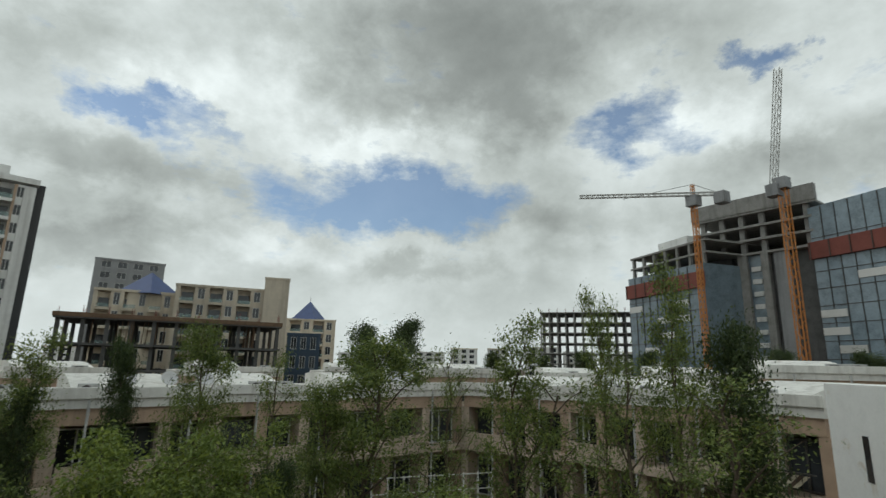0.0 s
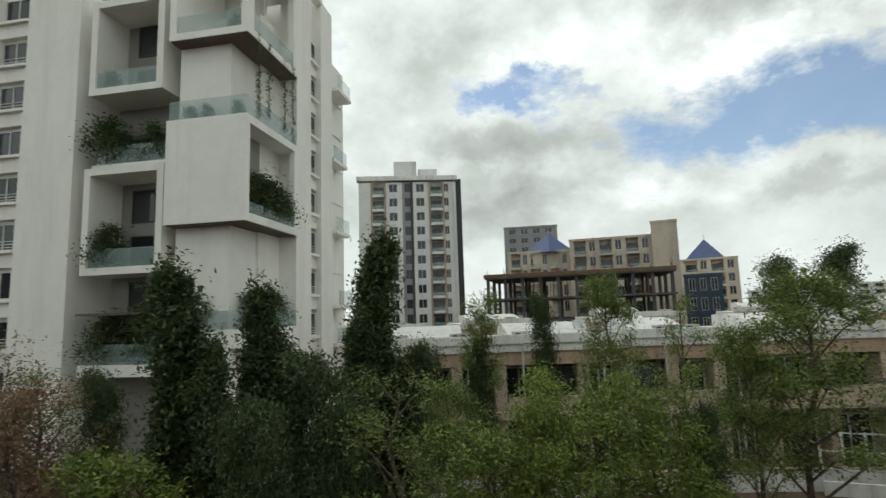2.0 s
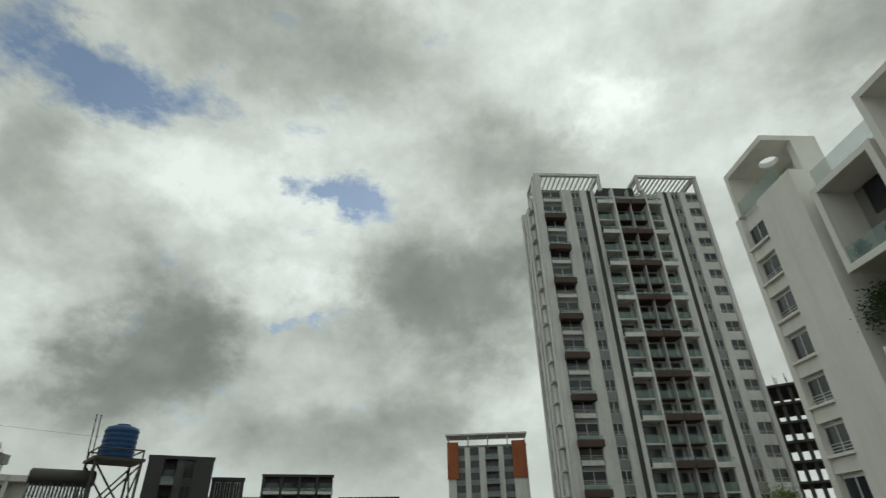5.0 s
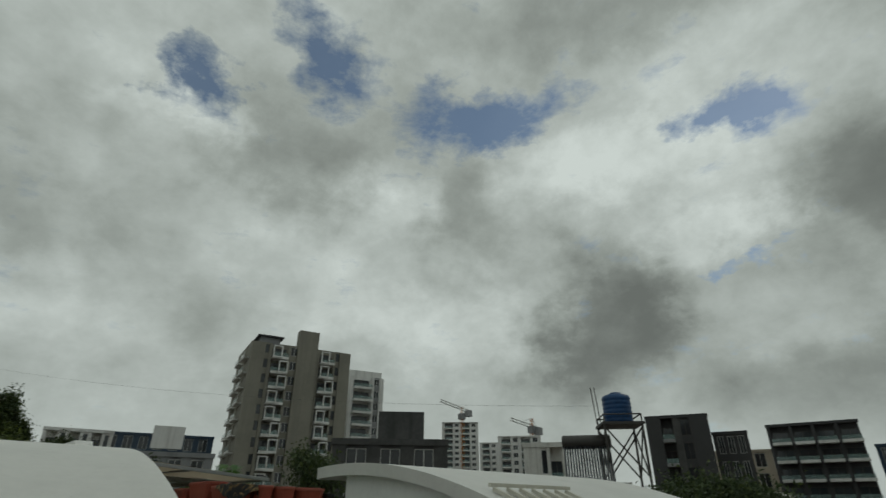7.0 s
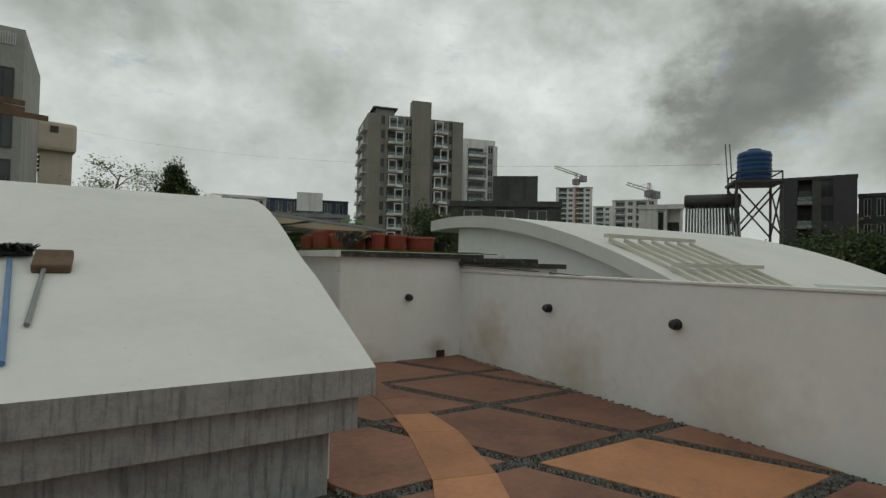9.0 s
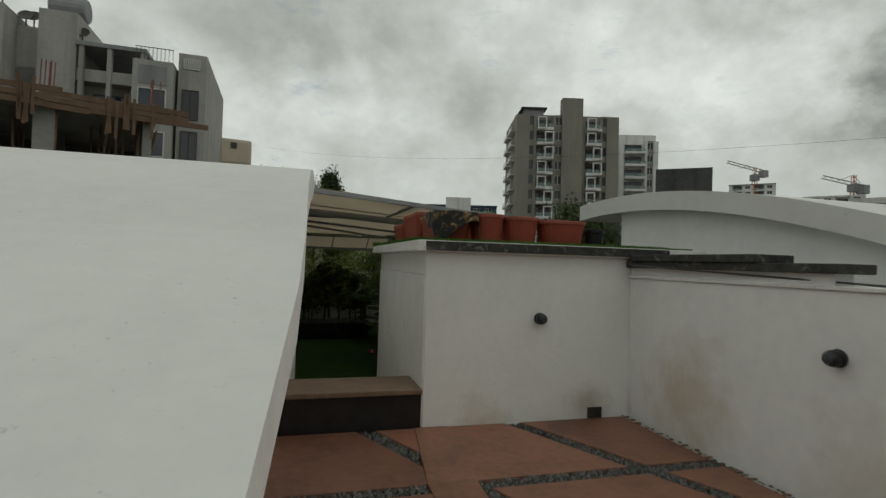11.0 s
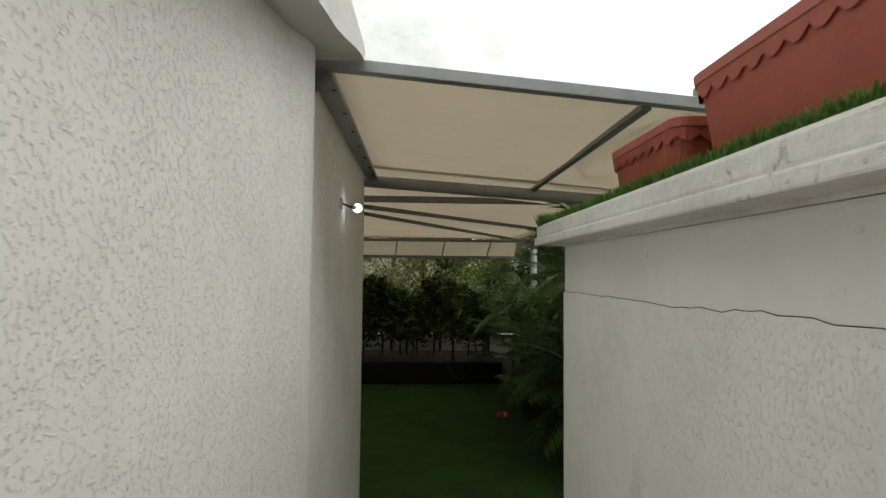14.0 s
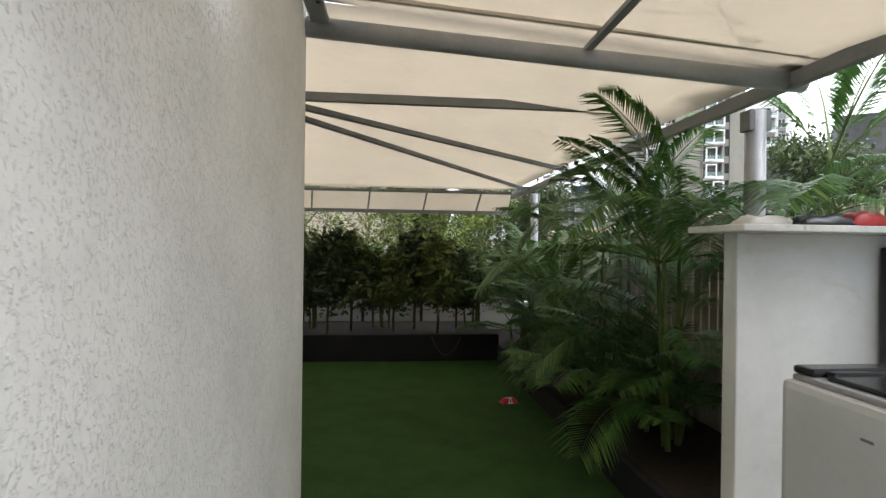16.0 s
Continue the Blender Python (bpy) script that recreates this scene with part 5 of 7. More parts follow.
# -- olive tower with white square balconies beyond the vault roofs
def olive_tower():
    a, b = at(23.6, 107), at(34.0, 112)
    t, w = block("apartment_tower", "olive grey apartment tower with white framed balconies", a, b, 16, 32, PAINT_O)
    n, sh = 13, 2.95
    part("wall", boxm(0.1, 1.4, 0, w - 0.1, 16, n * sh + 0.4), PAINT_O, t)
    part("wall", boxm(w * 0.44, -0.6, 0, w * 0.64, 1.5, n * sh + 3.4), PAINT_O, t, "plain olive lift tower")
    part("roof_slab", boxm(w * 0.05, 0.5, n * sh + 1.4, w * 0.3, 6, n * sh + 1.7), PAINT_DG, t)
    part("post", boxm(w * 0.08, 1.0, n * sh, w * 0.27, 5.0, n * sh + 1.4), PAINT_G, t)
    cols = [("pier", 2.6, PAINT_O, 0.1), ("win", 0.8, PAINT_O, "dark"), ("pier", 0.6, PAINT_O), ("balc", 3.2, PAINT_W), ("pier", 0.5, PAINT_O), ("win", 1.4, PAINT_O), ("pier", 4.6, PAINT_O), ("balc", 3.0, PAINT_W), ("pier", 0.4, PAINT_O), ("win", 0.8, PAINT_O, "dark"), ("pier", 2.4, PAINT_O, 0.1)]
    facade(t, a, w, 0.0, n, sh, cols)
    k = w / sum(c[1] for c in cols)
    fr = bmesh.new()
    box(fr, 0, -1.1, 0, 0.2, -0.8, 2.4)
    box(fr, 1.6, -1.1, 0, 1.8, -0.8, 2.4)
    box(fr, 0.2, -1.1, 2.2, 1.6, -0.8, 2.4)
    box(fr, 0.2, -1.1, 0.0, 1.6, -0.8, 0.2)
    me = mesh_of("balcony_frame", fr, PAINT_W)
    for s in range(n):
        shared("balcony_frame", me, t, Matrix.Translation(((4.05 + 1.4 * (s // 2 % 2)) * k, 0, s * sh)))
        shared("balcony_frame", me, t, Matrix.Translation(((13.8 + 1.2 * ((s + 1) // 2 % 2)) * k, 0, s * sh)))
    side = Matrix.Rotation(radians(-90), 4, "Z") @ Matrix.Translation((-14, 0, 0))
    facade(t, a, 14.0, 0.0, n, sh, [("pier", 1.0, PAINT_O), ("balc", 2.6, PAINT_W), ("pier", 1.2, PAINT_O), ("balc", 2.6, PAINT_W), ("pier", 1.0, PAINT_O)], face=side)
    a, b = at(34.2, 132), at(37.8, 135)
    t, w = block("apartment_tower", "white apartment tower with stacked open balconies", a, b, 12, 33, PAINT_W)
    part("wall", boxm(0.1, 1.4, 0, w - 0.1, 12, 13.6 * 2.95), PAINT_W, t)
    facade(t, a, w, 0.0, 13, 2.95, [("pier", 0.8, PAINT_W, 0.1), ("balc", 4.2, PAINT_W), ("pier", 0.5, PAINT_W), ("win", 1.2, PAINT_G), ("pier", 1.0, PAINT_W, 0.1)])


olive_tower()


def plain_block(label, az0, az1, d, e_top, material, storeys, cols, depth=12.0, e2=None, roof=None, name="building"):
    """A distant building between two bearings with a gridded front."""
    a, b = at(az0, d), at(az1, d if e2 is None else e2)
    t, w = block(name, label, a, b, depth, 0, material)
    h = el(e_top, d) - GROUND
    sh = 3.1 if storeys is None else h / storeys
    n = int(h / sh)
    part("wall", boxm(0.05, 1.38, 0, w - 0.05, depth, h), material, t)
    facade(t, a, w, h - n * sh, n, sh, cols)
    part("parapet", boxm(-0.1, -0.1, h, w + 0.1, 1.5, h + 0.5), material, t)
    return t, w, h


WB = lambda m, k: sum([[("pier", 1.0, m), ("win", 1.4, m)] for _ in range(k)], []) + [("pier", 1.0, m)]
BB = lambda m, k: sum([[("pier", 0.8, m), ("balc", 2.4, m), ("pier", 0.6, m), ("win", 1.2, m)] for _ in range(k)], []) + [("pier", 0.8, m)]

# beige apartments, their tan neighbour and the grey tower behind
plain_block("beige apartment building with a tall blank stair tower", 183.6, 192.0, 118, 7.2, BEIGE, 7, BB(BEIGE, 3))
t, w, h = plain_block("blank beige stair tower", 191.9, 194.4, 117, 8.5, BEIGE, 8, [("pier", 1, BEIGE)])
plain_block("cream apartment building with arched balconies", 176.9, 183.6, 122, 6.2, CREAM, 6, BB(CREAM, 3))
plain_block("grey and white office tower", 176.6, 182.4, 165, 9.0, PAINT_G, 12, WB(PAINT_G, 4))
plain_block("low cream apartment building", 194.4, 199.5, 150, 4.4, CREAM, 6, BB(CREAM, 2))
plain_block("small building with dark blue glazing", 194.6, 198.0, 100, 2.8, NAVY, 4, WB(NAVY, 3))


def pyramid_roof(label, az, d, e0, e1, r):
    p = at(az, d)
    t = thing("pyramid_roof", label, "roof", Matrix.Translation((p.x, p.y, el(e0, d))))
    bm = bmesh.new()
    bmesh.ops.create_cone(bm, cap_ends=True, segments=4, radius1=r, radius2=0.15, depth=el(e1, d) - el(e0, d))
    bmesh.ops.translate(bm, vec=(0, 0, (el(e1, d) - el(e0, d)) / 2), verts=bm.verts)
    part("roof", bm, BLUE, t)
    part("spire", tubem((0, 0, el(e1, d) - el(e0, d) - 0.1), (0, 0, el(e1, d) - el(e0, d) + 1.6), 0.1, 0.03, 6), PAINT_G, t)
    part("wall", boxm(-r * 0.6, -r * 0.6, GROUND - el(e0, d), r * 0.6, r * 0.6, 0.05), CREAM, t)
    return t


pyramid_roof("blue pyramid roof with a spire", 181.4, 126, 6.0, 8.2, 6.5)
pyramid_roof("blue pyramid roof with a spire", 196.7, 160, 4.4, 6.4, 5.5)


def concrete_frame(label, az0, az1, d, e_top, storeys, bays, material, depth=14.0, name="construction_frame", d2=None, rods=True, z_low=GROUND):
    a, b = at(az0, d), at(az1, d2 or d)
    t, w = block(name, label, a, b, depth, 0, material, "construction")
    h = el(e_top, d) - GROUND
    sh = h / storeys
    me = mesh_of("column", boxm(-0.25, -0.25, 0, 0.25, 0.25, sh - 0.3), material)
    for s in range(1, storeys + 1):
        part("floor_slab", boxm(-0.5, -0.5, s * sh - 0.32, w + 0.5, depth, s * sh), material, t)
    for s in range(storeys):
        for i in range(bays + 1):
            for y in (0.3, depth * 0.5, depth - 0.6):
                shared("column", me, t, Matrix.Translation((w * i / bays, y, s * sh)))
    if rods:
        random.seed(7)
        for i in range(bays + 1):
            bm = bmesh.new()
            for k in range(4):
                x, y = w * i / bays + random.uniform(-0.2, 0.2), 0.3 + random.uniform(-0.2, 0.2)
                tube(bm, (x, y, h), (x + random.uniform(-0.1, 0.1), y, h + random.uniform(0.8, 1.8)), 0.03, 0.03, 4)
            part("starter_bars", bm, RUST, t)
    return t, w, h, sh


t, w, h, sh = concrete_frame("bare concrete frame with timber formwork props", 174.6, 193.6, 88, 3.7, 4, 10, DARKCONC, 14)
random.seed(3)
me = mesh_of("timber_prop", tubem((0, 0, 3 * sh), (0.08, 0, 4 * sh - 0.3), 0.07, 0.06, 4), TIMBER)
for i in range(44):
    shared("timber_prop", me, t, Matrix.Translation((random.uniform(0, w), random.uniform(-0.2, 3.0), 0)))
part("edge_board", boxm(-0.6, -0.62, h - 0.1, w + 0.6, -0.52, h + 0.5), TIMBER, t, "brown timber edge board")
concrete_frame("grey concrete building frame under construction", 221.8, 232.2, 185, 5.9, 8, 12, CONC, 16)


# -- office complex under construction with red bands and cranes
def office_complex():
    d = 160
    z1, z2 = el(9.9, d) - GROUND, el(15.6, d - 10) - GROUND
    for az0, az1, e, lab in ((230.9, 238.0, 9.6, "glass office wing with a rust red band"), (247.2, 262.0, 13.7, "tall glass office wing with a rust red band")):
        a, b = (at(az0, d + 6), at(az1, d - 16)) if az0 < 240 else (at(az0, d - 12.5), at(az1, d - 30))
        t, w = block("office_building", lab, a, b, 30, 0, GLASS_B)
        h = el(e, d) - GROUND
        part("wall", boxm(0, 0.3, 0, w, 30, h), GLASS_B, t, "blue grey curtain glass")
        band = h - (2.2 if az0 < 240 else 8.6)
        part("band", boxm(-0.4, -0.6, band - 4.0, w + 0.4, 0.4, band), RUST, t, "rust red panel band")
        pe = mesh_of("panel_fin", boxm(-0.12, -0.8, 0, 0.12, -0.55, 4.0), PAINT_B)
        q = int(w / 4)
        for i in range(q + 1):
            shared("panel_fin", pe, t, Matrix.Translation((w * i / q, 0, band - 4.0)))
        mv = mesh_of("mullion", boxm(-0.06, 0.1, 0.2, 0.06, 0.3, h - 0.2), FRAME_D)
        for i in range(1, int(w / 3)):
            shared("mullion", mv, t, Matrix.Translation((3 * i, 0, 0)))
        mh = mesh_of("transom", boxm(0.05, 0.16, -0.07, w - 0.05, 0.3, 0.07), FRAME_D)
        for s in range(1, int(h / 4)):
            shared("transom", mh, t, Matrix.Translation((0, 0, 4 * s)))
        random.seed(int(az0))
        wp = mesh_of("pale_panel", boxm(0, 0.05, 0, 5.6, 0.25, 1.7), FRAME_W)
        for i in range(9 if az0 < 240 else 26):
            s = random.randrange(2, int(band / 4) - 1)
            shared("pale_panel", wp, t, Matrix.Translation((3 * random.randrange(0, max(2, int(w / 3) - 2)) + 0.1, 0, 4 * s + 1.3)))
        if az0 < 240:
            for s in range(2):
                part("floor_slab", boxm(0.5, 1.0, h + 3.2 * s + 2.6, w + 1, 26, h + 3.2 * s + 3.1), CONC, t)
                me = mesh_of("column", boxm(-0.4, 1.2, 0, 0.4, 2.0, 2.8), CONC)
                for i in range(7):
                    shared("column", me, t, Matrix.Translation((1.5 + (w - 2) * i / 6, 0, h + 3.2 * s)))
            part("roof_plant", boxm(w * 0.25, 6, h + 6.3, w * 0.65, 16, h + 10), PAINT_W, t, "blue and white plant room")
        else:
            part("roof_plant", boxm(w * 0.55, 8, h, w * 0.75, 16, h + 8), CONC, t)
    a, b = at(237.9, d - 2), at(247.7, d - 12)
    t, w = block("office_core", "concrete office core under construction", a, b, 26, 0, CONC)
    h = el(14.6, d - 4) - GROUND
    part("wall", boxm(0.3, 1.2, 0, w - 0.3, 26, h - 11), DARKCONC, t)
    for s in range(4):
        part("floor_slab", boxm(-1.0, -0.8, h - 11 + 3.6 * s, w + 1.0, 26, h - 10.4 + 3.6 * s), CONC, t)
        me = mesh_of("column", boxm(-0.6, 0.2, 0, 0.6, 1.4, 3.0), CONC)
        for i in range(6):
            shared("column", me, t, Matrix.Translation((1.5 + (w - 3) * i / 5, 0, h - 10.4 + 3.6 * s)))
    part("parapet", boxm(-1.0, -1.0, h + 0.4, w + 1.0, 0.6, h + 4.4), CONC, t)
    for x0, x1, m_, o in ((0.16, 0.3, DARKCONC, 1.2), (0.36, 0.44, CONC, 2.0), (0.44, 0.56, GLASS_B, 0.6), (0.56, 0.62, CONC, 2.0), (0.66, 0.78, PAINT_G, 1.4)):
        part("pier", boxm(w * x0, 1.2 - o, 0, w * x1, 1.3, h - 11), m_, t)
    me = mesh_of("stair_landing", boxm(0, 0, 0, w * 0.08, 0.4, 1.2), PAINT_W)
    for s in range(int((h - 14) / 3.2)):
        shared("stair_landing", me, t, Matrix.Translation((w * 0.46, 0.2, 3.2 * s + 2)))


office_complex()


def lattice(bm, a, b, side, step, r):
    """A square lattice mast or jib between two points."""
    a, b = Vector(a), Vector(b)
    d = (b - a).normalized()
    u = d.cross(Vector((0, 0, 1)) if abs(d.z) < 0.9 else Vector((1, 0, 0))).normalized() * side / 2
    v = d.cross(u).normalized() * side / 2
    cs = [u + v, u - v, -u - v, -u + v]
    for c in cs:
        tube(bm, a + c, b + c, r, r, 4)
    n = max(1, int((b - a).length / step))
    for i in range(n):
        p, q = a + (b - a) * i / n, a + (b - a) * (i + 1) / n
        for k in range(4):
            tube(bm, p + cs[k], q + cs[(k + 1) % 4], r * 0.6, r * 0.6, 3, False)
    return bm


def tower_crane(label, az, d, e0, e1, jib_a, jib_b, jib_col, s=1.6):
    p = at(az, d)
    t = thing("tower_crane", label, "crane", Matrix.Translation((p.x, p.y, GROUND)))
    z1 = el(e1, d) - GROUND
    part("mast", lattice(bmesh.new(), (0, 0, 0), (0, 0, z1), s, s * 1.4, 0.16), YELLOW, t, "orange lattice mast")
    part("cab", boxm(-1.4, -1.4, z1 - 1.0, 1.4, 1.4, z1 + 1.8, 0.1), PAINT_G, t, "grey slewing cab")
    o = Vector((p.x, p.y, GROUND))
    ja, jb = at(jib_a[0], d, el(jib_a[1], d)) - o, at(jib_b[0], d, el(jib_b[1], d)) - o
    part("jib", lattice(bmesh.new(), ja, jb, s * 0.8, s * 1.4, 0.12), jib_col, t, "pale lattice jib")
    part("counterweight", boxm(jb.x - 1.4, jb.y - 1.4, jb.z - 2.6, jb.x + 1.4, jb.y + 1.4, jb.z + 0.4, 0.1), PAINT_G, t)
    if abs(ja.z - jb.z) < 12:
        part("apex", lattice(bmesh.new(), (0, 0, z1), (0, 0, z1 + 5), s * 0.7, s, 0.1), YELLOW, t)
        bm = bmesh.new()
        tube(bm, (0, 0, z1 + 5), ja * 0.6 + Vector((0, 0, z1)) * 0.4, 0.07, 0.07, 4)
        tube(bm, (0, 0, z1 + 5), jb, 0.07, 0.07, 4)
        part("tie_rod", bm, PAINT_G, t)
    return t


tower_crane("orange tower crane with a long level jib", 237.8, 142, 3, 16.6, (226.3, 18.2), (240.4, 17.2), CRANE_W, 1.0)
tower_crane("orange luffing crane with its jib raised", 245.6, 142, 3, 17.2, (246.5, 27.6), (244.9, 17.2), CRANE_W)

# towards the striped tower and round to the terrace
plain_block("white and orange apartment building with a roof trellis", 93.4, 101.5, 140, 9.2, PAINT_G, 11, [("pier", 1.2, PAINT_W, 0.2), ("win", 1.4, PAINT_G, "dark"), ("pier", 0.8, PAINT_W, 0.2), ("win", 1.4, PAINT_G, "dark"), ("pier", 1.0, PAINT_W, 0.2), ("balc", 2.0, PAINT_G), ("pier", 0.8, PAINT_W, 0.3), ("win", 1.4, PAINT_G, "dark"), ("pier", 0.6, PAINT_W, 0.2), ("pier", 1.6, PAINT_W, 0.2)])
t = bpy.data.objects[[o.name for o in scene.objects if o.get("label", "").startswith("white and orange")][0]]
for x0, x1 in ((-0.2, 2.6), (16.2, 19.6)):
    part("cladding", boxm(x0, -0.6, 24.0, x1, 1.4, 32.6), ORANGE, t, "orange corner cladding")
part("roof_trellis", boxm(-0.6, -0.8, 34.2, 20.2, 6, 34.6), PAINT_W, t, "white roof trellis")
for x in (0.0, 5.0, 10.0, 15.0, 19.4):
    part("trellis_post", boxm(x, 0, 31.0, x + 0.3, 0.4, 34.2), PAINT_W, t)
plain_block("long low building with dark blue glazing", 82.4, 88.4, 150, 4.6, NAVY, 5, WB(NAVY, 8))
plain_block("dark office building with white balcony bands", 75.0, 81.8, 128, 6.6, PAINT_DG, 7, sum([[("pier", 0.5, PAINT_DG), ("balc", 3.0, PAINT_W)] for _ in range(4)], []))
plain_block("dark grey office block with a slit stair", 64.8, 70.4, 100, 7.9, PAINT_DG, 6, [("pier", 3, PAINT_DG, 0.2), ("balc", 2.4, PAINT_G), ("pier", 1.4, DARKCONC), ("win", 2, PAINT_DG, "dark"), ("pier", 3.6, PAINT_DG, 0.2)])
plain_block("dark glazed office block behind", 70.5, 73.4, 105, 6.2, PAINT_DG, 5, WB(PAINT_DG, 3))
plain_block("white house with balconies", 52.5, 56.6, 62, 5.6, HOUSE_W, 4, [("pier", 3.4, HOUSE_W), ("win", 1.2, HOUSE_W), ("pier", 0.5, HOUSE_W), ("balc", 2.4, HOUSE_W), ("pier", 0.4, HOUSE_W)])
plain_block("pale distant apartment tower block", 50.0, 54.4, 230, 6.6, PAINT_W, 12, BB(PAINT_W, 2))
plain_block("pale distant apartment tower block", 48.1, 50.0, 260, 6.0, PAINT_W, 14, BB(PAINT_W, 1))
plain_block("round-fronted grey apartment tower under construction", 44.2, 48.0, 270, 8.0, CONC, 18, BB(PAINT_W, 2))
tower_crane("small tower crane above a far tower", 46.3, 270, 3, 8.6, (44.0, 10.3), (47.0, 9.2), CRANE_W, 1.4)
tower_crane("small tower crane above a far tower", 53.6, 232, 3, 7.2, (51.4, 8.4), (54.2, 7.4), CRANE_W, 1.4)
t, w, h = plain_block("unfinished dark cement house with a box stair head", 32.9, 44.7, 46, 5.8, DARKCONC, 4, WB(DARKCONC, 3))
part("stair_head", boxm(w * 0.38, 1.6, h, w * 0.8, 6.5, el(9.4, 46) - GROUND), DARKCONC, t, "dark cement box on the roof")
plain_block("white curved apartment block", 8.0, 13.2, 112, 5.9, PAINT_W, 6, BB(PAINT_W, 3))
t, w, h = plain_block("long building with a dark blue roof", 11.0, 21.6, 142, 5.9, NAVY, 6, WB(NAVY, 8))
plain_block("grey house with a rooftop hoarding", 13.5, 21.9, 70, 4.2, PAINT_G, 4, WB(PAINT_G, 4))
part("hoarding", boxm(w * 0.5, -40, h - 6, w * 0.68, -39.6, h - 2.5), PAINT_W, t, "pale blank hoarding")
# far low city, all round
random.seed(11)
for az in list(range(180, 232, 4)) + [59, 66, 90, 103, 160, 174, 230, 244, 252]:
    d = random.uniform(230, 330)
    plain_block("pale distant apartment block", az, az + random.uniform(2.0, 3.8), d, random.uniform(0.9, 2.4), random.choice([PAINT_W, CREAM, HOUSE_W]), 6, WB(PAINT_W, 3))
concrete_frame("tall bare concrete frame behind the towers", 124.9, 127.6, 92, 12.5, 11, 3, DARKCONC, 10)

plain_block("beige low apartment block beyond the roofs", 68.6, 75.0, 135, 4.6, BEIGE, 5, WB(BEIGE, 4))

# ---- ground, villas and trees below the terrace ----
tagged(part("ground", boxm(-1800, -1800, GROUND - 0.5, 1800, 1800, GROUND), EARTH), "earth and grass ground around the houses", "ground", kind="structure")


def villa(az0, d0, az1, d1, e_top, seed, label, bays=3):
    """A two-storey row villa: loggias between tan piers, white parapet, roof vault and roof things."""
    rnd = random.Random(seed)
    a, b = at(az0, d0), at(az1, d1)
    m, w = front_between(a, b)
    t = thing("villa", label, "house", m)
    h = el(e_top, (d0 + d1) / 2) - GROUND
    part("wall", boxm(0, 1.8, 0, w, 11, h - 0.5), VILLA_T, t)
    part("roof", boxm(-0.15, -0.2, h - 0.75, w + 0.15, 11, h - 0.35), HOUSE_W, t, "white roof slab")
    part("parapet", boxm(-0.2, -0.32, h - 0.35, w + 0.2, -0.1, h + 0.12, 0.02), HOUSE_W, t)
    part("band", boxm(-0.05, -0.06, h - 1.45, w + 0.05, 1.8, h - 0.75), HOUSE_C, t, "tan lintel band")
    part("floor_slab", boxm(-0.05, -0.5, h - 4.1, w + 0.05, 1.8, h - 3.75), VILLA_T, t, "peach balcony slab")
    part("apron", boxm(0.3, -0.5, h - 3.75, w * 0.62, -0.42, h - 3.0), VILLA_T, t, "solid balcony apron")
    for i in range(bays + 1):
        x = w * i / bays
        part("pier", boxm(x - 0.28, -0.02, 0, x + 0.28, 1.85, h - 1.45), HOUSE_C if i % 2 else VILLA_T, t)
    for i in range(bays):
        x0, x1 = w * i / bays + 0.3, w * (i + 1) / bays - 0.3
        add_window(t, x1 - x0, 2.05, Matrix.Translation((x0, 1.15 if (i + seed) % 3 else 0.5, h - 3.72)), "dark" if (i + seed) % 2 else "plain")
        add_window(t, x1 - x0, 2.3, Matrix.Translation((x0, 1.15, 0.5)), "plain" if (i + seed) % 2 else "dark")
        r = part("balcony_rail", boxm(x0, -0.46, h - 2.92, x1, -0.42, h - 2.86), FRAME_D, t)
        me = mesh_of("baluster", boxm(-0.012, -0.455, h - 3.75, 0.012, -0.43, h - 2.92), FRAME_D)
        for k in range(int((x1 - x0) / 0.22) if d0 < 40 else 0):
            shared("baluster", me, r, Matrix.Translation((x0 + 0.1 + 0.22 * k, 0, 0)))
    # air conditioners and pipes on the roof edge
    for q in range(3):
        x = rnd.uniform(0.5, w - 1.4)
        ac = part("air_conditioner", boxm(x, 0.6, h - 0.36, x + 0.8, 0.95, h + 0.25, 0.02), PAINT_W2, t, "grey outdoor air conditioner")
        part("fan_grille", lathe([(0.22, 0.0), (0.22, 0.02), (0.05, 0.03)], 14, Matrix.Translation((x + 0.3, 0.6, h - 0.03)) @ Matrix.Rotation(radians(90), 4, "X")), FRAME_D, ac)
    for q in range(2):
        x = w * (q + 0.5) / 2 + rnd.uniform(-0.6, 0.6)
        part("rain_pipe", tubem((x, -0.4, 0.1), (x, -0.4, h - 0.4), 0.06, n=8), PAINT_W2, t)
    # curved roof room behind the parapet
    bm = bmesh.new()
    n = 12
    x0, x1 = w * 0.12, w * rnd.uniform(0.6, 0.9)
    sec = [(3.0 + 5.5 * i / n, h - 0.35 + (0.1 + 0.8 * math.sin(math.pi * (0.1 + 0.55 * i / n)))) for i in range(n + 1)]
    lo = [[bm.verts.new((x, y, h - 0.36)) for y, z in sec] for x in (x0, x1)]
    hi = [[bm.verts.new((x, y, z)) for y, z in sec] for x in (x0, x1)]
    for i in range(n):
        bm.faces.new((hi[0][i], hi[1][i], hi[1][i + 1], hi[0][i + 1]))
        for k in (0, 1):
            bm.faces.new((lo[k][i], hi[k][i], hi[k][i + 1], lo[k][i + 1]))
    bm.faces.new((lo[0][0], lo[1][0], hi[1][0], hi[0][0]))
    bm.faces.new((lo[0][n], lo[1][n], hi[1][n], hi[0][n]))
    bmesh.ops.recalc_face_normals(bm, faces=bm.faces)
    part("roof_vault", bm, HOUSE_W, t, "white curved roof room")
    return t, w, h


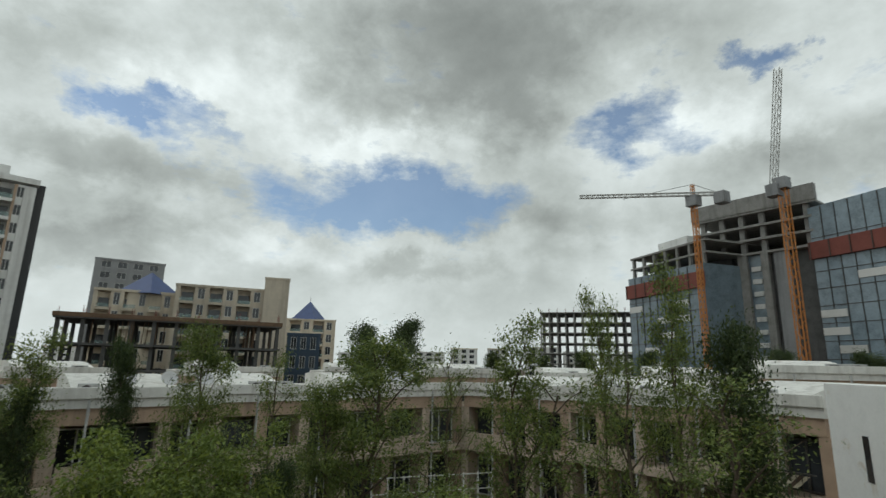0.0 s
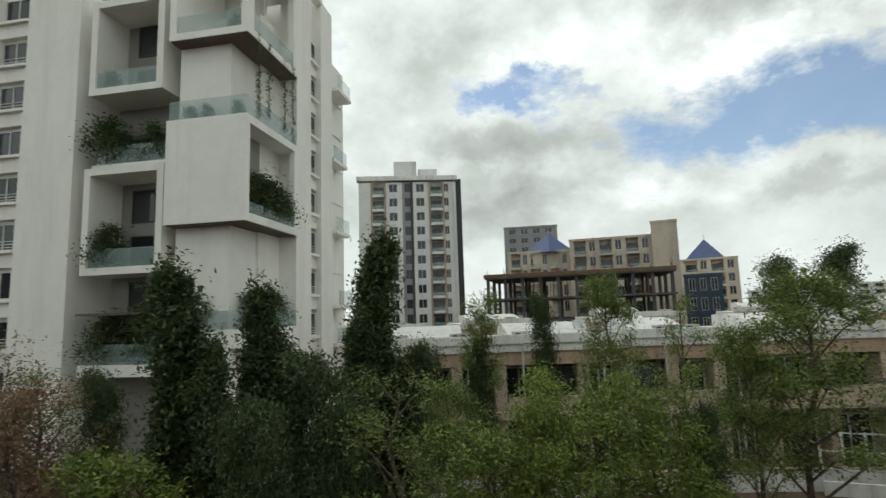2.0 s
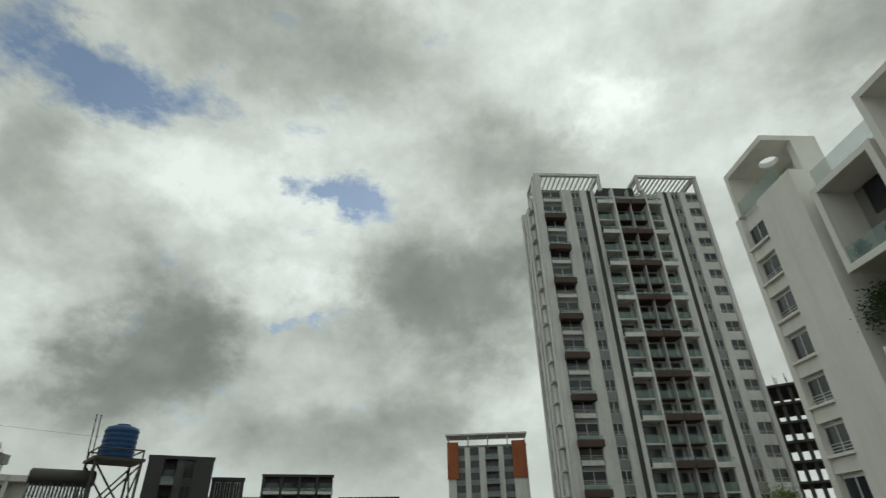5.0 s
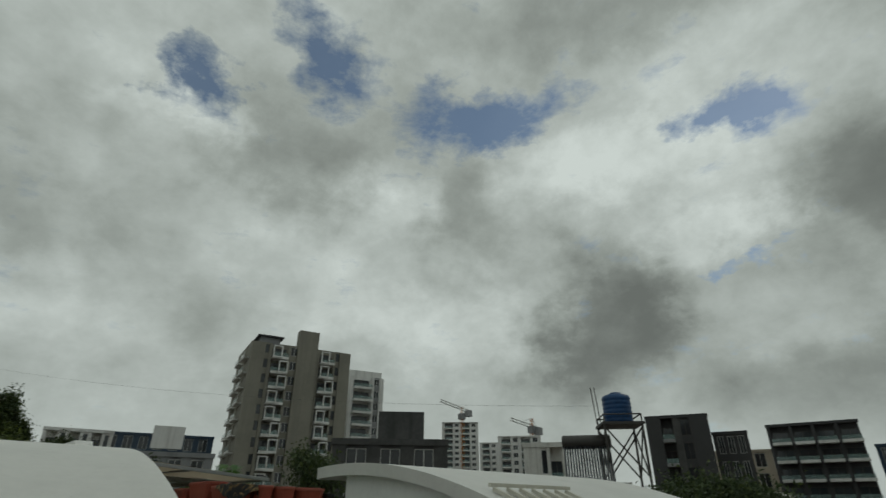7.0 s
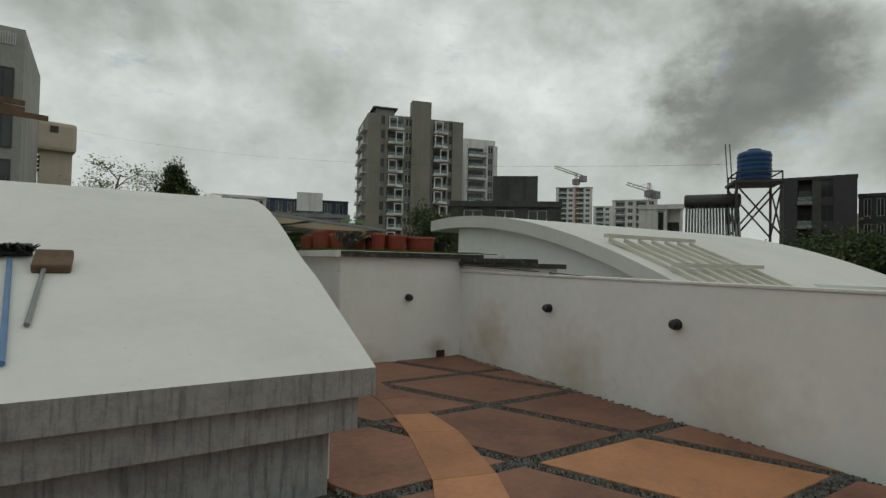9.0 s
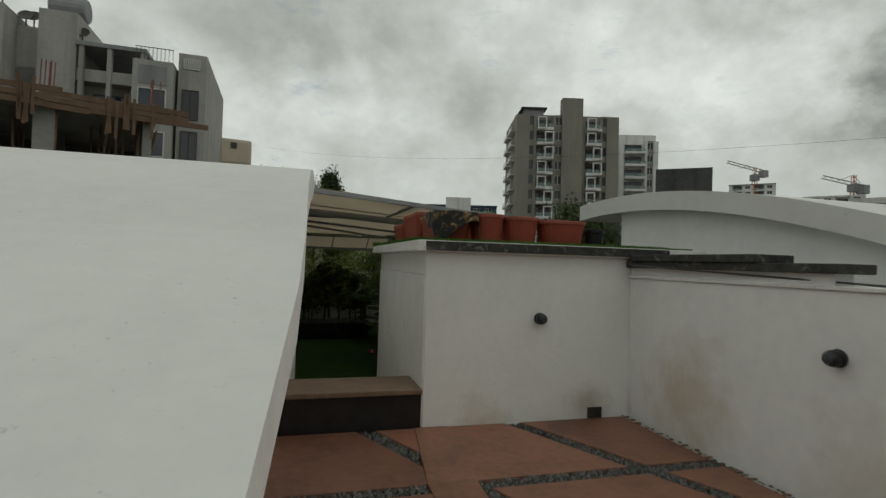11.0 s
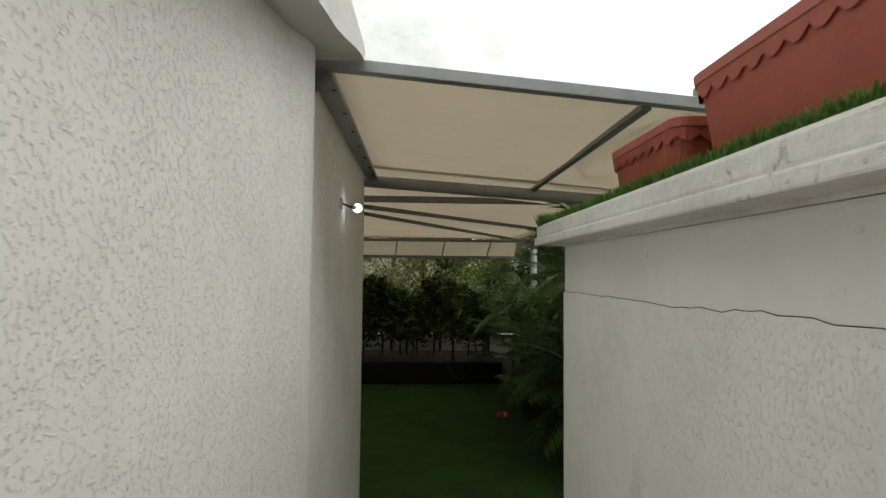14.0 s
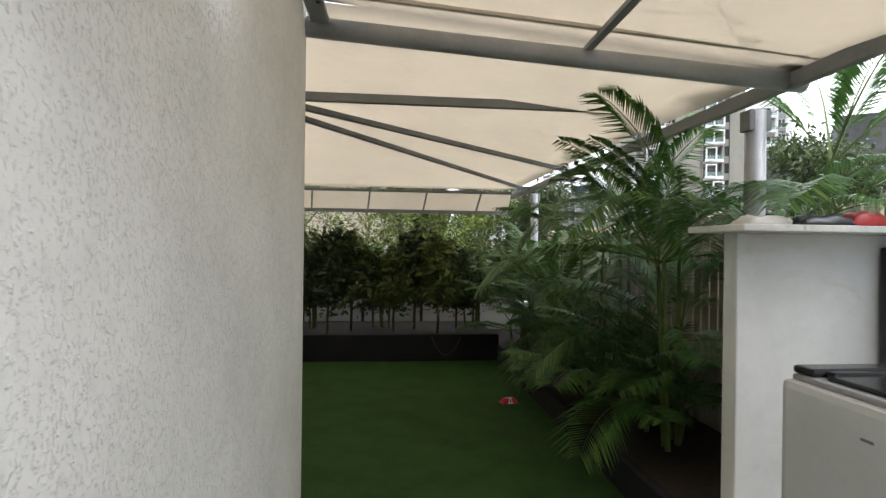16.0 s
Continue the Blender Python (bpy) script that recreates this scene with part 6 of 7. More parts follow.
VILLAS = [(161.5, 27.7, 175.5, 27.6, -2.8, "white two-storey villa with tan piers behind trees"), (175.6, 27.6, 188.4, 29.0, -2.7, "weathered white villa with tan lintels and dark loggias"),
          (188.6, 29.0, 200.9, 31.6, -2.35, "weathered white villa with a balcony rail"), (201.1, 31.6, 213.2, 36.4, -1.95, "stained white villa with a garden fence"),
          (213.7, 36.0, 224.0, 33.0, -1.85, "white villa with wide windows behind trees"), (224.2, 33.0, 235.0, 29.5, -1.9, "stained white villa behind young trees"), (235.2, 29.4, 246.4, 26.0, -1.9, "white villa with a tan window bay and striped awning")]
for i, (az0, d0, az1, d1, e, lab) in enumerate(VILLAS):
    villa(az0, d0, az1, d1, e, i + 1, lab)
# end house, blank white flank with slit windows
m, w = front_between(at(246.7, 24), at(262, 16))
t = thing("house", "plain white house flank with two slit windows", "house", m)
h = el(-1.0, 17) - GROUND
part("wall", boxm(0, 0, 0, w, 9, h, 0.02), WHITE, t)
for x in (0.2, 0.33):
    bm = boxm(w * x, -0.02, h - 3.0, w * x + 0.3, 0.06, h - 1.6)
    part("slit_window", bm, GLASS_D, t)
# compound wall before the villas
for az0, d0, az1, d1 in ((160.0, 25.4, 176.0, 25.3), (176.0, 25.3, 189.0, 26.6), (189.0, 26.6, 201.0, 29.2), (201.0, 29.2, 213.5, 33.6), (213.5, 33.6, 226.0, 29.6), (226.0, 29.6, 240.0, 25.6)):
    m, w = front_between(at(az0, d0), at(az1, d1))
    cw = part("wall_compound", boxm(0, 0, 0, w, 0.2, 0.95, 0.01), HOUSE_W, None, m=m)
    tagged(cw, "low stained compound wall before the villas", "wall", kind="structure")
    cp = part("wall_coping", boxm(0, -0.05, 0.953, w, 0.25, 1.03, 0.01), HOUSE_C, cw, "tan coping")
# striped awning
m, w = front_between(at(239.8, 27.9), at(244.9, 26.4))
aw = thing("awning", "brown and cream striped window awning", "awning", m @ Matrix.Translation((0, -0.9, 4.3)))
AW1, AW2 = mat("cream_awning_stripe", (0.5, 0.45, 0.33), 0.85, 0.08, 3.0, 0.0), mat("brown_awning_stripe", (0.09, 0.06, 0.04), 0.85, 0.08, 3.0, 0.0)
k = int(w / 0.2)
for i in range(k):
    bm = bmesh.new()
    x0, x1 = w * i / k, w * (i + 1) / k
    vs = [bm.verts.new(c) for c in ((x0, 0, 0), (x1, 0, 0), (x1, 0.9, 0.35), (x0, 0.9, 0.35))]
    bm.faces.new(vs)
    bmesh.ops.solidify(bm, geom=list(bm.faces), thickness=0.02)
    part("stripe", bm, AW1 if i % 2 else AW2, aw)
# second row of white houses behind
for i, (az, d, e) in enumerate([(163, 48, -1.2), (176, 52, -0.9), (190, 50, -0.6), (203, 56, -0.4), (214, 52, -0.3), (226, 48, -0.5), (237, 44, -0.2), (247, 40, 0.6)]):
    villa(az - 4.2, d, az + 4.2, d + 2, e, 20 + i, "white villa roofs farther back", 2)
# rooftop things on the villas
DISH = mat("grey_dish_enamel", (0.5, 0.5, 0.5), 0.4, 0.06, 4.0, 0.0)


def dish(az, d, z, turn=20):
    p = at(az, d, z)
    t = thing("satellite_dish", "grey satellite dish on a villa roof", "satellite dish", Matrix.Translation(p) @ Matrix.Rotation(radians(-az + turn), 4, "Z"))
    bm = lathe([(0.02, 0.0), (0.2, 0.03), (0.34, 0.09), (0.42, 0.15), (0.41, 0.17), (0.3, 0.1), (0.02, 0.02)], 20, Matrix.Translation((0, -0.1, 0.7)) @ Matrix.Rotation(radians(55), 4, "X"))
    part("reflector", bm, DISH, t, smooth=True)
    part("mast", tubem((0, 0, 0), (0, 0, 0.75), 0.03), STEEL, t)
    part("feed_arm", tubem((0, -0.1, 0.55), (0, -0.55, 0.85), 0.015), STEEL, t)


for az, d, z in ((180.5, 30, -0.26), (184.0, 31, -0.26), (187.2, 31, -0.26), (206, 37, -0.09), (207.5, 37, -0.09), (228, 34, 0.03)):
    dish(az, d, z)


def roof_tank(az, d, z, material, label):
    p = at(az, d, z)
    t = thing("water_tank", label, "water tank", Matrix.Translation(p))
    part("tank", lathe([(0.55, 0.0), (0.6, 0.05), (0.6, 0.9), (0.5, 1.05), (0.2, 1.12), (0.2, 1.2)], 20), material, t, smooth=True)


for az, d, z in ((189.5, 34, -0.16), (229.5, 34, 0.02)):
    roof_tank(az, d, z, WHITE, "white roof water tank")
# garden fence in front of the villas
m, w = front_between(at(204.2, 29.6), at(216.5, 32.0))
gf = thing("garden_fence", "pale steel garden fence on a low wall", "fence", m)
part("low_wall", boxm(0, -0.1, 0, w, 0.1, 0.6), HOUSE_W, gf)
bm_ = mesh_of("post", boxm(-0.04, -0.04, 0.6, 0.04, 0.04, 2.8), PAINT_W)
for i in range(9):
    shared("post", bm_, gf, Matrix.Translation((w * i / 8, 0, 0)))
for z in (1.1, 1.9, 2.7):
    part("rail", boxm(0, -0.02, z, w, 0.02, z + 0.05), PAINT_W, gf)

# trees: each kind grown once, then planted
SRC = {
    "feathery": make_tree("tree", "light feathery-leaved tree with thin bare limbs", 51, 8.0, 2.2, 20, 190, 0.3, 0.115, LEAF, bare=0.3, rise=0.75, twigs=2),
    "feathery2": make_tree("tree", "open-crowned green tree with several thin trunks", 52, 8.0, 2.0, 15, 150, 0.27, 0.12, LEAF, bare=0.4, rise=1.0, twigs=2),
    "low": make_tree("tree", "bright green spreading garden tree with pale limbs", 58, 6.0, 2.5, 20, 150, 0.25, 0.11, LEAF_Y, bare=0.3, rise=0.6, twigs=2),
    "dense": make_tree("tree", "dense dark green leafy tree", 53, 8.0, 2.4, 26, 120, 0.34, 0.16, LEAF_D, bare=0.3, rise=0.5),
    "column": make_tree("columnar_tree", "tall dark columnar tree with drooping leaves", 54, 11.0, 1.2, 96, 70, 0.2, 0.19, LEAF_D, bare=0.05, rise=-0.1, twigs=3, flat=1.2),
    "rusty": make_tree("tree", "rusty brown flowering tree crown", 55, 7.0, 2.8, 24, 110, 0.28, 0.11, LEAF_R, bare=0.35, rise=0.6, twigs=3),
    "yellow": make_tree("tree", "young yellow-green leafy garden tree", 56, 6.0, 1.8, 18, 90, 0.22, 0.12, LEAF_Y, bare=0.25, rise=0.7, twigs=3),
    "sparse": make_tree("tree", "sparse grey-branched tree with few leaves", 57, 7.0, 2.2, 16, 40, 0.2, 0.1, LEAF, bare=0.3, rise=0.9, twigs=4),
}
SIZE = {"low": 6.0, "feathery": 7.8, "feathery2": 7.8, "dense": 7.8, "column": 10.2, "rusty": 7.0, "yellow": 6.0, "sparse": 7.0}
PLANTED = [
    ("column", 143.3, 15, 5.6, 0.9), ("column", 149.6, 15, 3.8, 0.85), ("column", 162.2, 16.5, 9.4, 0.9), ("column", 146.5, 14, -1.5, 0.9), ("column", 153.0, 15, -2.5, 0.8), ("column", 159.6, 16, 0.5, 0.8),
    ("dense", 155.5, 14, -3.4, 0.7), ("dense", 166.8, 16.5, -2.9, 0.6), ("dense", 158.5, 12.5, -8.0, 0.8), ("dense", 150.0, 12, -8.0, 0.8), ("dense", 136.5, 16, -3.9, 0.55), ("yellow", 137.5, 13, -10.5),
    ("dense", 104.5, 22, -2.0, 0.8), ("rusty", 109.0, 22, -0.6), ("feathery", 113.5, 20, -0.2, 0.9), ("rusty", 117.5, 19, -2.2), ("rusty", 124.3, 19, -3.0, 0.8), ("feathery", 122.8, 25, 2.2, 0.7), ("feathery", 120.0, 16, -6.0, 0.8), ("dense", 112.0, 15, -6.5, 0.9), ("dense", 126.5, 14, -7.5, 0.8), ("sparse", 131.4, 18, -3.6), ("rusty", 131.0, 15, -9.0, 0.7),
    ("feathery2", 173.9, 22.5, 1.2, 0.6), ("dense", 180.1, 22.5, 2.0, 0.42), ("feathery", 187.2, 21.5, 1.6, 0.6), ("dense", 173.3, 22, -2.5, 0.5), ("sparse", 164.6, 12, -8.2), ("feathery", 169.5, 13.5, -9.5, 0.7), ("yellow", 173.3, 11.5, -12.1),
    ("low", 184.9, 13, -7.6, 0.95), ("low", 179.2, 12.2, -12.0, 0.8), ("low", 190.5, 13.5, -11.0, 0.8), ("sparse", 194.3, 19, -0.6, 0.6), ("dense", 195.0, 14.5, -9.5, 0.7), ("feathery", 203.6, 18, 0.6), ("feathery", 199.6, 17, -4.0, 0.7), ("dense", 207.2, 41, 5.0, 0.85), ("dense", 202.8, 40, 4.4, 0.7),
    ("sparse", 211.5, 22, 0.5, 0.6), ("feathery2", 219.3, 16.5, -1.0), ("sparse", 223.5, 17, -2.5), ("feathery2", 227.7, 18.5, 2.0, 0.6), ("feathery2", 234.6, 15.5, 2.9, 0.75), ("sparse", 231.0, 16, -1.0, 0.8), ("dense", 240.4, 15.5, 5.0, 0.52), ("sparse", 237.8, 14, -2.5), ("yellow", 213.5, 13, -12.5),
    ("dense", 232.5, 70, 2.0), ("dense", 244.0, 60, 2.2), ("dense", 250.0, 55, 2.0), ("dense", 216.5, 90, 1.6), ("dense", 222.0, 95, 1.4), ("dense", 226.0, 85, 1.8),
    ("dense", 96.0, 40, 1.5), ("dense", 90.5, 45, 0.8), ("dense", 84.5, 60, 3.2), ("dense", 103.0, 38, 0.2), ("dense", 108.0, 30, -0.8),
    ("dense", 31.5, 24, 5.4), ("column", 5.6, 52, 8.8), ("column", 6.6, 54, 6.6), ("sparse", 0.5, 50, 7.2), ("sparse", 3.0, 52, 6.4), ("dense", 9.5, 60, 5.4), ("dense", 69.0, 17, 3.0), ("dense", 73.5, 18, 2.4), ("dense", 66.8, 19, 2.6),
    ("feathery", 6.5, 27, 3.2), ("feathery", -2.5, 30, 3.0), ("yellow", 12.0, 30, 3.0), ("feathery", -8.0, 28, 3.2), ("dense", 15.5, 28, 3.6),
]
used = set()
for i, (kind, az, d, e, *wide) in enumerate(PLANTED):
    p = at(az, d)
    s = (el(e, d) - GROUND) / SIZE[kind]
    q = s * (wide[0] if wide else 1.0)
    m = Matrix.Translation(p) @ Matrix.Rotation(i * 1.7, 4, "Z") @ Matrix.Diagonal((q, q, s, 1))
    if kind in used:
        copy_thing(SRC[kind], m)
    else:
        SRC[kind].matrix_world = m
        used.add(kind)

# ---- things on the terrace ----
def wall_light(x, y, z, face):
    """A black bulkhead lamp; face: the way it looks."""
    t = thing("wall_light", "small black round bulkhead light on the wall", "wall light", Matrix.Translation((x, y, z)) @ Vector(face).to_track_quat("Z", "Y").to_matrix().to_4x4(), group="black wall lights")
    part("base", lathe([(0.048, 0.0), (0.05, 0.012), (0.043, 0.02)], 20), BLACKP, t)
    part("hood", lathe([(0.043, 0.02), (0.047, 0.05), (0.04, 0.075), (0.02, 0.088), (0.004, 0.09)], 20), BLACKP, t, smooth=True)
    part("lens", lathe([(0.03, 0.085), (0.026, 0.094), (0.004, 0.097)], 16), GLASS_D, t, "dark glass lens")


wall_light(0.98, -0.001, 0.845, (0, -1, 0))
for y in (-1.84, -3.45, -5.27):
    wall_light(1.839, y, 0.84, (-1, 0, 0))

# drain grate at the foot of the block
dg = thing("drain_grate", "small dark iron drain grate in the wall foot", "drain", Matrix.Translation((1.51, -0.004, 0.004)))
part("hole", boxm(-0.06, -0.012, 0.0, 0.06, 0.0, 0.085), BLACKP, dg)
me = mesh_of("bar", boxm(-0.004, -0.028, 0.0, 0.004, -0.013, 0.09), FRAME_D)
for i in range(8):
    shared("bar", me, dg, Matrix.Translation((-0.056 + 0.016 * i, 0, 0)))
# pencil-thin mortar crack ridge and ledge on the block
bm = bmesh.new()
prev = None
for i in range(61):
    y = 0.012 + 2.325 * i / 60
    z = 1.185 + 0.014 * noise.noise(Vector((0, y * 2.3, 1.0))) + 0.008 * noise.noise(Vector((0, y * 17, 4.0)))
    cur = [bm.verts.new(c) for c in ((-0.0065, y, TURF_Z), (-0.0065, y, z - 0.003), (-0.004, y, z), (0.004, y, z), (0.004, y, TURF_Z))]
    if prev:
        for k in range(5):
            bm.faces.new((prev[k], prev[(k + 1) % 5], cur[(k + 1) % 5], cur[k]))
    else:
        bm.faces.new(cur)
    prev = cur
bm.faces.new(prev[::-1])
bmesh.ops.recalc_face_normals(bm, faces=bm.faces)
crack = bmesh.new()
for i in range(60):
    ya, yb = (0.012 + 2.325 * k / 60 for k in (i, i + 1))
    za, zb = (1.186 + 0.014 * noise.noise(Vector((0, y * 2.3, 1.0))) + 0.008 * noise.noise(Vector((0, y * 17, 4.0))) for y in (ya, yb))
    tube(crack, (-0.0035, ya, za), (-0.0035, yb, zb), 0.0009, 0.0009, 4, False)
tagged(part("plaster_crack", crack, GROUT), "thin dark crack line above the plaster coat", "crack", kind="structure")
tagged(part("plaster_coat", bm, ROUGHCAST_2), "newer white plaster coat with a ragged upper edge", "plaster", kind="structure")


# planters on the block
def trough(x, y, w, d, h, rz, label, dark=False, r=0.05, scallop=False):
    """A tapered planter with a flared rim and a scalloped apron."""
    t = thing("planter", label, "planter", pose(x, y, 1.475, 0, 0, rz), group="planters on the block")
    body, rim_m = (BLACKP, BLACKP) if dark else (TERRA, TERRA_RIM)

    def ring(w_, d_, z, r, n=5):
        pts = []
        for cx, cy, a0 in ((1, 1, 0), (-1, 1, 90), (-1, -1, 180), (1, -1, 270)):
            for i in range(n + 1):
                a = radians(a0 + 90 * i / n)
                pts.append((cx * (w_ / 2 - r) + r * math.cos(a), cy * (d_ / 2 - r) + r * math.sin(a), z))
        return pts

    def skin(rings, close_bottom=True, close_top=False):
        bm = bmesh.new()
        vs = [[bm.verts.new(p) for p in r] for r in rings]
        n = len(vs[0])
        for a, b in zip(vs, vs[1:]):
            for i in range(n):
                bm.faces.new((a[i], a[(i + 1) % n], b[(i + 1) % n], b[i]))
        if close_bottom:
            bm.faces.new(vs[0][::-1])
        if close_top:
            bm.faces.new(vs[-1])
        return bm

    k = 0.8
    part("pot", skin([ring(w * k, d * k, 0, r * 0.8), ring(w * 0.83, d * 0.83, h * 0.12, r * 0.9), ring(w * 0.92, d * 0.92, h * 0.7, r), ring(w * 0.95, d * 0.95, h - 0.03, r), ring(w * 0.9, d * 0.9, h - 0.03, r)], True, True), body, t, smooth=False)
    part("rim", skin([ring(w * 0.955, d * 0.955, h - 0.035, r), ring(w, d, h - 0.028, r * 1.1), ring(w * 1.01, d * 1.01, h - 0.004, r * 1.1), ring(w * 0.985, d * 0.985, h, r), ring(w * 0.91, d * 0.91, h - 0.004, r), ring(w * 0.9, d * 0.9, h - 0.05, r)], False), rim_m, t, "faded pinkish rim" if not dark else "")
    part("soil", prism([(p[0], p[1]) for p in ring(w * 0.88, d * 0.88, 0, r * 0.8)], h - 0.06, h - 0.029), SOIL, t)
    if scallop:
        # one thin skirt under the rim with a scalloped lower edge
        loop = ring(w * 0.965, d * 0.965, 0, r, 4)
        fine = []
        for p, q in zip(loop, loop[1:] + loop[:1]):
            k_ = max(1, int(math.dist(p, q) / 0.009))
            fine += [(p[0] + (q[0] - p[0]) * i / k_, p[1] + (q[1] - p[1]) * i / k_) for i in range(k_)]
        lens = [0.0]
        for p, q in zip(fine, fine[1:]):
            lens.append(lens[-1] + math.dist(p, q))
        dip = [0.02 * abs(math.sin(math.pi * s / 0.062)) for s in lens]
        part("scalloped_skirt", skin([[(p[0] * f, p[1] * f, h - 0.03 if i == 1 else h - 0.05 - e) for p, e in zip(fine, dip)] for i, f in enumerate((1.004, 1.016))] + [[(p[0] * 0.95, p[1] * 0.95, h - 0.034) for p in fine]], False), body, t)
    return t


trough(0.22, 1.88, 0.5, 0.24, 0.22, 90, "terracotta plastic trough planter with scalloped rim", scallop=True)
trough(0.25, 1.22, 0.7, 0.3, 0.29, 90, "large terracotta plastic trough with scalloped rim", scallop=True)
trough(0.28, 0.49, 0.68, 0.33, 0.225, 90, "terracotta trough half covered by a patterned cloth", r=0.06, scallop=True)
trough(0.59, 0.28, 0.3, 0.3, 0.235, 4, "terracotta plastic pot with a faded rim", r=0.12)
trough(0.9, 0.27, 0.32, 0.3, 0.225, -3, "terracotta plastic pot with a bright pink rim", r=0.12)
trough(1.3, 0.28, 0.46, 0.3, 0.21, 0, "wide terracotta plastic pot with a faded rim", r=0.12)
trough(1.65, 0.28, 0.19, 0.19, 0.15, 0, "small black plastic nursery pot", True, r=0.09)
trough(0.7, 1.3, 0.42, 0.3, 0.22, 90, "terracotta plastic pot standing behind the troughs", r=0.1)
trough(1.05, 0.8, 0.42, 0.3, 0.22, 20, "terracotta plastic pot in the back row", r=0.1)
trough(1.6, 0.85, 0.42, 0.3, 0.24, -10, "terracotta plastic pot in the back row", r=0.1)

# patterned cloth draped over the corner pots
m = bpy.data.materials.new("dark_flowered_cloth")
m.use_nodes = True
t_ = m.node_tree
g_ = t_.nodes.new("ShaderNodeNewGeometry")
n_ = nd(t_, "ShaderNodeTexNoise", Scale=13.0, Detail=5.0, Roughness=0.6, Distortion=0.8)
t_.links.new(g_.outputs["Position"], n_.inputs["Vector"])
c_ = ramp(t_, n_.outputs["Fac"], [(0.3, (0.012, 0.014, 0.014)), (0.5, (0.02, 0.02, 0.018)), (0.59, (0.16, 0.1, 0.04)), (0.7, (0.38, 0.28, 0.14))])
t_.links.new(c_, t_.nodes["Principled BSDF"].inputs["Base Color"])
t_.nodes["Principled BSDF"].inputs["Roughness"].default_value = 0.9
bm = bmesh.new()
bmesh.ops.create_grid(bm, x_segments=30, y_segments=36, size=0.5)
for v in bm.verts:
    # lies on the trough's rim, sags into it, hangs down its sides in uneven laps
    u, w_ = v.co.x, v.co.y
    x, y = 0.28 + u * 0.62, 0.26 + w_ * 0.6
    dx, dy = max(0.0, abs(x - 0.28) - 0.185), max(0.0, 0.135 - y)
    sx, sy = (1 if x > 0.28 else -1), -1
    lap = 0.75 + 0.45 * math.sin(9 * y + 2 * x)
    fold = 0.012 * noise.noise(Vector((x * 8, y * 8, 0.3)))
    hump = 0.012 * math.exp(-((y - 0.2) / 0.2) ** 2)
    down = (dx * lap + dy * (0.8 + 0.4 * math.sin(11 * x))) * 1.0
    v.co = Vector((x - sx * dx * 0.85 + fold * 0.6 * sx, y - sy * dy * 0.85, 1.706 + hump + fold - down))
bmesh.ops.solidify(bm, geom=list(bm.faces), thickness=0.006)
tagged(part("patterned_cloth", bm, m, None, smooth=True), "dark brown flowered cloth draped over the corner pots", "cloth")

# turf strip on the block
tagged(part("turf_mat", boxm(-0.06, 0.0, 1.46, 2.5, 2.42, 1.474), TURF), "green artificial turf mat on the planter block", "turf", kind="structure")


def blades(name, label, n, region, z, h, seed, material):
    r = np.random.RandomState(seed)
    P = np.array([region(*r.rand(2)) for _ in range(n)])
    a, lean = r.rand(n) * 6.283, r.normal(size=(n, 2)) * 0.35
    hh = h * r.uniform(0.5, 1.3, n)
    w = 0.0025
    v, f = [], []
    for i in range(n):
        x, y = P[i]
        dx, dy = w * math.cos(a[i]), w * math.sin(a[i])
        v += [(x - dx, y - dy, z), (x + dx, y + dy, z), (x + lean[i][0] * hh[i], y + lean[i][1] * hh[i], z + hh[i])]
        f.append((3 * i, 3 * i + 1, 3 * i + 2))
    me = bpy.data.meshes.new(name)
    me.from_pydata(v, [], f)
    me.materials.append(material)
    ob = new(name, me)
    return tagged(ob, label, "grass", kind="stuff")


blades("turf_fringe", "green turf blades along the block edge", 9000, lambda u, q: (-0.075 + 0.09 * u * u, -0.02 + 2.45 * q), 1.462, 0.023, 3, GRASS)
blades("turf_fringe", "green turf blades along the slab edge", 5000, lambda u, q: (0.0 + 2.2 * q, -0.06 + 0.12 * u), 1.462, 0.022, 4, GRASS)
blades("turf_tuft", "tuft of turf at the coping end", 900, lambda u, q: (-0.085 + 0.12 * u, 2.38 + 0.08 * q), 1.455, 0.05, 5, GRASS)

# bare bulb on a bracket by the canopy
bl = thing("bulb_lamp", "lit white bulb on a small wall bracket", "lamp", Matrix.Translation((-1.06, 3.36, 1.66)))
part("back_plate", boxm(0.0, -0.03, -0.03, 0.012, 0.03, 0.03, 0.004), FRAME_W, bl)
part("arm", tubem((0.01, 0, 0.0), (0.06, 0.07, -0.015), 0.007), FRAME_D, bl, "thin dark arm")
part("holder", tubem((0.06, 0.07, -0.012), (0.075, 0.1, -0.012), 0.014), FRAME_W, bl)
lm = bpy.data.materials.new("lit_bulb")
lm.use_nodes = True
lm.node_tree.nodes["Principled BSDF"].inputs["Emission Color"].default_value = (0.9, 0.97, 1, 1)
lm.node_tree.nodes["Principled BSDF"].inputs["Emission Strength"].default_value = 2.5
bm = bmesh.new()
bmesh.ops.create_uvsphere(bm, u_segments=16, v_segments=10, radius=0.028)
bmesh.ops.translate(bm, vec=(0.088, 0.125, -0.012), verts=bm.verts)
part("bulb", bm, lm, bl, "glowing white bulb", smooth=True)


# broom and mop lying on the vault
def on_vault(x, y, up=0.0):
    return Vector((x, y, vault_z(y) + up))


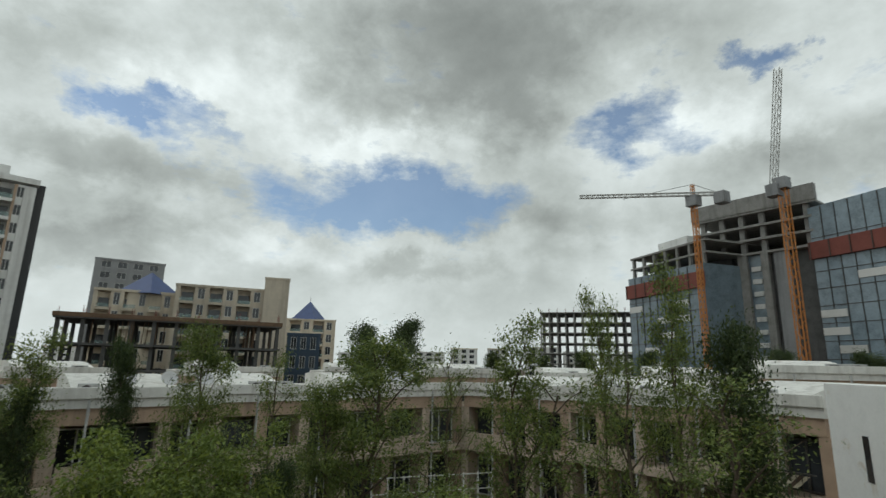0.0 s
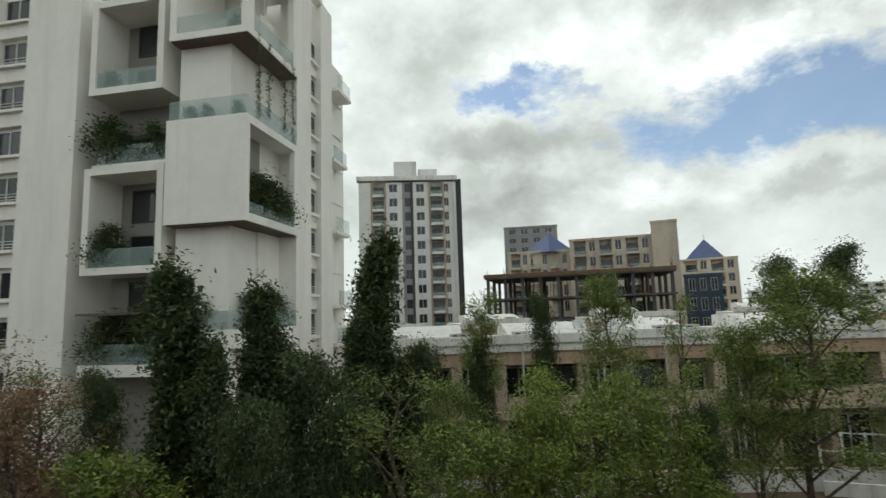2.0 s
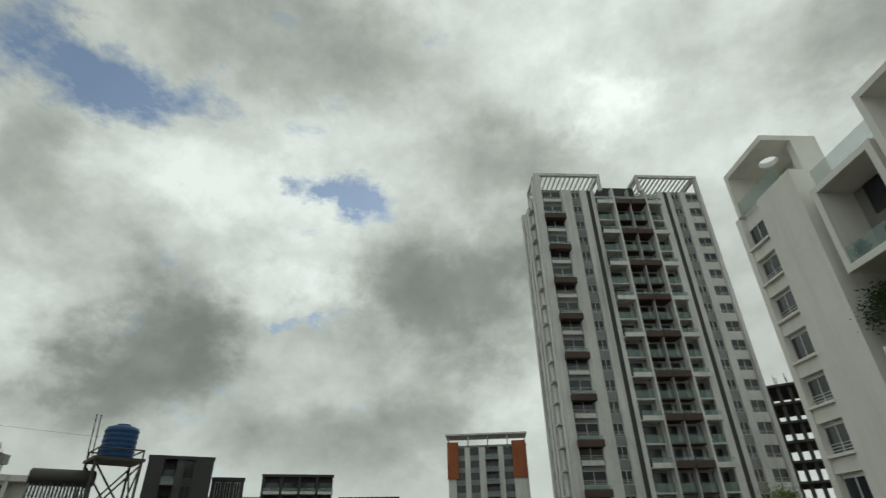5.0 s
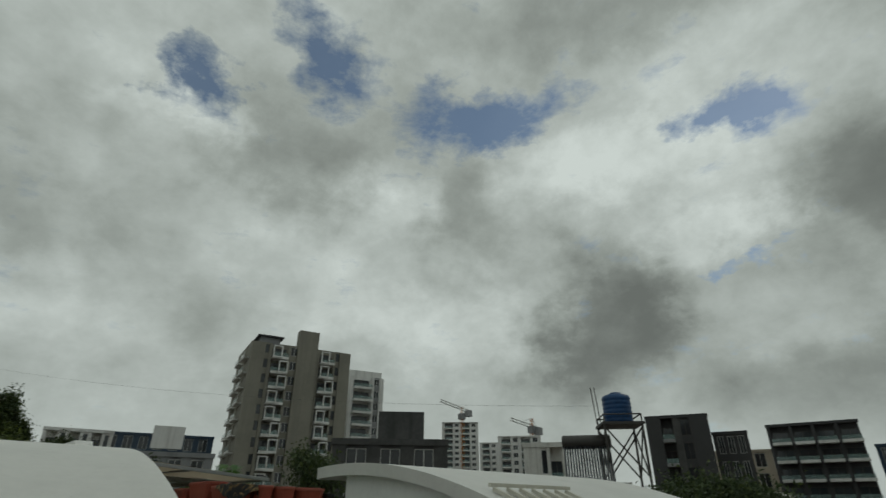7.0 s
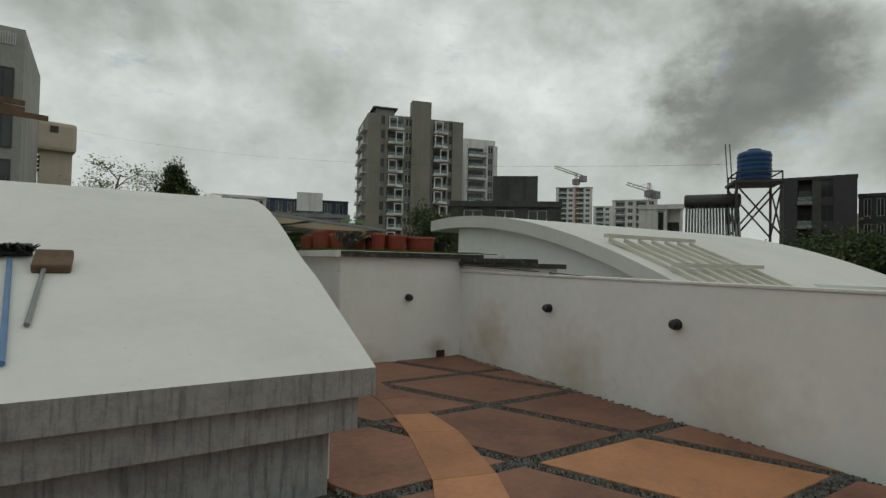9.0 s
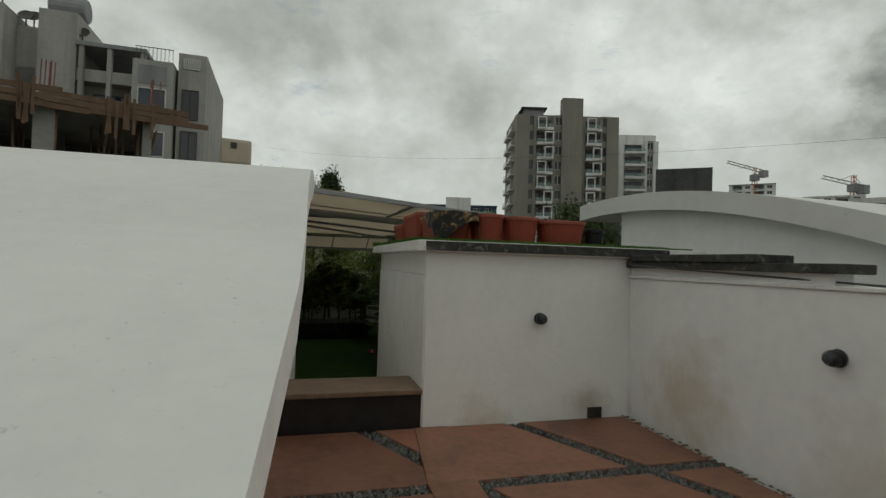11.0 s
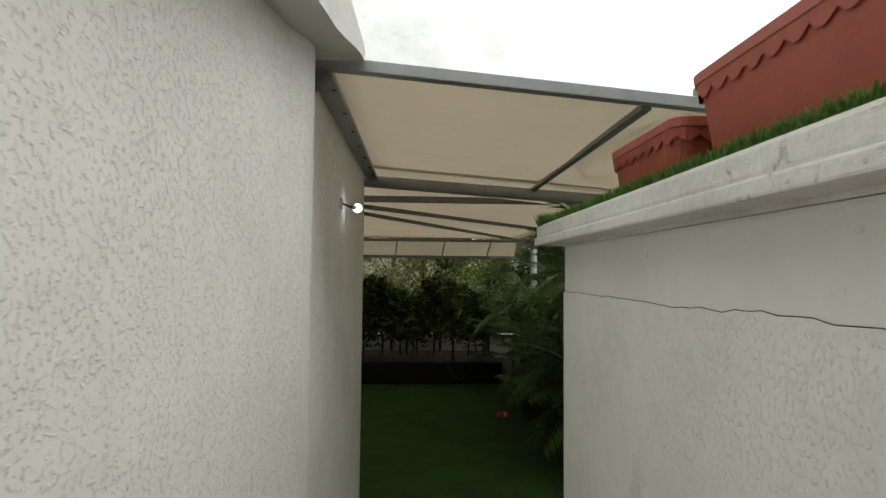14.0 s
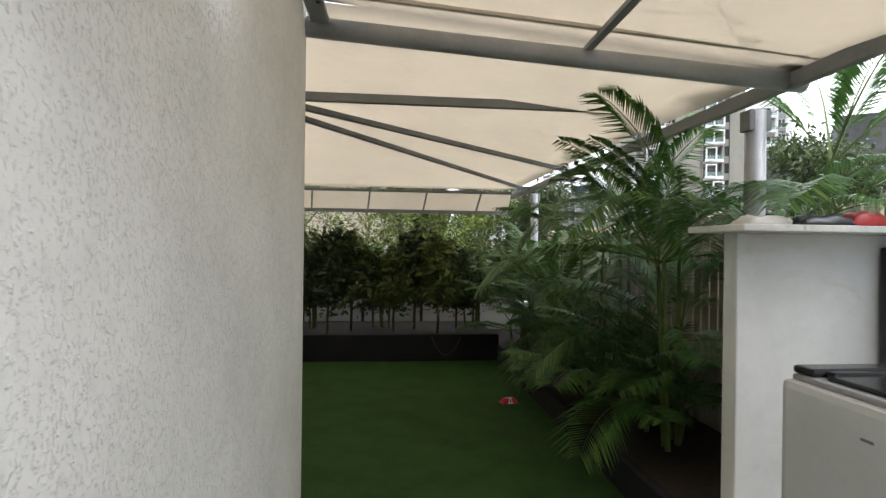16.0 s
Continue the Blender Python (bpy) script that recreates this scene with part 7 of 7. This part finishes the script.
POLE_B = mat("blue_painted_pole", (0.1, 0.19, 0.36), 0.45, 0.15, 8.0, 0.0)
br = thing("floor_brush", "black bristle brush with a blue pole on the vault", "brush")
part("pole", tubem(on_vault(-2.82, -3.15, 0.02), on_vault(-3.0, -1.75, 0.03), 0.016), POLE_B, br, "pale blue pole")
part("head", tubem(on_vault(-3.16, -1.62, 0.05), on_vault(-2.9, -1.58, 0.05), 0.045), BLACKP, br)
bm = bmesh.new()
random.seed(9)
for i in range(170):
    p = on_vault(-3.16, -1.62, 0.05).lerp(on_vault(-2.9, -1.58, 0.05), random.random())
    q = p + Vector((random.uniform(-0.07, 0.07), random.uniform(-0.13, 0.06), random.uniform(-0.03, 0.05)))
    tube(bm, p, q, 0.012, 0.003, 4, False)
part("bristles", bm, BLACKP, br, "black matted bristles")
mp_ = thing("mop", "grey mop with a brown worn head on the vault", "mop")
part("pole", tubem(on_vault(-2.78, -2.75, 0.02), on_vault(-2.8, -1.85, 0.03), 0.014), STEEL, mp_, "grey steel pole")
part("head", box(bmesh.new(), -0.11, -0.13, 0, 0.11, 0.13, 0.07, 0.02, Matrix.Translation(on_vault(-2.76, -1.8, 0.01)) @ Matrix.Rotation(radians(25), 4, "X")), TIMBER, mp_, "brown worn head")

# slatted skylight on the next vault
sk = thing("skylight_frame", "white slatted skylight frame on the next vault", "skylight")
SK = mat("cream_painted_timber", (0.6, 0.58, 0.5), 0.7, 0.08, 3.0, 0.1)


def on_other(x, y, up=0.0):
    return Vector((x, y, other_vault_z(y) + up))


def plank(name, a, b, w, h, material, parent):
    d = b - a
    bm = bmesh.new()
    box(bm, -w / 2, -h / 2, 0, w / 2, h / 2, d.length)
    bmesh.ops.transform(bm, matrix=Matrix.Translation(a) @ d.to_track_quat("Z", "Y").to_matrix().to_4x4(), verts=bm.verts)
    return part(name, bm, material, parent)


for i in range(7):
    x = 3.2 + 0.3 * i
    plank("slat", on_other(x, -1.55, 0.05), on_other(x, -3.45, 0.08), 0.06, 0.05, SK, sk)
for y in (-1.55, -2.55, -3.4):
    plank("cross_bar", on_other(3.1, y, 0.1), on_other(5.1, y, 0.1), 0.05, 0.05, SK, sk)
plank("broken_board", on_other(4.4, -3.3, 0.14), on_other(5.2, -3.45, 0.14), 0.2, 0.03, TIMBER, sk)

# ---- roofs beyond the next house: tank stand, solar heater ----
m0, w0 = front_between(at(54.5, 26), at(70.5, 21))
hs = thing("house", "white low house with a tin lean-to roof", "house", m0)
part("wall", boxm(w0 * 0.42, 0, 0, w0, 7, 9.0), HOUSE_W, hs)
part("roof_slab", boxm(w0 * 0.4, -0.3, 9.0, w0 * 0.86, 7.2, 9.25), HOUSE_W, hs)
part("wall", boxm(0, 0.6, 0, w0 * 0.42, 6, 8.7), PAINT_G, hs)
bm = bmesh.new()
n = 40
for i in range(n):
    x0, x1 = w0 * 0.42 * i / n, w0 * 0.42 * (i + 1) / n
    z = 8.95 + (0.05 if i % 2 else 0.0)
    box(bm, x0, 0.0, z, x1, 6.2, z + 0.04)
part("tin_roof", bm, FRAME_D, hs, "dark corrugated tin roof")
st = thing("tank_stand", "dark steel stand carrying a blue water tank", "tank stand", Matrix.Translation(at(62.1, 24.2, 2.05)) @ Matrix.Rotation(radians(-50), 4, "Z"))
for x in (-0.75, 0.75):
    for y in (-0.75, 0.75):
        part("leg", tubem((x, y, 0), (x, y, 2.55), 0.05, n=6), FRAME_D, st)
for a, b in (((-0.75, -0.75), (0.75, -0.75)), ((0.75, -0.75), (0.75, 0.75)), ((0.75, 0.75), (-0.75, 0.75)), ((-0.75, 0.75), (-0.75, -0.75))):
    part("brace", tubem((*a, 0.5), (*b, 2.4), 0.035, n=5), FRAME_D, st)
    part("brace", tubem((*b, 0.5), (*a, 2.4), 0.035, n=5), FRAME_D, st)
    part("rail", tubem((*a, 2.9), (*b, 2.9), 0.03, n=5), FRAME_D, st)
    part("rail_post", tubem((*a, 2.5), (*a, 2.9), 0.03, n=5), FRAME_D, st)
part("platform", boxm(-0.85, -0.85, 2.5, 0.85, 0.85, 2.6), FRAME_D, st)
for x in (-0.95, -0.8):
    part("rod", tubem((x, -0.2, 2.55), (x - 0.1, -0.2, 4.1), 0.02, n=5), FRAME_D, st)
tk = thing("water_tank", "blue ribbed plastic water tank on a steel stand", "water tank", Matrix.Translation(at(62.1, 24.2, 4.651)))
prof = [(0.55, 0.0)]
for i in range(6):
    prof += [(0.58, 0.05 + 0.18 * i), (0.6, 0.1 + 0.18 * i), (0.58, 0.16 + 0.18 * i)]
prof += [(0.55, 1.14), (0.4, 1.2), (0.22, 1.22)]
part("tank", lathe(prof, 26), TANK, tk, smooth=True)
part("lid", lathe([(0.24, 1.2), (0.25, 1.24), (0.24, 1.28), (0.05, 1.3)], 20), TANK, tk, "round screw lid")
sh_ = thing("solar_water_heater", "solar water heater with tilted tubes and a drum", "solar heater", Matrix.Translation(at(58.7, 23.5, 1.95)) @ Matrix.Rotation(radians(-58), 4, "Z"))
part("drum", lathe([(0.2, -1.0), (0.28, -0.95), (0.28, 0.95), (0.2, 1.0)], 20, Matrix.Translation((0, 0.5, 2.0)) @ Matrix.Rotation(radians(90), 4, "Y")), FRAME_D, sh_, smooth=True)
me = mesh_of("tube", tubem((0, -1.1, 0.15), (0, 0.4, 1.9), 0.04, n=8), GLASS_D)
for i in range(18):
    shared("tube", me, sh_, Matrix.Translation((-0.9 + 0.105 * i, 0, 0)))
for x in (-0.9, 0.9):
    part("leg", tubem((x, 0.55, 0), (x, 0.55, 1.9), 0.03, n=6), STEEL, sh_)
    part("leg", tubem((x, -1.15, 0), (x, -1.1, 0.2), 0.03, n=6), STEEL, sh_)


# sagging cable across the view
def cable(label, a, b, sag, r):
    cu = bpy.data.curves.new("cable", "CURVE")
    cu.dimensions, cu.bevel_depth = "3D", r
    sp = cu.splines.new("POLY")
    n = 40
    sp.points.add(n)
    for i in range(n + 1):
        u = i / n
        p = a.lerp(b, u) - Vector((0, 0, 4 * sag * u * (1 - u)))
        sp.points[i].co = (*p, 1)
    cu.materials.append(FRAME_D)
    tagged(new("cable", cu), label, "cable")


cable("thin dark overhead cable across the sky", at(-3.2, 60, el(10.8, 60)), at(60.5, 25, el(9.4, 25)), 1.2, 0.004)
cable("thin grey hose hanging in a loop over the bed kerb", Vector((-0.02, 9.815, -0.43)), Vector((0.42, 9.815, -0.43)), 0.27, 0.008)
cable("loose black cable lying along the parapet end", Vector((1.75, -0.14, 1.31)), Vector((1.9, -2.3, 1.225)), 0.0, 0.006)


# ---- grey apartment house and formwork behind the vault ----
def house_behind():
    GREYB = mat("pale_grey_render", (0.36, 0.355, 0.33), 0.85, 0.12, 0.4, 0.1, 10.0, 0.02, streak=0.8, streak_col=(0.2, 0.19, 0.175))
    a, b = Vector((-24.6, 39.0, GROUND)), Vector((-8.4, 39.5, GROUND))
    m_, w = front_between(a, b)
    t = thing("apartment_house", "pale grey apartment house with a roof terrace", "building", m_)
    H = 16.7 - GROUND
    part("wall", boxm(0, 1.5, 0, w - 3.2, 9, H - 2.0), GREYB, t)
    part("wall", boxm(w - 2.0, 0, 0, w, 11.5, H, 0.02), GREYB, t, "plain end wall")
    part("wall", boxm(-1.9, -0.5, H - 6, 3.2, 9, H + 1.7), GREYB, t, "grey stair head")
    part("wall", boxm(3.2, 1.5, H - 6, 6.2, 9, H + 1.0), GREYB, t)
    part("wall", boxm(5.0, 0.2, H - 6, 7.4, 9, H + 2.0), GREYB, t)
    part("roof_slab", boxm(7.4, 0.0, H - 0.35, w - 4.2, 9, H - 0.05), PAINT_G, t)
    for x in (7.6, 9.4, w - 4.6):
        part("column", boxm(x, 0.1, H - 6, x + 0.3, 0.5, H - 0.35), GREYB, t)
    part("wall", boxm(7.4, 0.3, H - 2.9, w - 4.2, 1.5, H - 2.0), GREYB, t)
    bay = part("bay", boxm(w - 4.9, -0.8, 0, w - 2.2, 1.5, H - 1.1), GREYB, t)
    # no opening here: a flat panel whose grey is the recess's shade
    part("bay_recess", boxm(w - 4.5, -0.84, H - 2.9, w - 2.6, -0.78, H - 1.5), PAINT_G, bay, "flat grey panel standing in for a shaded recess")
    for z in (H - 5.1, H - 8.3, H - 11.4):
        add_window(t, 1.9, 1.9, Matrix.Translation((w - 4.5, -0.9, z)))
        add_window(t, 1.2, 2.3, Matrix.Translation((w - 1.7, -0.1, z)), "dark")
        add_window(t, 2.2, 1.6, Matrix.Translation((8.2, 1.4, z)), "dark")
    gr = part("roof_grille", boxm(w - 1.6, -0.06, H - 1.2, w - 0.5, -0.02, H - 1.14), FRAME_W, t)
    me = mesh_of("bar", boxm(-0.03, -0.06, H - 1.2, 0.03, -0.02, H - 0.35), FRAME_W)
    for i in range(9):
        shared("bar", me, gr, Matrix.Translation((w - 1.6 + 0.137 * i, 0, 0)))
    rl_ = part("roof_rail", boxm(w - 4.8, -0.7, H - 0.15, w - 2.2, -0.66, H - 0.1), FRAME_D, t)
    me = mesh_of("baluster", boxm(-0.015, -0.7, H - 1.1, 0.015, -0.66, H - 0.15), FRAME_D)
    for i in range(10):
        shared("baluster", me, rl_, Matrix.Translation((w - 4.7 + 0.27 * i, 0, 0)))
    part("roof_tank", lathe([(0.8, -1.2), (0.9, -1.1), (0.9, 1.1), (0.8, 1.2)], 18, Matrix.Translation((6.3, 2.0, H + 2.88)) @ Matrix.Rotation(radians(90), 4, "Y")), PAINT_G, t, "grey lying roof tank")
    for x, y, z in ((2.9, 0.0, H + 1.7), (3.6, 1.8, H + 1.0), (4.1, 1.8, H + 1.0), (7.5, 1.0, H + 0.0)):
        part("dish", lathe([(0.02, 0.0), (0.3, 0.05), (0.5, 0.16), (0.48, 0.19), (0.02, 0.03)], 16, Matrix.Translation((x, y, z + 0.8)) @ Matrix.Rotation(radians(60), 4, "X")), FRAME_D, t, "dark satellite dish")
        part("dish_mast", tubem((x, y, z - 0.2), (x, y, z + 0.8), 0.05, n=6), FRAME_D, t)


house_behind()


def formwork():
    a, b = Vector((-17.8, 17.2, GROUND)), Vector((-7.2, 20.6, GROUND))
    m_, w = front_between(a, b)
    t = thing("construction_frame", "concrete frame wrapped in brown timber formwork", "construction", m_)
    H = 7.3 - GROUND
    part("floor_slab", boxm(0, 0, H - 0.35, w, 9, H), CONC, t)
    part("floor_slab", boxm(0, 0.5, H - 3.7, w, 9, H - 3.4), CONC, t)
    part("back_wall", boxm(0, 8.6, 0, w, 9, H - 0.4), DARKCONC, t)
    for i in range(4):
        for y in (0.3, 6.0):
            part("column", boxm(w * i / 3 - (0.35 if i else 0), y, 0, w * i / 3 + (0.35 if i < 3 else 0), y + 0.5, H - 0.35), CONC, t)
    rnd = random.Random(4)
    me = [mesh_of("edge_board", boxm(0, -0.06, 0, l, 0.0, 0.22), TIMBER) for l in (1.6, 2.2, 3.0)]
    for k, z in enumerate((H - 0.45, H - 0.2, H + 0.06)):
        x = -0.2
        while x < w:
            ob = shared("edge_board", rnd.choice(me), t, Matrix.Translation((x, -0.02 - 0.03 * rnd.random(), z + rnd.uniform(-0.05, 0.05))) @ Matrix.Rotation(radians(rnd.uniform(-2, 2)), 4, "Y"))
            x += 1.5
    pr = mesh_of("prop", tubem((0, 0, 0), (0.05, 0, 3.1), 0.06, 0.05, 6), TIMBER)
    for i in range(40):
        shared("prop", pr, t, Matrix.Translation((rnd.uniform(0, w), rnd.uniform(-0.1, 4.0), H - 3.45)) @ Matrix.Rotation(radians(rnd.uniform(-4, 4)), 4, "Y"))
    hg = mesh_of("hanging_batten", boxm(-0.06, -0.12, -1.0, 0.06, -0.06, 0.5), TIMBER)
    for i in range(22):
        shared("hanging_batten", hg, t, Matrix.Translation((rnd.uniform(0, w), -0.02, H - 0.1 + rnd.uniform(-0.3, 0.3))) @ Matrix.Rotation(radians(rnd.uniform(-6, 6)), 4, "Y"))
    # flank boards, slanting
    me2 = mesh_of("flank_board", boxm(0.0, 0, 0, 0.06, 2.4, 0.22), TIMBER)
    for i in range(16):
        shared("flank_board", me2, t, Matrix.Translation((w + 0.02 + 0.03 * rnd.random(), rnd.uniform(-0.2, 6.5), H - 0.5 + 0.2 * rnd.randrange(3))) @ Matrix.Rotation(radians(rnd.uniform(-5, 3)), 4, "X"))
    pr2 = mesh_of("raking_prop", tubem((0, 0, 0), (0.5, 0.6, 2.6), 0.06, 0.05, 6), TIMBER)
    for i in range(12):
        shared("raking_prop", pr2, t, Matrix.Translation((w - 0.3, 0.3 + i * 0.65, H - 3.2)))
    br_ = mesh_of("starter_bar", tubem((0, 0, 0), (0.03, 0, 1.5), 0.02, 0.02, 4), RUST)
    for i in range(4):
        for k in range(5):
            shared("starter_bar", br_, t, Matrix.Translation((w * i / 3 + rnd.uniform(-0.3, 0.3), 0.5 + rnd.uniform(-0.2, 0.2), H)))


formwork()


def water_tower():
    p = at(-4.6, 60)
    t = thing("water_tower", "stained beige concrete water tower with a stair", "water tower", Matrix.Translation(p) @ Matrix.Rotation(radians(10), 4, "Z"))
    z1 = el(10.9, 60) - GROUND
    part("tank_box", boxm(-1.6, -1.6, z1 - 2.6, 1.6, 1.6, z1, 0.3), BEIGE, t)
    part("shaft", boxm(-1.0, -1.0, 0, 1.35, 1.2, z1 - 2.55), BEIGE, t)
    part("vent", boxm(-0.4, -1.64, z1 - 1.0, 0.2, -1.55, z1 - 0.4), FRAME_D, t, "small dark vent")
    part("wall", boxm(-2, 0, 0, 13, 2, z1 - 5.6), BEIGE, t, "long beige roof parapet")
    for i in range(4):
        part("stair_landing", boxm(-1.9, -0.8, z1 - 3.2 - 0.4 * i, -1.0, 0.4, z1 - 3.1 - 0.4 * i), FRAME_D, t)


water_tower()


# ---- greenery on the stacked building's balconies ----
BAL = make_tree("balcony_plant", "bushy green balcony plant in the loggia", 71, 1.6, 0.8, 12, 26, 0.17, 0.14, LEAF_D, bare=0.05, cat="plant", flat=1.0)
first = True
for x, y, z, s in ((13.9, -35.0, 7.6, 1.25), (13.8, -36.4, 7.6, 1.4), (13.8, -37.8, 7.6, 1.35), (13.9, -39.0, 7.6, 1.2), (23.7, -34.8, 11.5, 1.5), (22.6, -35.2, 11.5, 1.0), (20.6, -35.2, 11.5, 1.2), (19.6, -35.0, 11.5, 0.8), (23.4, -34.8, 4.85, 1.3), (22.6, -34.9, 4.85, 0.7), (23.7, -34.9, 16.35, 0.7), (23.2, -34.9, -1.0, 1.4), (20.4, -34.9, -1.0, 1.6), (17.5, -34.5, 13.5, 0.55), (16.3, -34.4, 13.5, 0.5), (14.2, -34.3, 13.5, 0.5), (16.2, -35.0, 0.9, 0.9), (14.2, -36.0, 0.9, 1.0), (13.9, -38.5, 0.9, 1.1), (14.4, -34.2, 19.05, 0.5)):
    mm = Matrix.Translation((x, y, z)) @ Matrix.Rotation(x * 3, 4, "Z") @ Matrix.Scale(s, 4)
    if first:
        BAL.matrix_world = mm
        first = False
    else:
        copy_thing(BAL, mm)
for i, (y, zl) in enumerate(((-34.9, 13.8), (-36.1, 14.2), (-38.2, 13.9), (-39.4, 13.6))):
    tips = [(13.2 + 0.05 * math.sin(k), y + 0.06 * math.sin(k * 1.7), 19.0 - (19.0 - zl) * k / 24) for k in range(25)]
    vn = thing("hanging_vine", "dark trailing vine hanging from the corner loggia", "vine")
    part("stem", tubem(tips[0], tips[-1], 0.02, n=5), BARK, vn)
    ob = new("leaves", leaf_mesh("leaves", tips, 16, 0.1, 0.15, 80 + i, LEAF_D, 1.0))
    ob.parent = vn

# ---- paving: stone slabs between pebble bands ----
def clip(poly, ax, val, keep_less):
    out = []
    for i, p in enumerate(poly):
        q = poly[(i + 1) % len(poly)]
        a, b = (p[ax] <= val) == keep_less, (q[ax] <= val) == keep_less
        if a:
            out.append(p)
        if a != b:
            u = (val - p[ax]) / (q[ax] - p[ax])
            out.append((p[0] + u * (q[0] - p[0]), p[1] + u * (q[1] - p[1])))
    return out


def area(poly):
    return abs(sum(a[0] * b[1] - b[0] * a[1] for a, b in zip(poly, poly[1:] + poly[:1]))) / 2


PATH_L = [(-0.06, -0.02), (-0.2, -1.0), (-0.22, -1.7), (-0.31, -2.18), (-0.42, -2.65), (-0.7, -3.5), (-1.3, -4.6), (-2.2, -5.6)]
PATH_R = [(0.2, -0.02), (0.1, -1.0), (0.07, -1.7), (0.01, -2.3), (-0.04, -2.8), (-0.28, -3.6), (-0.9, -4.9), (-1.9, -6.0)]


def on_path(x, y):
    xl = np.interp(-y, [-p[1] for p in PATH_L], [p[0] for p in PATH_L])
    xr = np.interp(-y, [-p[1] for p in PATH_R], [p[0] for p in PATH_R])
    return xl - 0.01 < x < xr + 0.01 and y > -5.8


PW, QW = 0.072, 0.062
for q in range(8):
    for k in range(-9, 4):
        ya, yb = -1.07 + 1.23 - 1.23 * q - QW, -1.07 - 1.23 * q + QW
        px = lambda j, y: -0.44 + 1.19 * j - 0.46 * y
        poly = [(px(k, ya) + PW, ya), (px(k, yb) + PW, yb), (px(k + 1, yb) - PW, yb), (px(k + 1, ya) - PW, ya)]
        for ax, v, less in ((0, 1.78 if q < 3 else 1.8, True), (0, -1.26 if q < 3 else -8.85, False), (1, -0.015, True), (1, -8.85, False)):
            poly = clip(poly, ax, v, less)
            if len(poly) < 3:
                break
        if len(poly) < 3 or area(poly) < 0.01:
            continue
        if q == 2:
            poly = clip(poly, 1, -3.34, True) if poly[0][0] < -1.3 else poly
        part("slab", prism(poly, -0.03, 0.0 + 0.001 * ((k * 3 + q) % 3), 0.004), STONE2 if (k + 2 * q) % 5 == 0 and k < 0 else STONE, FLOOR)
for i in range(len(PATH_L) - 1):
    g = 0.0025
    a, b, c, d = PATH_L[i], PATH_L[i + 1], PATH_R[i + 1], PATH_R[i]
    part("slab", prism([(a[0], a[1] - g), (d[0], d[1] - g), (c[0], c[1] + g), (b[0], b[1] + g)], -0.03, 0.007, 0.003), STONE2 if i > 2 else STONE, FLOOR)

# pebbles set in the bands
r_ = np.random.RandomState(12)
base = []
for i in range(8):
    a = i * math.pi / 4
    base.append((math.cos(a), math.sin(a), 0.0))
base = [(0.55 * x, 0.55 * y, 0.75) for x, y, z in base[::2]] + base
vs_, fs_ = [], []


def pebble(x, y, s):
    n0 = len(vs_)
    ang, st = r_.rand() * 6.28, r_.uniform(0.55, 1.0)
    ca, sa = math.cos(ang), math.sin(ang)
    for bx, by, bz in base:
        X, Y = bx * s, by * s * st
        vs_.append((x + X * ca - Y * sa, y + X * sa + Y * ca, -0.028 + bz * s * 1.0 + 0.012))
    fs_.append((n0, n0 + 1, n0 + 2, n0 + 3))
    for i in range(4):
        o = n0 + 4 + 2 * i
        o1, o2 = n0 + 4 + (2 * i + 1) % 8, n0 + 4 + (2 * i + 2) % 8
        fs_.append((n0 + i, o, o1))
        fs_.append((n0 + i, o1, o2, n0 + (i + 1) % 4))


count = 0
for q in range(-1, 4):
    yq = -1.07 - 1.23 * q
    for x in np.arange(-1.25 if q < 2 else -4.0, 1.82, 0.026):
        for y in np.arange(yq - 0.06, yq + 0.061, 0.03):
            X, Y = x + r_.uniform(-0.01, 0.01), y + r_.uniform(-0.01, 0.01)
            if Y < -0.02 and not on_path(X, Y):
                pebble(X, Y, r_.uniform(0.011, 0.019))
for k in range(-3, 4):
    for y in np.arange(-5.2, -0.02, 0.026):
        for dx in np.arange(-0.066, 0.067, 0.033):
            X, Y = -0.44 + 1.19 * k - 0.46 * y + dx + r_.uniform(-0.01, 0.01), y + r_.uniform(-0.01, 0.01)
            if (-1.25 if y > -3.4 else -4.5) < X < 1.8 and not on_path(X, Y):
                pebble(X, Y, r_.uniform(0.011, 0.019))
me = bpy.data.meshes.new("pebbles")
me.from_pydata(vs_, [], fs_)
me.materials.append(PEBBLE)
pb = new("pebbles", me)
pb.parent = FLOOR
tagged(pb, "dark grey river pebbles set in bands", kind="stuff")
# debris along the wall foot
bm = bmesh.new()
random.seed(5)
for i in range(160):
    y = -random.random() * 4.2
    s = random.uniform(0.004, 0.014)
    box(bm, 1.80 + random.uniform(-0.03, 0.025), y, -0.002, 1.80 + random.uniform(-0.03, 0.025) + s, y + s * 1.5, s * 0.6)
tagged(part("wall_foot_debris", bm, TREAD, FLOOR), "flakes of plaster and grit at the wall foot", kind="stuff")
